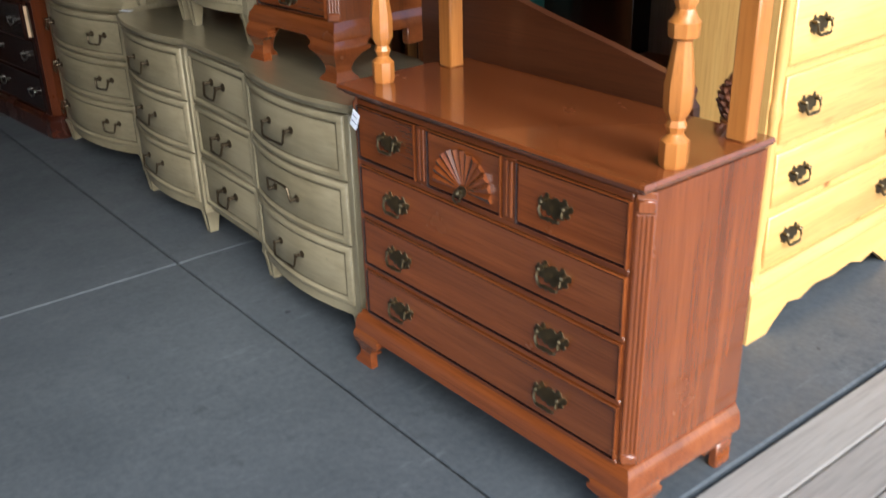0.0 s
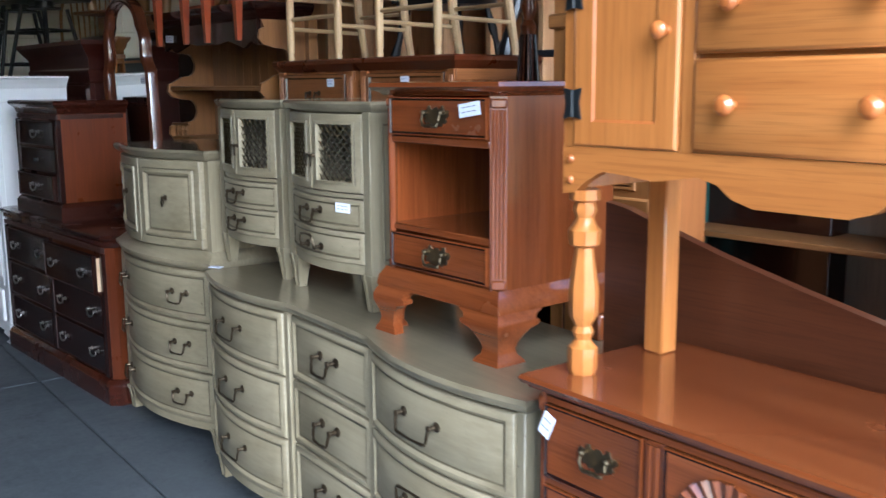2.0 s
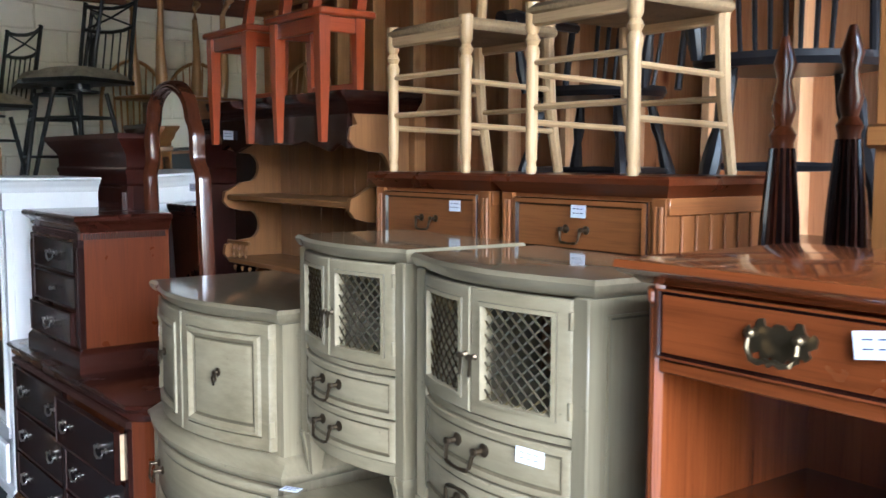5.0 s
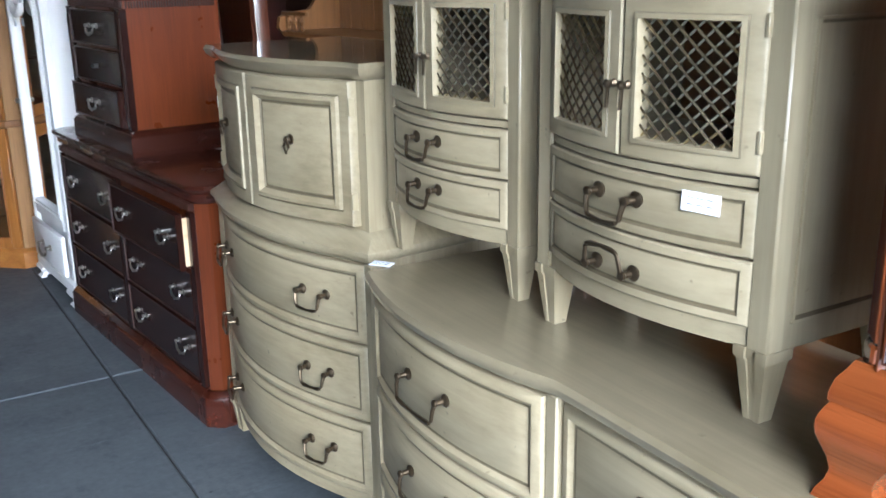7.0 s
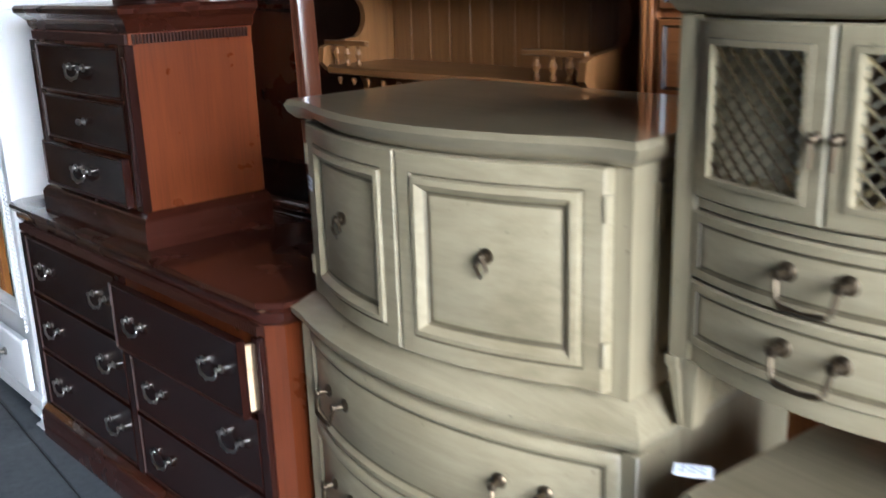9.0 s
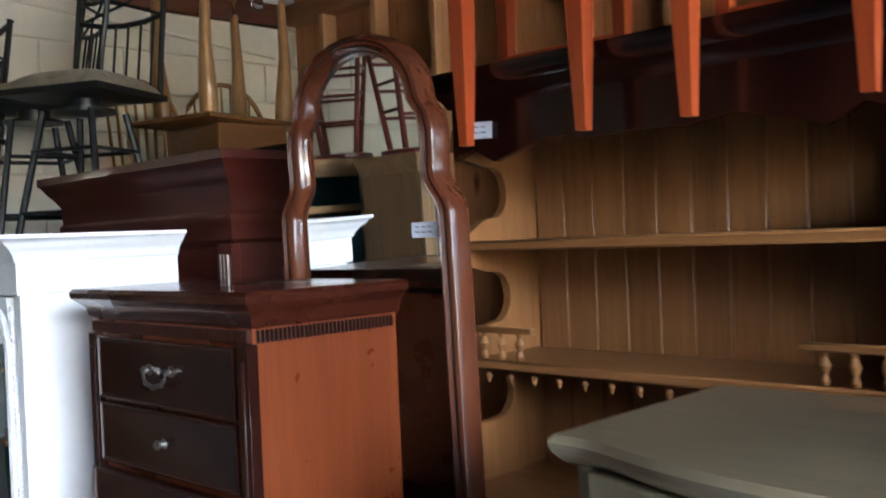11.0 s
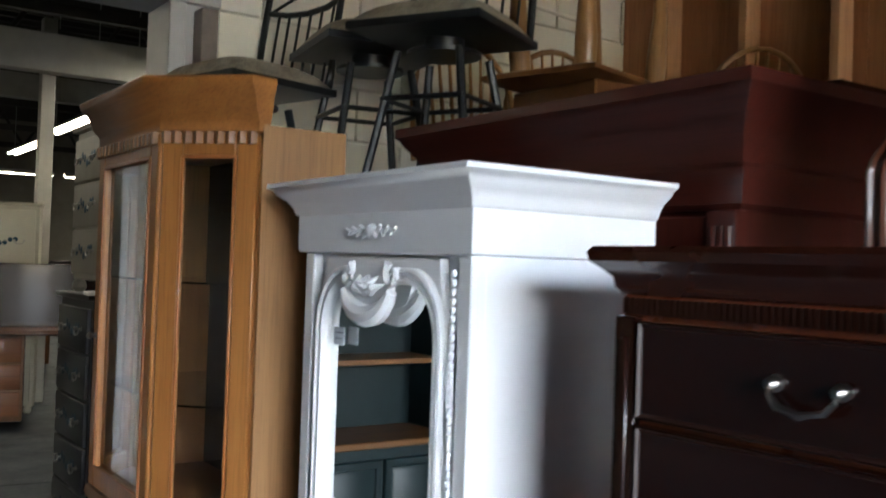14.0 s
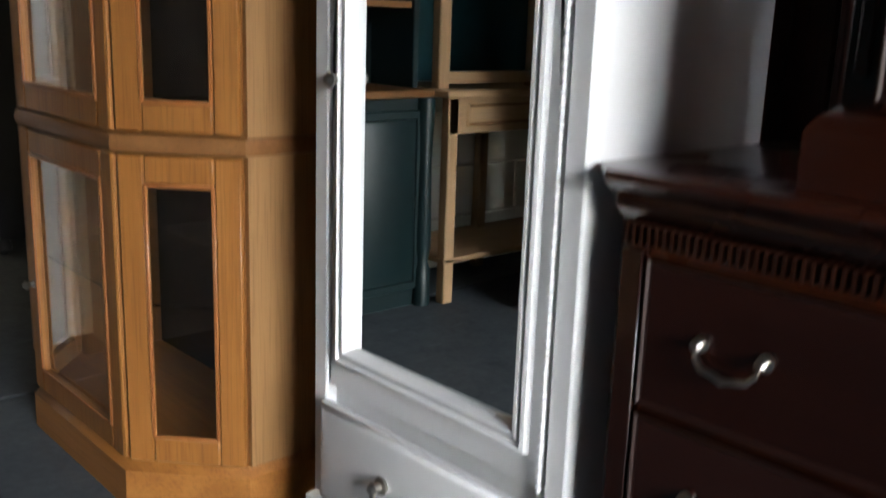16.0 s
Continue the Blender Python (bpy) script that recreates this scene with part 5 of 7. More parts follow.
def panel_cabinet(m):
    t = thing("cabinet", m, "red-brown wooden drawer cabinet with slatted side and dark pulls", "cabinet", "matching cabinets behind the nightstands")
    w, d, h = 0.565, 0.42, 1.545
    x = w / 2
    part("body", bx(bmesh.new(), -x + 0.003, x - 0.003, 0.01, d, 0.0, h - 0.03, 0.002), walnut("z"), t)
    # Top uses the lit mahogany tone, with brightness in its colour.
    part("top", rect_slab(bmesh.new(), -x, x, 0.0, d, [(0.0, h - 0.05), (0.006, h - 0.04), (0.014, h - 0.03), (0.022, h - 0.02), (0.022, h - 0.006), (0.016, h)]), mahogany_lit("x"), t)
    for s in (-1, 1):
        bm = bmesh.new()
        bx(bm, s * (x - 0.022) - 0.022, s * (x - 0.022) + 0.022, -0.004, 0.02, 0, h - 0.05, 0.002)
        fluted(bm, s * (x - 0.022), -0.004, 0.06, h - 0.07, 0.03, 2, 0.006)
        part("pilaster", bm, walnut("z"), t)
    for k, (z0, z1) in enumerate(((1.34, 1.485), (1.17, 1.325), (0.98, 1.155), (0.78, 0.965))):
        drawer(t, [walnut("x"), mahogany("x")], -x + 0.05, x - 0.05, z0, z1, [(0.0, 0.004, 0), (0.003, 0.01, 1), (0.014, 0.012, 0), (0.02, 0.003, 1), (0.024, 0.003, 0)], [(0, (z0 + z1) / 2 - 0.012)], "swan", None, 1, 0.0, 0.9)
    for i in range(6):
        bm = bmesh.new()
        bx(bm, x - 0.002, x + 0.006, 0.05 + i * 0.055, 0.085 + i * 0.055, 0.9, h - 0.09, 0.003)
        part("slat", bm, walnut("z"), t)
    for z in (h - 0.09, 0.86):
        boxp("side_rail", t, walnut("y"), x - 0.002, x + 0.008, 0.0, d - 0.01, z, z + 0.04, 0.002)
    return t


cab = panel_cabinet(facing_row(2.15, 4.14, 0, 0))
copy_thing(cab, facing_row(2.15, 3.525, 0, 0))


def carved_chest(m):
    t = thing("chest_of_drawers", m, "tall golden oak chest with carved drawers and brass pulls", "chest of drawers")
    w, d, h = 0.38, 0.28, 1.95
    x = w / 2
    part("body", bx(bmesh.new(), -x + 0.003, x - 0.003, 0.01, d, 0.0, h - 0.04, 0.002), walnut("z"), t)
    part("front_frame", bx(bmesh.new(), -x, x, -0.006, 0.012, 0.0, h - 0.04, 0.002), wood("golden_oak", (0.2, 0.08, 0.022), (0.3, 0.125, 0.034), (0.38, 0.17, 0.05), "z", 0.4, 0.15), t)
    go = wood("golden_oak", (0.2, 0.08, 0.022), (0.3, 0.125, 0.034), (0.38, 0.17, 0.05), "x", 0.4, 0.15)
    part("top", rect_slab(bmesh.new(), -x, x, -0.006, d, [(0.0, h - 0.06), (0.02, h - 0.04), (0.035, h - 0.02), (0.035, h)]), go, t)
    for z0, z1 in ((1.68, 1.86), (1.43, 1.58), (1.13, 1.28), (0.86, 1.06), (0.56, 0.78)):
        dr = drawer(t, [go, mahogany("x")], -x + 0.05, x - 0.05, z0, z1, [(0.0, 0.008, 0), (0.003, 0.012, 0), (0.012, 0.014, 0), (0.016, 0.01, 1), (0.02, 0.012, 0)], [(0.06, (z0 + z1) / 2)], "wing_bright", scale=1.0)
        if z0 > 1.6:
            bm = bmesh.new()
            for k in range(7):
                a = radians(-60 + 20 * k)
                for c in (-0.07,):
                    tube(bm, [(c, -0.012, z0 + 0.05), (c + 0.05 * math.sin(a), -0.016, z0 + 0.07 + 0.045 * math.cos(a)), (c + 0.09 * math.sin(a), -0.013, z0 + 0.07 + 0.05 * math.cos(a))], [0.003, 0.005, 0.002], 5)
            part("carving", bm, go, dr, "shallow carved leaf spray")
    for z in (1.63, 1.355, 1.09):
        boxp("rail_moulding", t, go, -x - 0.012, x + 0.012, -0.022, 0.0, z - 0.025, z + 0.02, 0.006)
    for i in range(4):
        boxp("rail_block", t, go, -x + 0.06 + i * 0.09, -x + 0.085 + i * 0.09, -0.026, -0.02, 1.615, 1.64, 0.002)
    sk = [(-x, 1.34)] + [(-x + w * k / 12, 1.285 + 0.025 * math.cos(k * math.pi / 2)) for k in range(13)] + [(x, 1.34)]
    part("scalloped_rail", extrude(bmesh.new(), sk, "xz", -0.018, -0.006), go, t)
    return t


carved_chest(facing_row(2.12, 2.55, 0, 0))


def pine_chest(m):
    t = thing("chest_of_drawers", m, "bright yellow pine chest with five drawers and scalloped skirt", "chest of drawers")
    w, d, h = 0.96, 0.3, 1.42
    x = w / 2
    part("body", bx(bmesh.new(), -x, x, 0.008, d, 0.1, h - 0.03, 0.002), pale_pine("z"), t)
    part("top", rect_slab(bmesh.new(), -x, x, 0, d, [(0.0, h - 0.05), (0.012, h - 0.035), (0.025, h - 0.02), (0.025, h)]), pale_pine("x"), t)
    for s in (-1, 1):
        bm = bmesh.new()
        lathe(bm, [(0.022, 0.17), (0.02, 0.2), (0.013, 0.22), (0.02, 0.25), (0.014, 0.28), (0.02, 0.45), (0.016, 0.7), (0.022, 0.74), (0.014, 0.77), (0.02, 0.9), (0.015, 1.2), (0.022, 1.25), (0.022, h - 0.05)], s * (x - 0.022), 0.0, 10)
        part("turned_post", bm, pale_pine("z"), t)
    sk = [(-x - 0.02, 0.17), (-x - 0.02, 0.0), (-x + 0.09, 0.0), (-x + 0.13, 0.03), (-x + 0.2, 0.075), (-x + 0.28, 0.06), (-x + 0.36, 0.085), (0, 0.075), (x - 0.36, 0.085), (x - 0.28, 0.06), (x - 0.2, 0.075), (x - 0.13, 0.03), (x - 0.09, 0.0), (x + 0.02, 0.0), (x + 0.02, 0.17)]
    part("skirt", extrude(bmesh.new(), sk, "xz", -0.028, -0.005), pale_pine("x"), t)
    part("base_moulding", rect_slab(bmesh.new(), -x, x, 0.0, d, [(0.0, 0.21), (0.012, 0.2), (0.016, 0.185), (0.026, 0.175), (0.026, 0.16), (0.0, 0.15)]), pale_pine("x"), t)
    for s in (-1, 1):
        sd = [(0.0, 0.16), (0.0, 0.0), (0.09, 0.0), (0.14, 0.07), (d - 0.14, 0.07), (d - 0.09, 0.0), (d, 0.0), (d, 0.16)]
        part("side_skirt", extrude(bmesh.new(), sd, "yz", s * (x + 0.004), s * (x + 0.02)), pale_pine("y"), t)
    for z0, z1 in ((0.23, 0.4), (0.43, 0.6), (0.63, 0.83), (0.86, 1.06)):
        drawer(t, [pale_pine("x")], -x + 0.055, x - 0.055, z0, z1, LIPPED, [(-0.3, (z0 + z1) / 2), (0.3, (z0 + z1) / 2)], "wing", scale=1.05)
    for a, b in ((-x + 0.055, -0.02), (0.02, x - 0.055)):
        drawer(t, [pale_pine("x")], a, b, 1.09, 1.3, LIPPED, [((a + b) / 2, 1.19)], "wing", scale=1.05)
    return t


pine_chest(pose(2.62, 1.2, 0, 0, 0, -2))


def headboard(m):
    t = thing("headboard", m, "brown wooden bed headboard with pineapple finial behind the dresser", "headboard")
    pts = [(-0.62, 0.0), (-0.62, 1.16), (-0.56, 1.15), (-0.45, 1.115), (-0.3, 1.07), (-0.1, 1.02), (0.1, 0.975), (0.26, 0.935), (0.33, 0.92), (0.35, 0.9), (0.345, 0.875), (0.36, 0.86), (0.38, 0.0)]
    part("board", extrude(bmesh.new(), pts, "xz", 0.0, 0.03), wood("headboard_wood", (0.055, 0.014, 0.005), (0.1, 0.028, 0.0095), (0.16, 0.05, 0.018), "x", 0.4, 0.15), t)
    post = bmesh.new()
    lathe(post, [(0.03, 0.0), (0.03, 0.72), (0.022, 0.74), (0.03, 0.77), (0.02, 0.79), (0.026, 0.82), (0.018, 0.835), (0.03, 0.845), (0.03, 0.853)], 0.46, 0.015, 14)
    part("post", post, walnut("z"), t)
    bm = bmesh.new()
    for k in range(7):
        z = 0.865 + k * 0.0145
        r = 0.036 * math.sin(math.pi * (0.24 + 0.66 * k / 6)) + 0.003
        for i in range(10):
            a = 2 * math.pi * (i + 0.5 * (k % 2)) / 10
            u = Vector((math.cos(a), math.sin(a), 0))
            p = Vector((0.46, 0.015, z)) + u * r * 0.8
            tube(bm, [p, p + u * r * 0.32 + Vector((0, 0, 0.006))], [0.0105, 0.003], 5)
    lathe(bm, [(0.016, 0.85), (0.034, 0.88), (0.034, 0.92), (0.012, 0.965)], 0.46, 0.015, 12)
    part("pineapple_finial", bm, wood("finial_brown", (0.07, 0.022, 0.01), (0.11, 0.036, 0.016), (0.15, 0.05, 0.022), "z", 0.4), t, "carved pineapple finial")
    boxp("cross_rail", t, walnut("x"), 0.37, 0.44, 0.0, 0.03, 0.55, 0.62)
    return t


headboard(facing_row(1.67, 1.53, 0, 0))


def painted_shelf(m):
    t = thing("bookcase", m, "dark green painted shelf with hand-painted roses on its sides", "bookcase")
    w, d, h = 0.86, 0.3, 1.62
    x = w / 2
    green = plain("dark_green_paint", (0.012, 0.07, 0.06), 0.45, 0, 0.2, 20)
    rose, leaf = plain("painted_rose", (0.35, 0.05, 0.1), 0.5, 0, 0.5, 50), plain("painted_leaf", (0.12, 0.3, 0.14), 0.5, 0, 0.4, 50)
    part("back", bx(bmesh.new(), -x, x, d - 0.01, d, 0, h, 0), wood("grey_back_board", (0.16, 0.12, 0.085), (0.23, 0.18, 0.13), (0.3, 0.24, 0.18), "z", 0.6), t)
    for z in (0.3, 0.66, 0.97, 1.3, h - 0.02):
        boxp("shelf", t, brown_oak("x"), -x + 0.01, x - 0.01, 0.02, d - 0.012, z - 0.02, z, 0.003)
    for s in (-1, 1):
        side = boxp("side", t, green, s * x - 0.01, s * x + 0.01, 0, d, 0, h, 0.003)
        pts = [(s * (x + 0.008), 0.0), (s * (x + 0.008), h)]
        n = 24
        edge = [(s * (x - 0.05 - 0.016 * math.sin(k * 1.35)), h - h * k / n) for k in range(n + 1)]
        fr = part("scalloped_stile", extrude(bmesh.new(), pts + edge, "xz", -0.018, 0.0), green, t)
        for k in range(14):
            z = 0.3 + k * 0.09
            cx = s * (x - 0.026)
            bm = bmesh.new()
            for q in range(5):
                a = 2.4 * q
                lathe_y(bm, [(0.014, 0.0), (0.013, -0.0012 - 0.0003 * q)], cx + 0.009 * math.cos(a), z + 0.011 * math.sin(a), 8, -0.018)
            part("painted_rose", bm, rose, fr)
            bm = bmesh.new()
            for q in range(5):
                u, v = cx + random.uniform(-0.024, 0.02), z + random.choice((-1, 1)) * random.uniform(0.026, 0.045)
                lathe_y(bm, [(0.007, 0.0), (0.006, -0.0012)], u, v, 6, -0.018)
            part("painted_leaf", bm, leaf, fr)
    boxp("edge_strip", t, plain("pale_green_edge", (0.35, 0.5, 0.42), 0.5), x + 0.011, x + 0.02, -0.018, d * 0.5, 0, h, 0.001)
    return t


painted_shelf(facing_row(2.5, 2.12, 0, 0))


def dark_wardrobe(m):
    t = thing("wardrobe", m, "tall dark mahogany wardrobe with a deep cornice", "wardrobe")
    w, d, h = 1.0, 0.55, 1.7
    x = w / 2
    dm = wood("deep_mahogany", (0.03, 0.006, 0.004), (0.055, 0.011, 0.007), (0.085, 0.018, 0.011), "x", 0.35, 0.2)
    dz = wood("deep_mahogany", (0.03, 0.006, 0.004), (0.055, 0.011, 0.007), (0.085, 0.018, 0.011), "z", 0.35, 0.2)
    part("body", bx(bmesh.new(), -x + 0.003, x - 0.003, 0.03, d, 0, h - 0.1, 0.002), dz, t)
    part("cornice", rect_slab(bmesh.new(), -x, x, 0.02, d, [(0.0, h - 0.24), (0.012, h - 0.23), (0.014, h - 0.19), (0.02, h - 0.18), (0.02, h - 0.165), (0.012, h - 0.155), (0.014, h - 0.1), (0.03, h - 0.075), (0.05, h - 0.05), (0.062, h - 0.03), (0.07, h - 0.024), (0.07, h)]), dm, t)
    for s in (-1, 1):
        bm = bmesh.new()
        bx(bm, s * (x - 0.035) - 0.035, s * (x - 0.035) + 0.035, 0.01, 0.04, 0.1, h - 0.24, 0.003)
        fluted(bm, s * (x - 0.035), 0.01, 0.2, h - 0.27, 0.05, 3, 0.007)
        part("pilaster", bm, dz, t)
        xa, xb = (-x + 0.075, -0.003) if s < 0 else (0.003, x - 0.075)
        part("door", panel(bmesh.new(), xa, xb, 0.12, h - 0.25, [(0.0, 0.0, 0), (0.004, 0.004, 0), (0.07, 0.004, 0), (0.08, -0.004, 0), (0.1, 0.0, 0)], lambda q: 0.02), dz, t)
    part("plinth", rect_slab(bmesh.new(), -x, x, 0.02, d, [(0.02, 0.0), (0.02, 0.09), (0.0, 0.11)]), dm, t)
    return t


dark_wardrobe(facing_row(1.95, 6.68, 0, 0))


def oak_curio(m):
    """Its plan: a front door between two slanted glazed sides."""
    t = thing("display_cabinet", m, "golden oak glazed display cabinet with slanted sides and dentil crown", "display cabinet")
    h = 1.74
    a, c, dp = 0.24, 0.41, 0.37
    plan = [(-a, 0.0), (a, 0.0), (c, 0.16), (c, dp), (-c, dp), (-c, 0.16)]

    def grown(g):
        return [(-a - g * 0.42, -g), (a + g * 0.42, -g), (c + g, 0.16 - g * 0.42), (c + g, dp), (-c - g, dp), (-c - g, 0.16 - g * 0.42)]

    def ring(steps, name, mat, label=""):
        return part(name, loft(bmesh.new(), [[(x, y, z) for x, y in grown(g)] for g, z in steps]), mat, t, label)
    ring([(0.015, 0.0), (0.015, 0.08), (0.006, 0.09), (0.0, 0.1)], "plinth", oak("x"))
    part("crown", loft(bmesh.new(), [[(-a - g * 0.42, -g, z), (a + g * 0.42, -g, z), (c + g * 0.7, 0.16 - g * 0.7, z), (c + g * 0.5, 0.18, z), (-c - g * 0.5, 0.18, z), (-c - g * 0.7, 0.16 - g * 0.7, z)] for g, z in ((0.0, h - 0.12), (0.012, h - 0.115), (0.014, h - 0.09), (0.03, h - 0.07), (0.04, h - 0.04), (0.06, h - 0.02), (0.064, h - 0.006), (0.06, h))]), oak("x"), t)
    boxp("roof_board", t, oak("x"), -c + 0.01, c - 0.01, 0.182, dp - 0.001, h - 0.122, h - 0.104, 0.001)
    ring([(0.0, 0.695), (0.014, 0.7), (0.018, 0.715), (0.014, 0.73), (0.0, 0.735)], "waist_ledge", brown_oak("x"))
    part("back", bx(bmesh.new(), -c + 0.01, c - 0.01, dp - 0.014, dp - 0.002, 0.1, h - 0.12, 0), plain("mirror_back", (0.07, 0.08, 0.08), 0.1, 0.9, 0.1, 8, 0), t)
    for s in (-1, 1):
        boxp("side_panel", t, wood("pale_oak_ply", (0.23, 0.112, 0.037), (0.3, 0.155, 0.053), (0.37, 0.2, 0.075), "z", 0.55), s * c - 0.009, s * c + 0.009, 0.162, dp, 0.1, h - 0.1, 0.001)
    faces = [((-a, 0.0), (a, 0.0)), ((a, 0.0), (c, 0.16)), ((-c, 0.16), (-a, 0.0))]
    for (p, q) in faces:
        ln = math.hypot(q[0] - p[0], q[1] - p[1])
        ang = math.degrees(math.atan2(q[1] - p[1], q[0] - p[0]))
        for z0, z1 in ((0.1, 0.695), (0.735, h - 0.12)):
            leaf = part("glazed_leaf", bmesh.new(), oak("z"), t)
            bm = bmesh.new()
            e = 0.052
            for (u0, u1, v0, v1) in ((0.002, e, z0, z1), (ln - e, ln - 0.002, z0, z1), (e, ln - e, z0, z0 + e), (e, ln - e, z1 - e, z1)):
                bx(bm, u0, u1, -0.012, 0.012, v0, v1, 0.004)
            old = leaf.data
            leaf.data = mesh_of("glazed_leaf", bm, oak("z"), True)
            bpy.data.meshes.remove(old)
            leaf.matrix_basis = pose(p[0], p[1], 0, 0, 0, ang)
            g = bx(bmesh.new(), e - 0.004, ln - e + 0.004, -0.002, 0.002, z0 + e - 0.004, z1 - e + 0.004, 0)
            pane = part("pane", g, glass_mat(), leaf, "clear glass pane", smooth=False)
            pane.visible_shadow = False
            bm = bmesh.new()
            for (u0, u1, v0, v1) in ((e - 0.002, e + 0.006, z0 + e, z1 - e), (ln - e - 0.006, ln - e + 0.002, z0 + e, z1 - e), (e, ln - e, z0 + e - 0.002, z0 + e + 0.006), (e, ln - e, z1 - e - 0.006, z1 - e + 0.002)):
                bx(bm, u0, u1, -0.016, -0.01, v0, v1, 0.002)
            part("bead", bm, walnut("z"), leaf)
            if p == faces[0][0] and q == faces[0][1]:
                bm = bmesh.new()
                lathe_y(bm, [(0.009, -0.012), (0.005, -0.02), (0.01, -0.03), (0.004, -0.036)], 0.03, (z0 + z1) / 2 - 0.05, 10)
                part("knob", bm, nickel(), leaf)
    for z in (0.4, 1.0, 1.28):
        sh = loft(bmesh.new(), [[(x * 0.93, 0.03 + y * 0.9, zz) for x, y in plan] for zz in (z, z + 0.005)])
        part("shelf", sh, glass_mat(), t, "glass shelf", smooth=False).visible_shadow = False
    dent = mesh_of("dentil", bx(bmesh.new(), -0.008, 0.008, -0.008, 0.008, -0.0135, 0.0135, 0.001), brown_oak("x"))
    for (p, q) in faces:
        n = 16 if p == faces[0][0] and q == faces[0][1] else 9
        nx, ny = (q[1] - p[1]), -(q[0] - p[0])
        ln = math.hypot(nx, ny)
        for i in range(n):
            u = (i + 0.5) / n
            cx, cy = p[0] + (q[0] - p[0]) * u + nx / ln * 0.016, p[1] + (q[1] - p[1]) * u + ny / ln * 0.016
            shared("dentil", dent, t, pose(cx, cy, h - 0.1315))
    return t


oak_curio(facing_row(1.265, 7.455, 0, 0))

# cabinet that carries the bar stools
stand = thing("cabinet", facing_row(1.72, 7.62, 0, 0), "plain brown cupboard behind the wardrobe under the stools", "cabinet")
part("body", bx(bmesh.new(), -0.36, 0.36, 0.0, 0.75, 0.0, 1.35, 0.004), brown_oak("z"), stand)
part("top", rect_slab(bmesh.new(), -0.36, 0.36, 0, 0.75, [(0.0, 1.35), (0.015, 1.36), (0.02, 1.38), (0.02, 1.395)]), brown_oak("x"), stand)
for s in (-1, 1):
    part("door", panel(bmesh.new(), min(s * 0.004, s * 0.35), max(s * 0.004, s * 0.35), 0.08, 1.26, RAISED), [brown_oak("z"), walnut("z")], stand)


def bar_stool(m, label):
    t = thing("bar_stool", m, label, "bar stool", "metal bar stools")
    bl = black_metal()
    sh = 0.62
    for sx in (-1, 1):
        for sy in (-1, 1):
            part("leg", tube(bmesh.new(), [(sx * 0.1, sy * 0.1, sh - 0.06), (sx * 0.19, sy * 0.19, 0.0)], 0.013, 8), bl, t)
    for z, r in ((0.2, 0.163), (0.42, 0.13)):
        for k in range(4):
            a, b = k * math.pi / 2 + math.pi / 4, (k + 1) * math.pi / 2 + math.pi / 4
            part("foot_rail", tube(bmesh.new(), [(r * 1.414 * math.cos(a), r * 1.414 * math.sin(a), z), (r * 1.414 * math.cos(b), r * 1.414 * math.sin(b), z)], 0.008, 6), bl, t)
    part("swivel", lathe(bmesh.new(), [(0.11, sh - 0.062), (0.11, sh - 0.05), (0.06, sh - 0.045), (0.06, sh - 0.012), (0.12, sh - 0.01)], 0, 0, 20), bl, t)
    part("seat_frame", rect_slab(bmesh.new(), -0.2, 0.2, -0.2, 0.2, [(0.0, sh - 0.012), (0.01, sh - 0.01), (0.01, sh + 0.012), (0.0, sh + 0.014)], 1.0), bl, t)
    n = 12
    bm = bmesh.new()
    grid = {}
    for i in range(n + 1):
        for j in range(n + 1):
            u, v = -1 + 2 * i / n, -1 + 2 * j / n
            z = sh + 0.012 + 0.07 * (1 - u ** 4) ** 0.6 * (1 - v ** 4) ** 0.6
            grid[i, j] = bm.verts.new((u * 0.205, v * 0.205, z))
    for i in range(n):
        for j in range(n):
            bm.faces.new((grid[i, j], grid[i + 1, j], grid[i + 1, j + 1], grid[i, j + 1]))
    bm.faces.new([grid[i, 0] for i in range(n + 1)] + [grid[n, j] for j in range(1, n + 1)] + [grid[i, n] for i in range(n - 1, -1, -1)] + [grid[0, j] for j in range(n - 1, 0, -1)])
    part("cushion", bm, plain("brown_tweed", (0.3, 0.26, 0.19), 0.95, 0, 0.5, 160, 0.6), t, "mottled brown tweed cushion")
    top = 1.1
    for sx in (-1, 1):
        part("back_post", tube(bmesh.new(), [(sx * 0.19, 0.19, sh - 0.005), (sx * 0.19, 0.215, sh + 0.2), (sx * 0.19, 0.26, top), (sx * 0.19, 0.262, top + 0.005)], [0.012, 0.012, 0.012, 0.016], 8), bl, t)
    def rail(z, r=0.011):
        y = 0.2 + 0.06 * (z - sh - 0.05) / 0.43
        return part("back_rail", tube(bmesh.new(), [(-0.19, y, z), (-0.1, y + 0.015, z - 0.018), (0, y + 0.02, z - 0.024), (0.1, y + 0.015, z - 0.018), (0.19, y, z)], r, 8), bl, t)
    rail(top - 0.01)
    rail(top - 0.15)
    for s in (-1, 1):
        part("cross_bar", tube(bmesh.new(), [(-s * 0.18, 0.245, top - 0.15), (0.0, 0.262, top - 0.09), (s * 0.18, 0.258, top - 0.02)], 0.006, 6), bl, t)
    for k in range(6):
        x = -0.14 + k * 0.056
        part("spindle", tube(bmesh.new(), [(x, 0.2, sh + 0.01), (x, 0.25, top - 0.168)], 0.005, 6), bl, t)
    return t


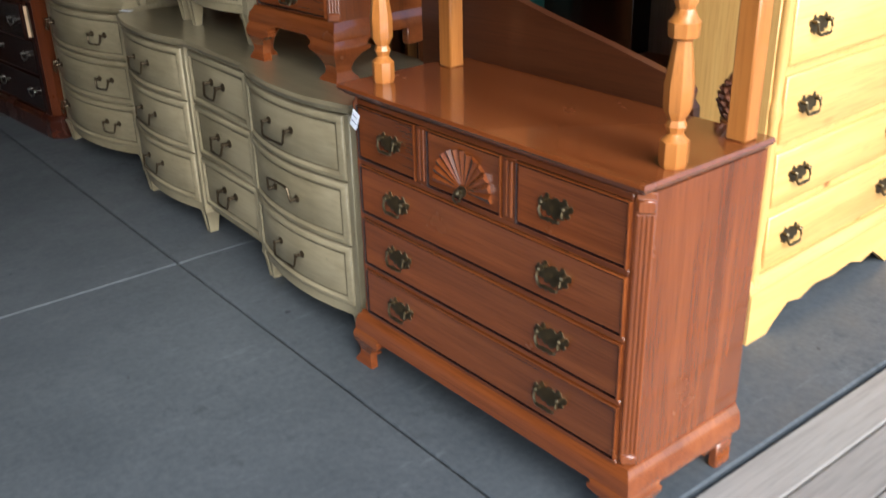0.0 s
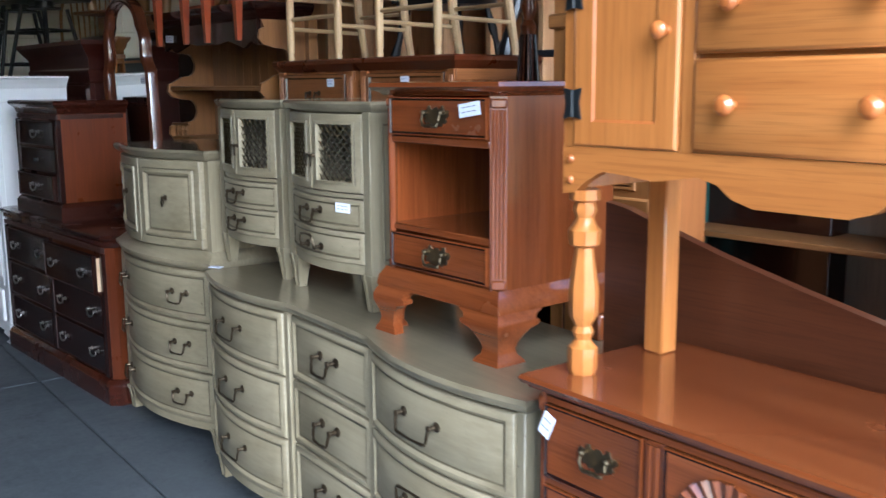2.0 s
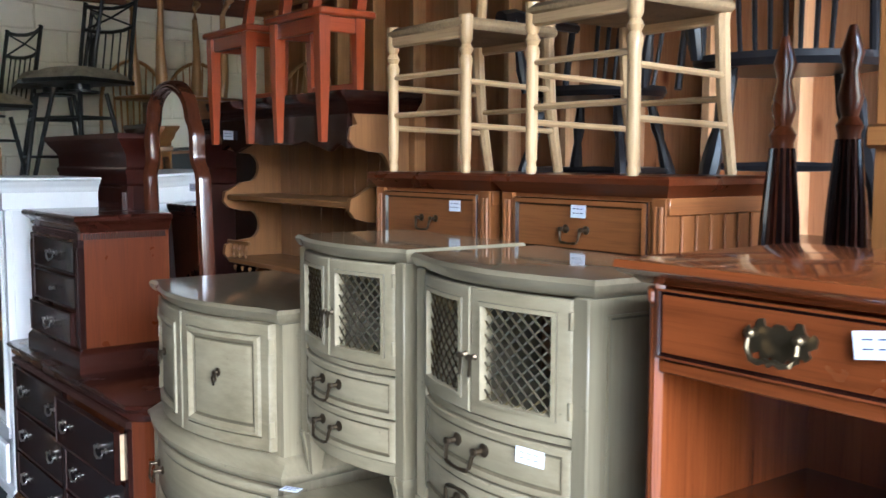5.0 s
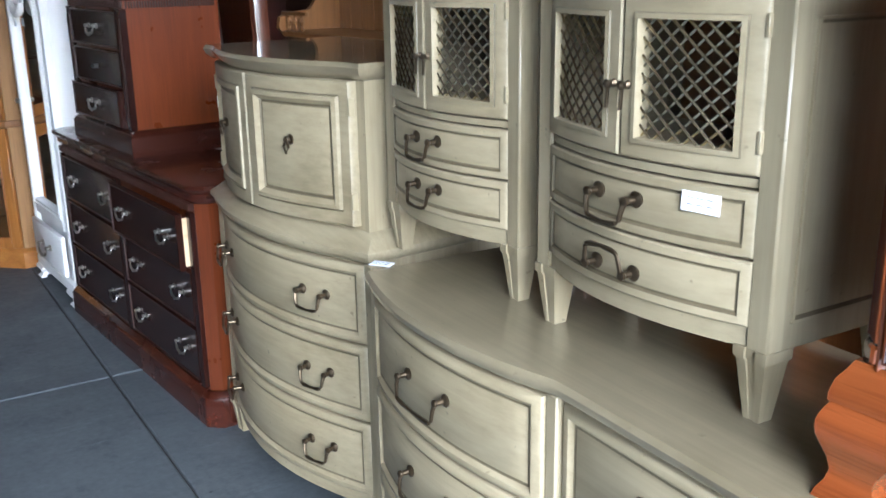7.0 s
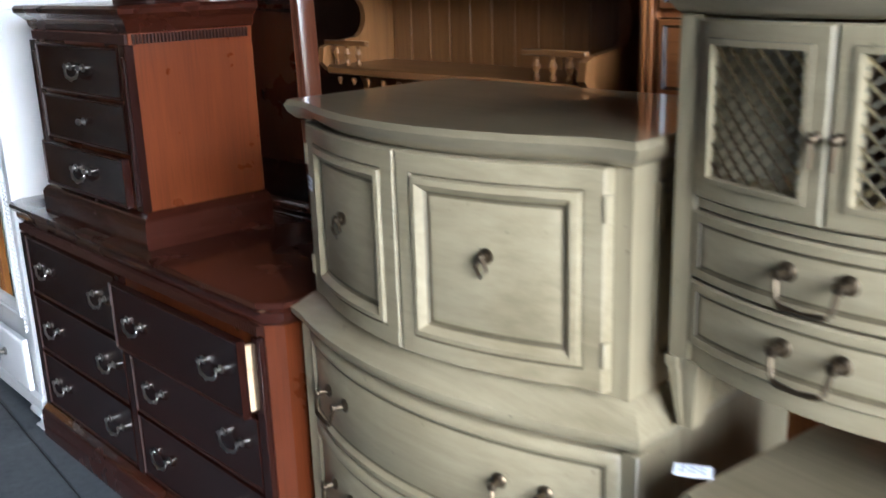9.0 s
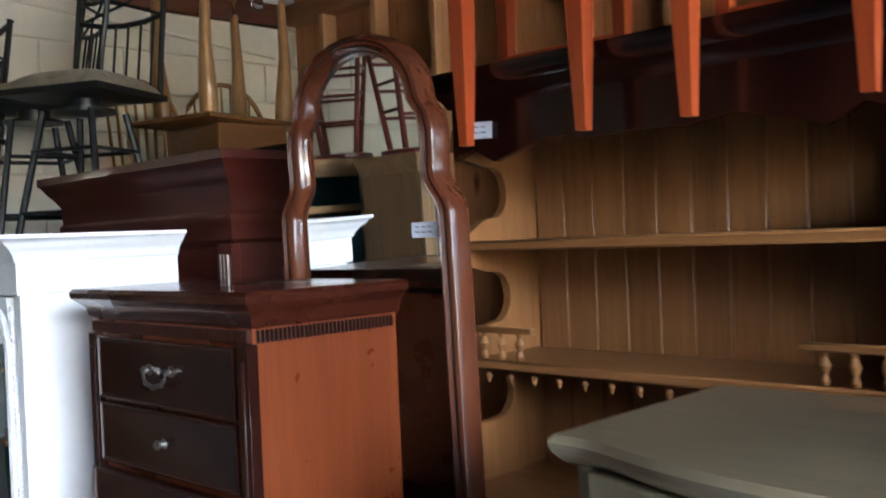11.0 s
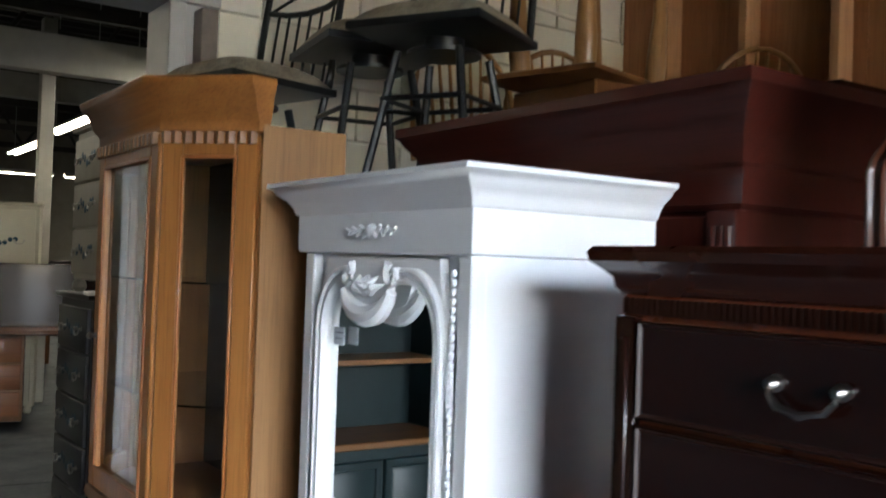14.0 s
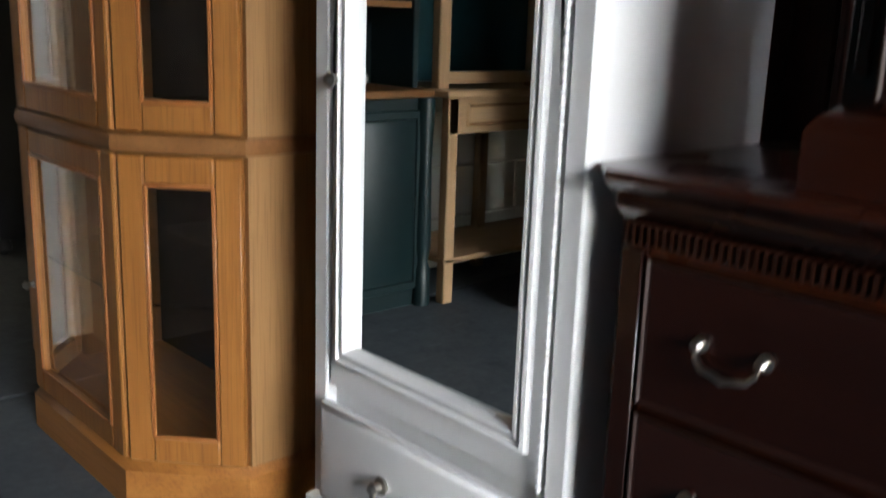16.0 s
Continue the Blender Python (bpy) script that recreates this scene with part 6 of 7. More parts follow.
st = bar_stool(pose(2.14, 7.38, 1.395, 0, 0, -62), "black metal bar stool with brown tweed seat and lattice back")
copy_thing(st, pose(2.1, 7.74, 1.395, 0, 0, -100))
lower = thing("cabinet", facing_row(1.42, 8.02, 0, 0), "low plain brown cupboard beside the block wall", "cabinet")
part("body", bx(bmesh.new(), -0.2, 0.2, 0.0, 0.6, 0, 1.27, 0.004), brown_oak("z"), lower)
copy_thing(st, pose(1.78, 7.99, 1.27, 0, 0, -75))


def windsor_chair(m, mat, label, group="", arms=False, black=False):
    t = thing("chair", m, label, "chair", group)
    sh = 0.43
    part("seat", loft(bmesh.new(), [[((0.21 + g) * math.cos(a) * (1.0 if math.sin(a) > 0 else 1.06), (0.2 + g) * math.sin(a), z) for a in [2 * math.pi * k / 20 for k in range(20)]] for g, z in ((-0.01, sh - 0.03), (0.0, sh - 0.015), (-0.004, sh), (-0.05, sh - 0.008))]), mat, t)
    for sx in (-1, 1):
        for sy in (-1, 1):
            p0, p1 = Vector((sx * 0.12, sy * 0.11, sh - 0.025)), Vector((sx * 0.2, sy * 0.2, 0.0))
            q = [p0.lerp(p1, k / 9) for k in range(10)]
            part("leg", tube(bmesh.new(), q, [0.012, 0.015, 0.02, 0.013, 0.019, 0.023, 0.016, 0.021, 0.016, 0.011], 8), mat, t)
        part("stretcher", tube(bmesh.new(), [(sx * 0.166, -0.16, 0.18), (sx * 0.166, 0, 0.18), (sx * 0.166, 0.16, 0.18)], [0.008, 0.014, 0.008], 6), mat, t)
    part("stretcher", tube(bmesh.new(), [(-0.166, 0, 0.18), (0, 0, 0.18), (0.166, 0, 0.18)], [0.008, 0.014, 0.008], 6), mat, t)
    arc = [(-0.2, 0.14, sh)] + [(-0.2 * math.cos(a), 0.15 + 0.14 * (0.25 + 0.75 * math.sin(a)), sh + 0.2 + 0.3 * math.sin(a)) for a in [math.pi * k / 14 for k in range(15)]] + [(0.2, 0.14, sh)]
    part("back_bow", tube(bmesh.new(), arc, 0.012, 8), mat, t)
    for k in range(7):
        x = -0.13 + k * 0.0433
        zt = sh + 0.2 + 0.3 * math.sqrt(max(0.0, 1 - (x / 0.2) ** 2))
        yt = 0.15 + 0.14 * (0.25 + 0.75 * math.sqrt(max(0.0, 1 - (x / 0.2) ** 2)))
        part("spindle", tube(bmesh.new(), [(x * 0.8, 0.16, sh - 0.01), (x * 0.9, (0.16 + yt) / 2, (sh + zt) / 2), (x, yt, zt)], [0.006, 0.008, 0.005], 6), mat, t)
    if arms:
        for s in (-1, 1):
            part("arm", tube(bmesh.new(), [(s * 0.19, 0.2, sh + 0.22), (s * 0.23, 0.05, sh + 0.225), (s * 0.24, -0.12, sh + 0.23), (s * 0.25, -0.17, sh + 0.215)], [0.016, 0.018, 0.022, 0.026], 8), mat, t)
            part("arm_post", tube(bmesh.new(), [(s * 0.2, -0.1, sh - 0.01), (s * 0.21, -0.11, sh + 0.06), (s * 0.22, -0.115, sh + 0.13), (s * 0.235, -0.12, sh + 0.22)], [0.013, 0.02, 0.012, 0.014], 8), mat, t)
    return t


# chairs on the dark wardrobe and behind it
back_store = thing("cabinet", facing_row(2.52, 6.6, 0, 0), "dark brown storage cabinet behind the wardrobe carrying chairs", "cabinet")
part("body", bx(bmesh.new(), -1.1, 0.25, 0.0, 0.45, 0.0, 1.74, 0.004), mahogany("z"), back_store)
part("cornice", rect_slab(bmesh.new(), -1.1, 0.25, 0, 0.45, [(0.0, 1.74), (0.012, 1.75), (0.02, 1.775), (0.02, 1.79)]), mahogany("x"), back_store)
oak_w = wood("oak_chair", (0.26, 0.13, 0.045), (0.36, 0.19, 0.07), (0.45, 0.26, 0.1), "z", 0.35, 0.2)
windsor_chair(pose(2.98, 7.78, 1.3, 0, 0, -30), oak_w, "golden oak Windsor chair standing high by the wall", "oak Windsor chairs")
windsor_chair(pose(3.42, 7.3, 1.3, 0, 0, -60), oak_w, "golden oak Windsor chair among stored furniture", "oak Windsor chairs")
windsor_chair(pose(2.62, 7.85, 1.3, 0, 0, -20), oak_w, "golden oak bow-back chair low behind dark furniture", "oak Windsor chairs")


def upturned_table(m, label):
    t = thing("table", m, label, "table")
    part("tabletop", rect_slab(bmesh.new(), -0.3, 0.3, -0.2, 0.2, [(0.0, 0.0), (0.012, 0.006), (0.012, 0.02), (0.0, 0.026)], 1.0), brown_oak("x"), t)
    for sx in (-1, 1):
        for sy in (-1, 1):
            pts = [(sx * 0.22, sy * 0.12, 0.026), (sx * 0.225, sy * 0.125, 0.12), (sx * 0.235, sy * 0.13, 0.3), (sx * 0.225, sy * 0.13, 0.52), (sx * 0.245, sy * 0.15, 0.6), (sx * 0.27, sy * 0.16, 0.63)]
            part("leg", tube(bmesh.new(), pts, [0.034, 0.036, 0.024, 0.017, 0.019, 0.026], 10), oak_w, t, "curved leg pointing up")
    return t


shelf_stack = thing("cabinet", facing_row(2.42, 7.62, 0, 0), "dark stored cupboard by the block wall under chairs", "cabinet")
part("body", bx(bmesh.new(), -0.35, 0.5, 0.0, 1.25, 0.0, 1.3, 0.004), mahogany("z"), shelf_stack)
crate = thing("crate", pose(2.74, 7.4, 1.3), "plain dark wooden crate under an upturned table", "crate")
part("sides", bx(bmesh.new(), -0.16, 0.16, -0.2, 0.2, 0.0, 0.63, 0.006), brown_oak("x"), crate)
upturned_table(pose(2.74, 7.4, 1.93, 0, 0, 15), "small oak table lying upside down with curved legs up")


def blond_chair(m):
    t = thing("chair", m, "blond wooden ladder-back chair standing on the cabinets", "chair", "blond chairs on the cabinets")
    b, bxm = beech("z"), beech("x")
    sh = 0.44
    for s in (-1, 1):
        bm = bmesh.new()
        lathe(bm, [(0.013, 0.0), (0.016, 0.015), (0.012, 0.03), (0.016, 0.04), (0.017, 0.1), (0.017, 0.3), (0.021, 0.33), (0.015, 0.345), (0.022, 0.36), (0.014, 0.375), (0.02, 0.39), (0.021, 0.46)], s * 0.185, 0.0, 10)
        part("front_leg", bm, b, t)
        q = [(s * 0.17, 0.4, 0.0), (s * 0.17, 0.36, 0.2), (s * 0.17, 0.345, 0.4), (s * 0.17, 0.37, 0.65), (s * 0.17, 0.42, 0.95)]
        part("back_leg", tube(bmesh.new(), q, [0.016, 0.02, 0.021, 0.018, 0.014], 8), b, t)
        for z in (0.14, 0.27):
            part("side_stretcher", tube(bmesh.new(), [(s * 0.183, 0.0, z), (s * 0.175, 0.36, z - 0.01)], 0.009, 6), beech("y"), t)
    for z in (0.18, 0.3):
        part("front_stretcher", tube(bmesh.new(), [(-0.185, 0, z), (0.185, 0, z)], 0.009, 6), bxm, t)
    part("back_stretcher", tube(bmesh.new(), [(-0.17, 0.36, 0.2), (0.17, 0.36, 0.2)], 0.009, 6), bxm, t)
    for (a, c) in (((-0.185, 0), (0.185, 0)), ((-0.17, 0.36), (0.17, 0.36))):
        boxp("seat_rail", t, bxm, a[0], c[0], a[1] - 0.014, a[1] + 0.014, sh - 0.045, sh + 0.005, 0.006)
    boxp("woven_seat", t, plain("rush_seat", (0.3, 0.2, 0.1), 0.9, 0, 0.4, 120, 0.6), -0.2, 0.2, -0.02, 0.37, sh - 0.02, sh + 0.015, 0.012, "woven rush seat")
    for z in (0.62, 0.75, 0.88):
        y = 0.37 + (z - 0.65) * 0.17
        boxp("back_slat", t, bxm, -0.165, 0.165, y - 0.007, y + 0.007, z - 0.03, z + 0.03, 0.005)
    return t


bc = blond_chair(facing_row(2.2, 4.215, 1.545, 0))
copy_thing(bc, facing_row(2.2, 3.57, 1.545, -2))


def red_seat_chair(m):
    t = thing("chair", m, "orange-red stained wooden chair hung over the hutch cornice", "chair", "red chairs on the hutch")
    r = red_chair("z")
    for s in (-1, 1):
        bm = bmesh.new()
        rect = [(0.011, 0.0), (0.018, 0.2), (0.021, 0.42)]
        loft(bm, [[(s * 0.15 + u * g, v * g, z) for u, v in ((-1, -1), (1, -1), (1, 1), (-1, 1))] for g, z in rect])
        part("front_leg", bm, r, t)
        bm = bmesh.new()
        loft(bm, [[(s * 0.15 + u * g, 0.14 + y + v * g, z) for u, v in ((-1, -1), (1, -1), (1, 1), (-1, 1))] for g, y, z in ((0.013, 0.0, 0.172), (0.018, 0.0, 0.42), (0.014, 0.06, 0.8))])
        part("back_post", bm, r, t)
        boxp("side_rail", t, red_chair("y"), s * 0.15 - 0.01, s * 0.15 + 0.01, 0.0, 0.14, 0.36, 0.41)
    boxp("front_rail", t, red_chair("x"), -0.15, 0.15, -0.01, 0.012, 0.36, 0.41)
    boxp("lower_rail", t, red_chair("x"), -0.15, 0.15, 0.13, 0.15, 0.171, 0.2)
    boxp("seat", t, red_chair("x"), -0.19, 0.19, -0.03, 0.19, 0.41, 0.435, 0.006)
    return t


rc = red_seat_chair(facing_row(2.035, 5.24, 1.64, 0))
copy_thing(rc, facing_row(2.035, 4.72, 1.64, 0))

# black rocker and bed posts behind the cabinets
low_stack = thing("cabinet", facing_row(2.68, 3.3, 0, 0), "dark wooden sideboard stored behind the cabinets", "cabinet")
part("body", bx(bmesh.new(), -1.2, 1.2, 0.0, 0.6, 0.0, 1.3, 0.004), mahogany("z"), low_stack)
part("top", rect_slab(bmesh.new(), -1.2, 1.2, 0, 0.6, [(0.0, 1.3), (0.012, 1.31), (0.02, 1.33), (0.015, 1.34)]), mahogany("x"), low_stack)
windsor_chair(pose(2.9, 3.42, 1.34, 0, 0, -55) @ Matrix.Scale(1.25, 4), black_wood(), "black painted Windsor armchair with gold lines behind the cabinets", arms=True)
windsor_chair(pose(2.95, 4.2, 1.34, 0, 0, -75) @ Matrix.Scale(1.15, 4), black_wood(), "black painted Windsor chair in the stacked furniture", arms=True)


def bed_post(m):
    t = thing("bed_post", m, "dark red reeded bed post leaning among furniture", "bed post", "reeded bed posts")
    part("shaft", lathe(bmesh.new(), [(0.03, 0.0), (0.03, 1.1), (0.02, 1.12), (0.03, 1.16), (0.042, 1.3), (0.036, 1.45), (0.024, 1.62), (0.03, 1.64), (0.018, 1.66), (0.028, 1.7), (0.016, 1.76), (0.026, 1.8), (0.008, 1.86)], 0, 0, 14), mahogany_lit("z"), t)
    reed = mesh_of("reed", tube(bmesh.new(), [(g, 0, z) for g, z in ((0.03, 1.17), (0.042, 1.3), (0.036, 1.45), (0.024, 1.61))], [0.005, 0.009, 0.008, 0.005], 5), mahogany("z"), True)
    for k in range(12):
        shared("reed", reed, t, pose(0, 0, 0, 0, 0, 30 * k))
    return t


bp = bed_post(pose(2.35, 3.08, 0, 0, 0, 0))
copy_thing(bp, pose(2.42, 2.96, 0.02, 0, 0, 20))

# ---- back wall furniture that the mirrors show ----
teal = plain("teal_paint", (0.017, 0.105, 0.14), 0.45, 0, 0.18, 14)


def facing_out(x, y, z, turn=0.0):
    return pose(x, y, z, 0, 0, turn)


def light_hutch(m):
    t = thing("hutch", m, "light wood hutch on legs with dark panels and open lower shelf", "hutch")
    w, d = 0.95, 0.36
    x = w / 2
    lo = wood("light_oak", (0.3, 0.17, 0.08), (0.4, 0.24, 0.12), (0.48, 0.31, 0.17), "z", 0.5)
    lx = wood("light_oak", (0.3, 0.17, 0.08), (0.4, 0.24, 0.12), (0.48, 0.31, 0.17), "x", 0.5)
    for s in (-1, 0, 1):
        for y in (0.02, d - 0.03):
            boxp("leg", t, lo, s * (x - 0.025) - 0.022, s * (x - 0.025) + 0.022, y - 0.02, y + 0.02, 0, 0.7, 0.004)
        boxp("upright", t, lo, s * (x - 0.03) - 0.025, s * (x - 0.03) + 0.025, 0.06, 0.1, 0.72, 1.72, 0.004)
    boxp("lower_shelf", t, lx, -x, x, 0, d, 0.14, 0.16, 0.004)
    boxp("counter", t, lx, -x - 0.02, x + 0.02, -0.02, d, 0.7, 0.725, 0.006)
    boxp("apron", t, lx, -x, x, 0.0, 0.02, 0.58, 0.7, 0.003)
    for s in (-1, 1):
        part("drawer", panel(bmesh.new(), s * 0.235 - 0.16, s * 0.235 + 0.16, 0.605, 0.68, [(0.0, 0.006, 0), (0.004, 0.01, 0), (0.012, 0.004, 1), (0.016, 0.004, 0)]), [lx, brown_oak("x")], t)
    for z in (0.74, 1.1, 1.5, 1.69):
        boxp("cross_rail", t, lx, -x + 0.03, x - 0.03, 0.062, 0.098, z, z + 0.04, 0.003)
    boxp("back_panel", t, plain("dark_teal_panel", (0.02, 0.06, 0.065), 0.3), -x + 0.02, x - 0.02, d - 0.03, d - 0.01, 0.73, 1.72, 0)
    part("cornice", rect_slab(bmesh.new(), -x, x, 0.05, d, [(0.0, 1.71), (0.02, 1.73), (0.04, 1.76), (0.04, 1.78)]), lx, t)
    return t


light_hutch(facing_out(-0.19, 7.87, 0))


def glazed_cabinet(m):
    t = thing("cabinet", m, "narrow pale oak cabinet with dark glazed doors and moulded cornice", "cabinet")
    lo = wood("light_oak", (0.3, 0.17, 0.08), (0.4, 0.24, 0.12), (0.48, 0.31, 0.17), "z", 0.5)
    lx = wood("light_oak", (0.3, 0.17, 0.08), (0.4, 0.24, 0.12), (0.48, 0.31, 0.17), "x", 0.5)
    x, d, h = 0.21, 0.42, 1.76
    part("body", bx(bmesh.new(), -x, x, 0.03, d, 0.08, h - 0.06, 0.003), lo, t)
    part("plinth", rect_slab(bmesh.new(), -x, x, 0.02, d, [(0.012, 0.0), (0.012, 0.08), (0.0, 0.09)]), lx, t)
    part("cornice", rect_slab(bmesh.new(), -x, x, 0.02, d, [(0.0, h - 0.09), (0.014, h - 0.07), (0.03, h - 0.04), (0.046, h - 0.015), (0.046, h)]), lx, t)
    for s in (-1, 1):
        boxp("stile", t, lo, s * (x - 0.03) - 0.03, s * (x - 0.03) + 0.03, 0.004, 0.03, 0.09, h - 0.09, 0.004)
        door = part("door", panel(bmesh.new(), min(s * 0.004, s * (x - 0.064)), max(s * 0.004, s * (x - 0.064)), 0.62, h - 0.1, [(0.0, 0.0, 0), (0.004, 0.006, 0), (0.026, 0.006, 0), (0.03, -0.004, 1), (0.034, -0.004, 1)], lambda q: 0.016), [lo, plain("dark_door_glass", (0.02, 0.022, 0.022), 0.08, 0, 0.1, 10, 0)], t)
        part("lower_door", panel(bmesh.new(), min(s * 0.004, s * (x - 0.064)), max(s * 0.004, s * (x - 0.064)), 0.11, 0.6, RAISED, lambda q: 0.016), [lo, brown_oak("z")], t)
        part("knob", lathe_y(bmesh.new(), [(0.009, 0), (0.006, -0.01), (0.011, -0.02), (0.004, -0.026)], s * 0.03, 1.05, 10, 0.01), nickel(), door)
    return t


glazed_cabinet(facing_out(-0.12, 7.25, 0))


def painted_chest(m, w, d, h, rows, label, mat):
    t = thing("chest_of_drawers", m, label, "chest of drawers")
    x = w / 2
    part("body", bx(bmesh.new(), -x, x, 0.01, d, 0.06, h - 0.02, 0.003), mat, t)
    part("top", rect_slab(bmesh.new(), -x, x, 0, d, [(0.0, h - 0.025), (0.015, h - 0.02), (0.018, h)]), mat, t)
    for s in (-1, 1):
        for y in (0.03, d - 0.03):
            part("bun_foot", lathe(bmesh.new(), [(0.02, 0), (0.034, 0.02), (0.03, 0.045), (0.02, 0.062)], s * (x - 0.04), y, 10), mat, t)
    motif = plain("dark_blue_motif", (0.01, 0.05, 0.09), 0.5)
    for i in range(rows):
        z0 = 0.09 + (h - 0.14) * i / rows
        z1 = z0 + (h - 0.14) / rows - 0.012
        dr = part("drawer", panel(bmesh.new(), -x + 0.03, x - 0.03, z0, z1, LIPPED), mat, t)
        for s in (-1, 1):
            handle("post", dr, s * x * 0.5, -0.011, (z0 + z1) / 2, 0, 0.8)
        bm = bmesh.new()
        for k in range(7):
            lathe_y(bm, [(0.02, 0), (0.016, -0.0015)], -0.12 + 0.04 * k, (z0 + z1) / 2 + 0.02 * math.sin(k * 1.4), 8, -0.011)
        part("painted_motif", bm, motif, dr)
    return t


painted_chest(facing_out(-0.83, 7.28, 0), 0.95, 0.42, 1.72, 6, "tall teal painted chest with dark floral motifs on drawers", teal)


tc = thing("chair", pose(-1.09, 7.44, 1.73, 180, 0, 3), "teal painted chair upside down with a flowered splat", "chair")
for s in (-1, 1):
    part("front_leg", tube(bmesh.new(), [(s * 0.19, -0.16, 0.0), (s * 0.19, -0.18, -0.2), (s * 0.19, -0.19, -0.44)], [0.02, 0.018, 0.014], 8), teal, tc)
    part("back_post", tube(bmesh.new(), [(s * 0.18, 0.2, -0.44), (s * 0.18, 0.18, -0.15), (s * 0.18, 0.18, 0.1), (s * 0.19, 0.21, 0.28), (s * 0.19, 0.225, 0.5)], 0.019, 8), teal, tc)
    part("side_rail", tube(bmesh.new(), [(s * 0.19, -0.18, -0.25), (s * 0.18, 0.19, -0.25)], 0.011, 6), teal, tc)
part("seat", rect_slab(bmesh.new(), -0.21, 0.21, -0.2, 0.2, [(0.0, -0.05), (0.01, -0.04), (0.01, 0.0), (0.0, 0.01)], 1.0), teal, tc)
part("front_stretcher", tube(bmesh.new(), [(-0.19, -0.18, -0.3), (0.19, -0.18, -0.3)], 0.012, 6), teal, tc)
part("top_rail", tube(bmesh.new(), [(-0.2, 0.225, 0.48), (0, 0.24, 0.51), (0.2, 0.225, 0.48)], 0.028, 8), teal, tc)
vase = [(-0.06, 0.02), (-0.05, 0.1), (-0.1, 0.2), (-0.12, 0.28), (-0.075, 0.36), (-0.1, 0.48), (0.1, 0.48), (0.075, 0.36), (0.12, 0.28), (0.1, 0.2), (0.05, 0.1), (0.06, 0.02)]
part("splat", extrude(bmesh.new(), vase, "xz", 0.205, 0.22), teal, tc, "teal splat with painted flowers")
flower = bmesh.new()
for k in range(6):
    lathe_y(flower, [(0.016, 0), (0.012, -0.0015)], 0.02 * math.cos(k * 1.05), 0.26 + 0.03 * math.sin(k * 1.05), 8, 0.205)
part("painted_flowers", flower, plain("red_petal", (0.4, 0.06, 0.05), 0.5), tc)

def ladder_stool(m):
    t = thing("stool", m, "dark red wooden stool upside down on pale oak furniture", "stool", "upturned red stools")
    r = wood("dark_red_stool", (0.1, 0.015, 0.01), (0.15, 0.024, 0.016), (0.2, 0.036, 0.022), "z", 0.35, 0.2)
    part("seat", lathe(bmesh.new(), [(0.13, 0.0), (0.17, 0.008), (0.17, 0.026), (0.15, 0.032)], 0, 0, 24), r, t)
    for sx in (-1, 1):
        for sy in (-1, 1):
            part("leg", tube(bmesh.new(), [(sx * 0.09, sy * 0.09, 0.032), (sx * 0.16, sy * 0.16, 0.64)], [0.016, 0.013], 8), r, t)
    for k in range(4):
        for z in (0.2, 0.34, 0.48):
            g = 0.09 + 0.07 * (z - 0.032) / 0.61
            a, b = [(-g, -g), (g, -g), (g, g), (-g, g)][k], [(g, -g), (g, g), (-g, g), (-g, -g)][k]
            zz = z + 0.03 * (k % 2)
            part("rung", tube(bmesh.new(), [(*a, zz), (*b, zz)], 0.009, 6), r, t)
    return t


ls = ladder_stool(pose(-0.1, 7.46, 1.76, 0, 0, 20))
copy_thing(ls, pose(-0.12, 8.03, 1.78, 0, 0, 50))

gh = thing("hutch", facing_out(0.63, 7.93, 0), "dark green painted hutch with wooden counter and open shelves", "hutch")
dg = plain("deep_green_paint", (0.003, 0.013, 0.014), 0.4, 0, 0.25, 20)
part("base", bx(bmesh.new(), -0.3, 0.3, 0.0, 0.3, 0.0, 0.7, 0.004), dg, gh)
boxp("counter", gh, brown_oak("x"), -0.32, 0.32, -0.02, 0.3, 0.7, 0.725, 0.005)
for s in (-1, 1):
    boxp("side", gh, dg, s * 0.3 - 0.012, s * 0.3 + 0.012, 0.06, 0.3, 0.725, 1.6, 0.003)
    part("corner_post", lathe(bmesh.new(), [(0.03, 0.0), (0.03, 0.12), (0.02, 0.15), (0.03, 0.2), (0.024, 0.5), (0.03, 0.64), (0.03, 0.7)], s * 0.29, -0.01, 10), dg, gh)
    part("door", panel(bmesh.new(), min(s * 0.005, s * 0.28), max(s * 0.005, s * 0.28), 0.06, 0.66, RAISED), [dg, dg], gh)
boxp("back", gh, dg, -0.29, 0.29, 0.285, 0.299, 0.725, 1.6, 0)
for z in (1.0, 1.28, 1.58):
    boxp("shelf", gh, brown_oak("x"), -0.288, 0.288, 0.07, 0.284, z - 0.02, z, 0.002)

# ---- doorway, fittings on the walls ----
door_metal = plain("grey_door_frame", (0.42, 0.41, 0.4), 0.5, 0.3, 0.12, 12)
fr = tagged(new("trim"), "scuffed grey metal frame round the wide doorway", "door frame", kind="structure")
boxp("jamb", fr, door_metal, 1.6, 1.66, BACKY - 0.03, BACKY + 0.2, 0, 2.2, 0.004)
boxp("jamb_stop", fr, door_metal, 1.66, 1.78, BACKY - 0.012, BACKY + 0.2, 0, 2.24, 0.004)
boxp("jamb", fr, door_metal, 1.0, 1.06, BACKY - 0.03, BACKY + 0.2, 0, 2.2, 0.004)
boxp("head", fr, door_metal, 1.0, 1.78, BACKY - 0.032, BACKY + 0.2, 2.2, 2.25, 0.004)
boxp("closer_arm", fr, plain("brown_closer", (0.16, 0.13, 0.11), 0.5), 1.69, 1.75, BACKY - 0.09, BACKY - 0.012, 1.86, 2.18, 0.004)
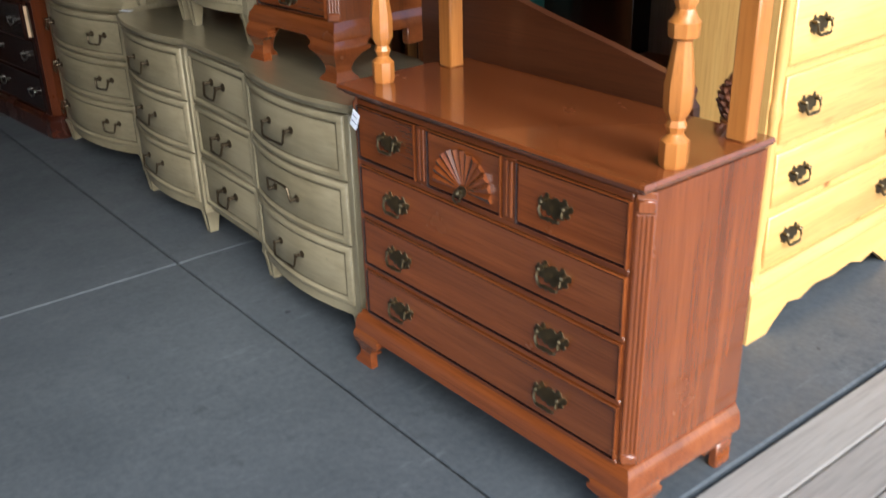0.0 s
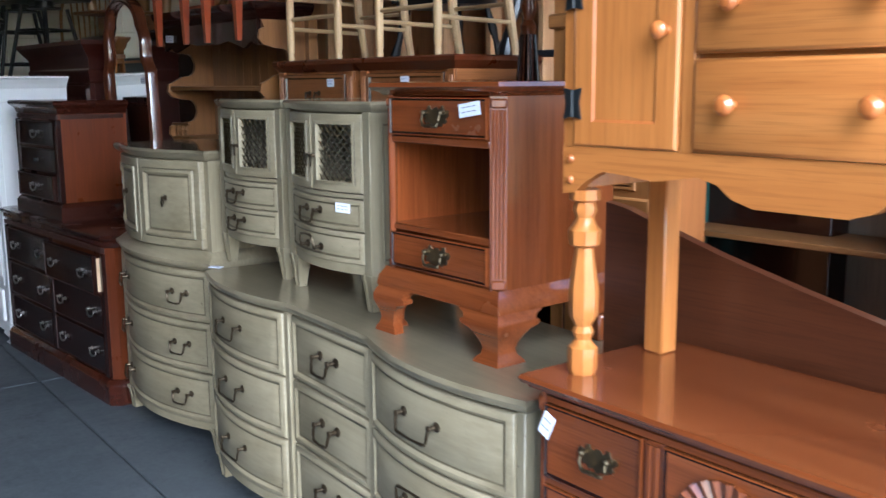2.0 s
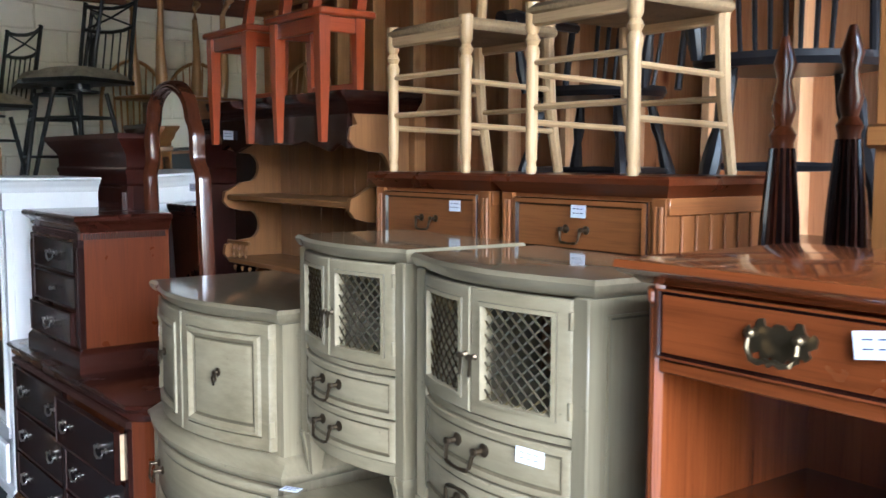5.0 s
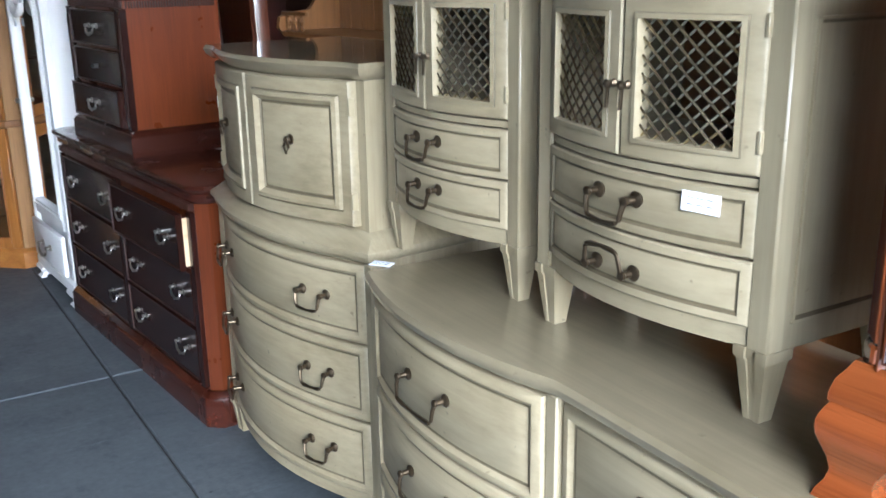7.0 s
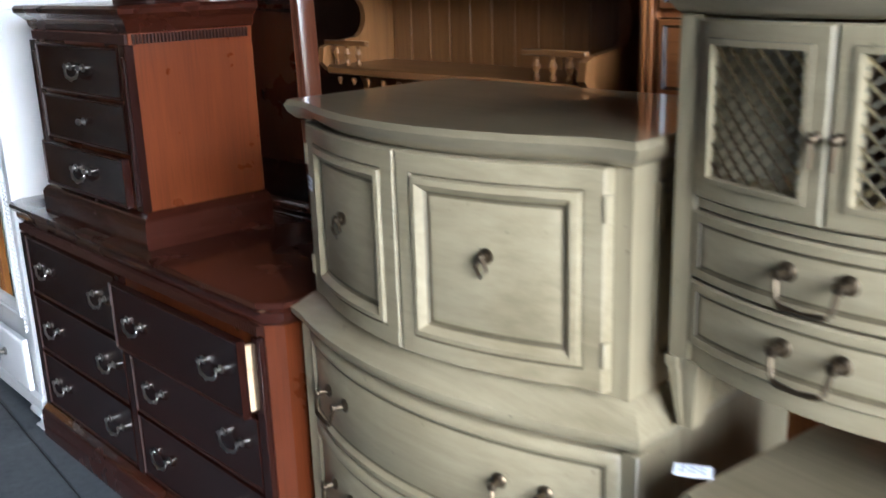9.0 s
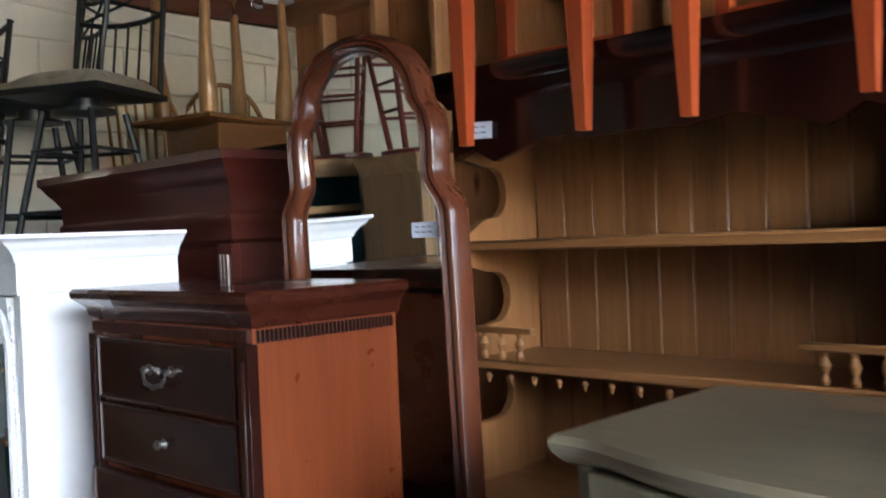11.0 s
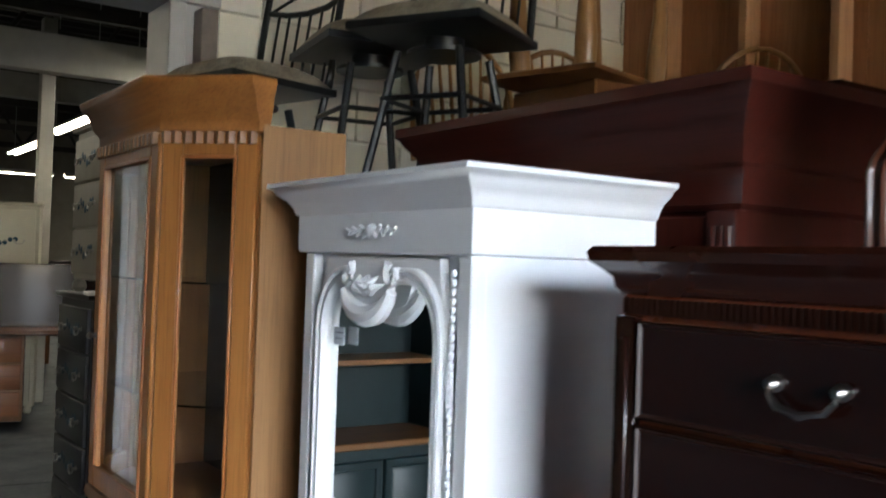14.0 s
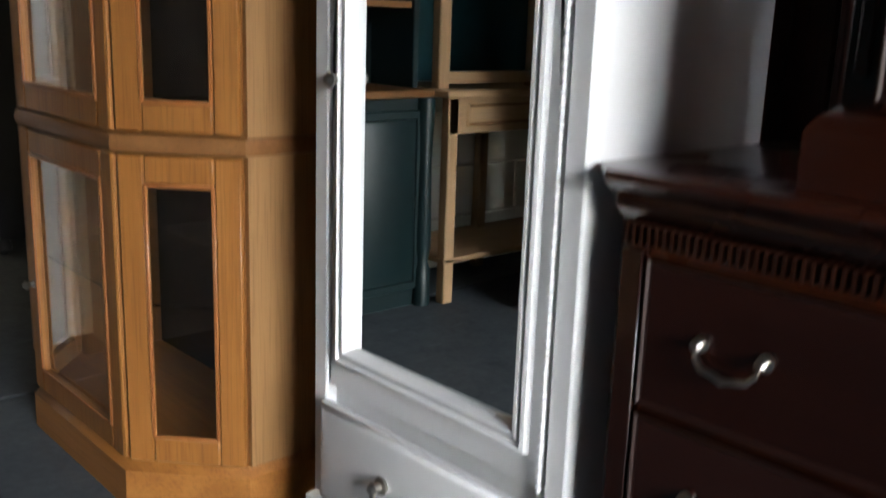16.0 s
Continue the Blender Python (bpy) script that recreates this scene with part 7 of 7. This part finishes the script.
cond = thing("conduit", pose(0, BACKY, 0), "thin painted electrical conduit along the block wall", "conduit", kind="structure")
part("pipe", tube(bmesh.new(), [(1.2, -0.014, 2.64), (2.0, -0.014, 2.575), (2.9, -0.014, 2.5), (3.6, -0.014, 2.44)], 0.009, 6), block_paint, cond)
for z in (1.95, 2.4):
    part("cable", tube(bmesh.new(), [(-2.8, -0.012, z + 0.1), (-1.5, -0.012, z), (-0.2, -0.012, z + 0.04)], 0.008, 6), block_paint, cond)
patch = thing("wall_patch", pose(0, BACKY, 0), "grey cement patches on the cream wall", "wall patch", kind="structure")
for x, z, w, h in ((1.72, 2.64, 0.16, 0.1), (1.92, 2.66, 0.1, 0.06)):
    part("patch", bx(bmesh.new(), x, x + w, -0.005, 0.002, z, z + h, 0.002), plain("grey_cement", (0.34, 0.35, 0.36), 0.8), patch)
meter = thing("switch_box", pose(-2.05, BACKY, 2.2), "small grey electrical box on the block wall", "switch box")
part("case", bx(bmesh.new(), -0.06, 0.06, -0.07, -0.002, -0.1, 0.1, 0.006), plain("grey_box", (0.3, 0.3, 0.29), 0.45, 0.4), meter)
part("feed_pipe", tube(bmesh.new(), [(0, -0.02, 0.1), (0, -0.02, 0.35)], 0.01, 6), plain("grey_box", (0.3, 0.3, 0.29), 0.45, 0.4), meter)
bulb = thing("light_bulb", pose(3.35, 8.02, CEIL - 0.0), "unlit bare glass bulb in a ceiling socket", "light bulb")
part("socket", lathe(bmesh.new(), [(0.03, 0.0), (0.03, -0.02), (0.018, -0.03)], 0, 0, 10), black_metal(), bulb)
part("globe", lathe(bmesh.new(), [(0.012, -0.03), (0.03, -0.055), (0.032, -0.075), (0.02, -0.1), (0.004, -0.106)], 0, 0, 12), glass_mat(), bulb)

# ---- the warehouse behind the doorway ----
far_wall = plain("far_grey_wall", (0.28, 0.26, 0.22), 0.8, 0, 0.2, 6)
fw = tagged(new("wall_far"), "dim far walls of the warehouse", "wall", kind="structure")
boxp("end_wall", fw, far_wall, -9, 9, 30, 30.2, 0, 5, 0)
boxp("side_wall", fw, far_wall, 9, 9.2, 8.25, 30.2, 0, 5, 0)
boxp("side_wall", fw, far_wall, -9.2, -9, 8.25, 30.2, 0, 5, 0)
boxp("upper_wall", fw, far_wall, -9, 9, 8.46, 8.6, 3.6, 5, 0)
boxp("return_wall", fw, far_wall, RIGHTX, 9, 8.26, 8.45, 0, 5, 0)
boxp("outer_wall", fw, far_wall, RIGHTX + 0.1, RIGHTX + 0.3, 0.6, 8.26, 0, 3.2, 0)
roof = tagged(new("ceiling_far"), "dark metal roof deck with steel trusses", "ceiling", kind="structure")
bm = bmesh.new()
bx(bm, -9, 9, 8.3, 30.2, 4.6, 4.7, 0)
for k in range(60):
    bx(bm, -9, 9, 8.5 + k * 0.36, 8.58 + k * 0.36, 4.5, 4.6, 0)
for y in (11.0, 14.0, 17.0, 20.0, 23.0, 26.0):
    bx(bm, -9, 9, y - 0.05, y + 0.05, 4.3, 4.4, 0)
    bx(bm, -9, 9, y - 0.05, y + 0.05, 3.45, 3.55, 0)
    for k in range(16):
        x = -8.6 + k * 1.1
        tube(bm, [(x, y, 3.5), (x + 0.55, y, 4.35)], 0.03, 5)
        tube(bm, [(x + 0.55, y, 4.35), (x + 1.1, y, 3.5)], 0.03, 5)
part("roof_steel", bm, plain("dark_roof_steel", (0.07, 0.065, 0.06), 0.6, 0.3, 0.3, 8), roof, smooth=False)
white_steel = plain("white_steel", (0.55, 0.53, 0.48), 0.6, 0, 0.15, 8)
for x, y in ((2.5, 14.2), (5.2, 20.0), (3.1, 24.0)):
    c = thing("column", pose(x, y, 0), "white painted steel column in the warehouse", "column", kind="structure")
    part("shaft", bx(bmesh.new(), -0.06, 0.06, -0.06, 0.06, 0, 3.45, 0.005), white_steel, c)
for y in (13.0, 17.5):
    b_ = thing("beam", pose(0, y, 0), "white painted beam across the warehouse", "beam", kind="structure")
    part("web", bx(bmesh.new(), -9, 9, -0.08, 0.08, 2.75 + (y - 13) * 0.1, 3.05 + (y - 13) * 0.1, 0.005), white_steel, b_)
tube_glow = glow("fluorescent_tube", (1.0, 0.82, 0.55), 4.0)


def strip_lamp(m, ln):
    t = thing("ceiling_lamp", m, "lit fluorescent strip lamp hanging in the warehouse", "ceiling lamp", "fluorescent lamps")
    part("reflector", extrude(bmesh.new(), [(-0.11, 0.0), (-0.05, 0.07), (0.05, 0.07), (0.11, 0.0), (0.1, 0.0), (0.045, 0.06), (-0.045, 0.06), (-0.1, 0.0)], "xz", -ln / 2, ln / 2), white_steel, t)
    for s in (-1, 1):
        part("tube", tube(bmesh.new(), [(s * 0.05, -ln / 2 + 0.03, 0.005), (s * 0.05, ln / 2 - 0.03, 0.005)], 0.02, 8), tube_glow, t)
        part("hanger", tube(bmesh.new(), [(0, s * ln * 0.4, 0.07), (0, s * ln * 0.4, 1.9)], 0.006, 5), white_steel, t)
    return t


la = strip_lamp(pose(3.45, 17.1, 2.9), 2.4)
copy_thing(la, pose(3.58, 20.4, 2.9))
for x in (3.9, 6.5):
    copy_thing(la, pose(x, 25.5, 2.9, 0, 0, 90))
copy_thing(la, pose(3.3, 13.2, 2.9))
for x in (-4.0, 0.4):
    copy_thing(la, pose(x, 12.5, 2.7))
    copy_thing(la, pose(x, 18.5, 2.7))

grey_far = plain("greige_paint", (0.3, 0.27, 0.21), 0.5, 0, 0.15, 12)
painted_chest(facing_row(1.72, 9.62, 1.16, 0), 0.5, 0.4, 0.78, 3, "greige chest of drawers stacked on a black chest", grey_far)
blk = painted_chest(facing_row(1.68, 9.62, 0, 0), 0.56, 0.44, 1.16, 5, "black chest of drawers with bun feet beyond the doorway", black_wood())


def desk(m, label):
    t = thing("desk", m, label, "desk", "brown desks in the warehouse")
    part("top", rect_slab(bmesh.new(), -0.65, 0.65, 0, 0.6, [(0, 0.72), (0.02, 0.73), (0.02, 0.76)]), brown_oak("x"), t)
    for s in (-1, 1):
        part("pedestal", bx(bmesh.new(), s * 0.45 - 0.18, s * 0.45 + 0.18, 0.02, 0.58, 0.08, 0.72, 0.004), brown_oak("z"), t)
        for z in (0.12, 0.32, 0.52):
            part("drawer", panel(bmesh.new(), s * 0.45 - 0.16, s * 0.45 + 0.16, z, z + 0.18, LIPPED, lambda q: 0.02), walnut("x"), t)
        for y in (0.06, 0.54):
            part("leg", lathe(bmesh.new(), [(0.02, 0), (0.03, 0.04), (0.03, 0.08)], s * 0.6, y, 8), brown_oak("z"), t)
    part("upper_hutch", bx(bmesh.new(), -0.6, 0.6, 0.3, 0.58, 0.76, 1.25, 0.005), mahogany("z"), t)
    return t


dk = desk(pose(2.35, 12.6, 0, 0, 0, -12), "brown wooden desk with a dark hutch in the warehouse")
copy_thing(dk, pose(2.0, 15.2, 0, 0, 0, 10))
copy_thing(dk, pose(3.4, 16.5, 0, 0, 0, 0))
copy_thing(dk, pose(3.2, 11.4, 0, 0, 0, -80))
wh = painted_chest(pose(2.05, 13.6, 0.0, 0, 0, -15), 0.6, 0.4, 1.75, 3, "cream painted cabinet among brown desks", plain("cream_paint", (0.55, 0.52, 0.42), 0.5, 0, 0.1, 12))

# ---- price tags ----
def row_tag(x, y, z, w=0.055, h=0.028, tilt=0.0, turn=0.0):
    return price_tag(pose(x, y, z, 0, 0, -90 + turn) @ pose(0, 0, 0, 0, tilt, 0), w, h)


row_tag(1.188, 1.885, 0.79, 0.03, 0.05, 25, -3)
row_tag(1.405, 2.345, 1.382, 0.075, 0.032, -8, -1)
row_tag(1.477, 2.978, 1.085, 0.058, 0.028, 2, 12)
row_tag(1.524, 4.72, 1.045, 0.03, 0.026, 4, -22)
row_tag(2.128, 3.99, 1.45, 0.05, 0.032)
row_tag(2.128, 3.5, 1.455, 0.05, 0.032)
row_tag(1.97, 5.46, 1.47, 0.075, 0.032)
row_tag(1.935, 6.98, 1.655, 0.045, 0.03, 8)
row_tag(2.11, 5.43, 1.68, 0.09, 0.036, 3)
row_tag(1.458, 6.715, 1.198, 0.04, 0.034)
price_tag(pose(1.5, 3.84, 0.7835, -90, 0, -60), 0.05, 0.03, "white paper tag lying on the grey dresser top")
lab = price_tag(pose(1.53, 7.043, 1.56, 0, 0, 0), 0.034, 0.026, "small paper label on the oak cabinet side")
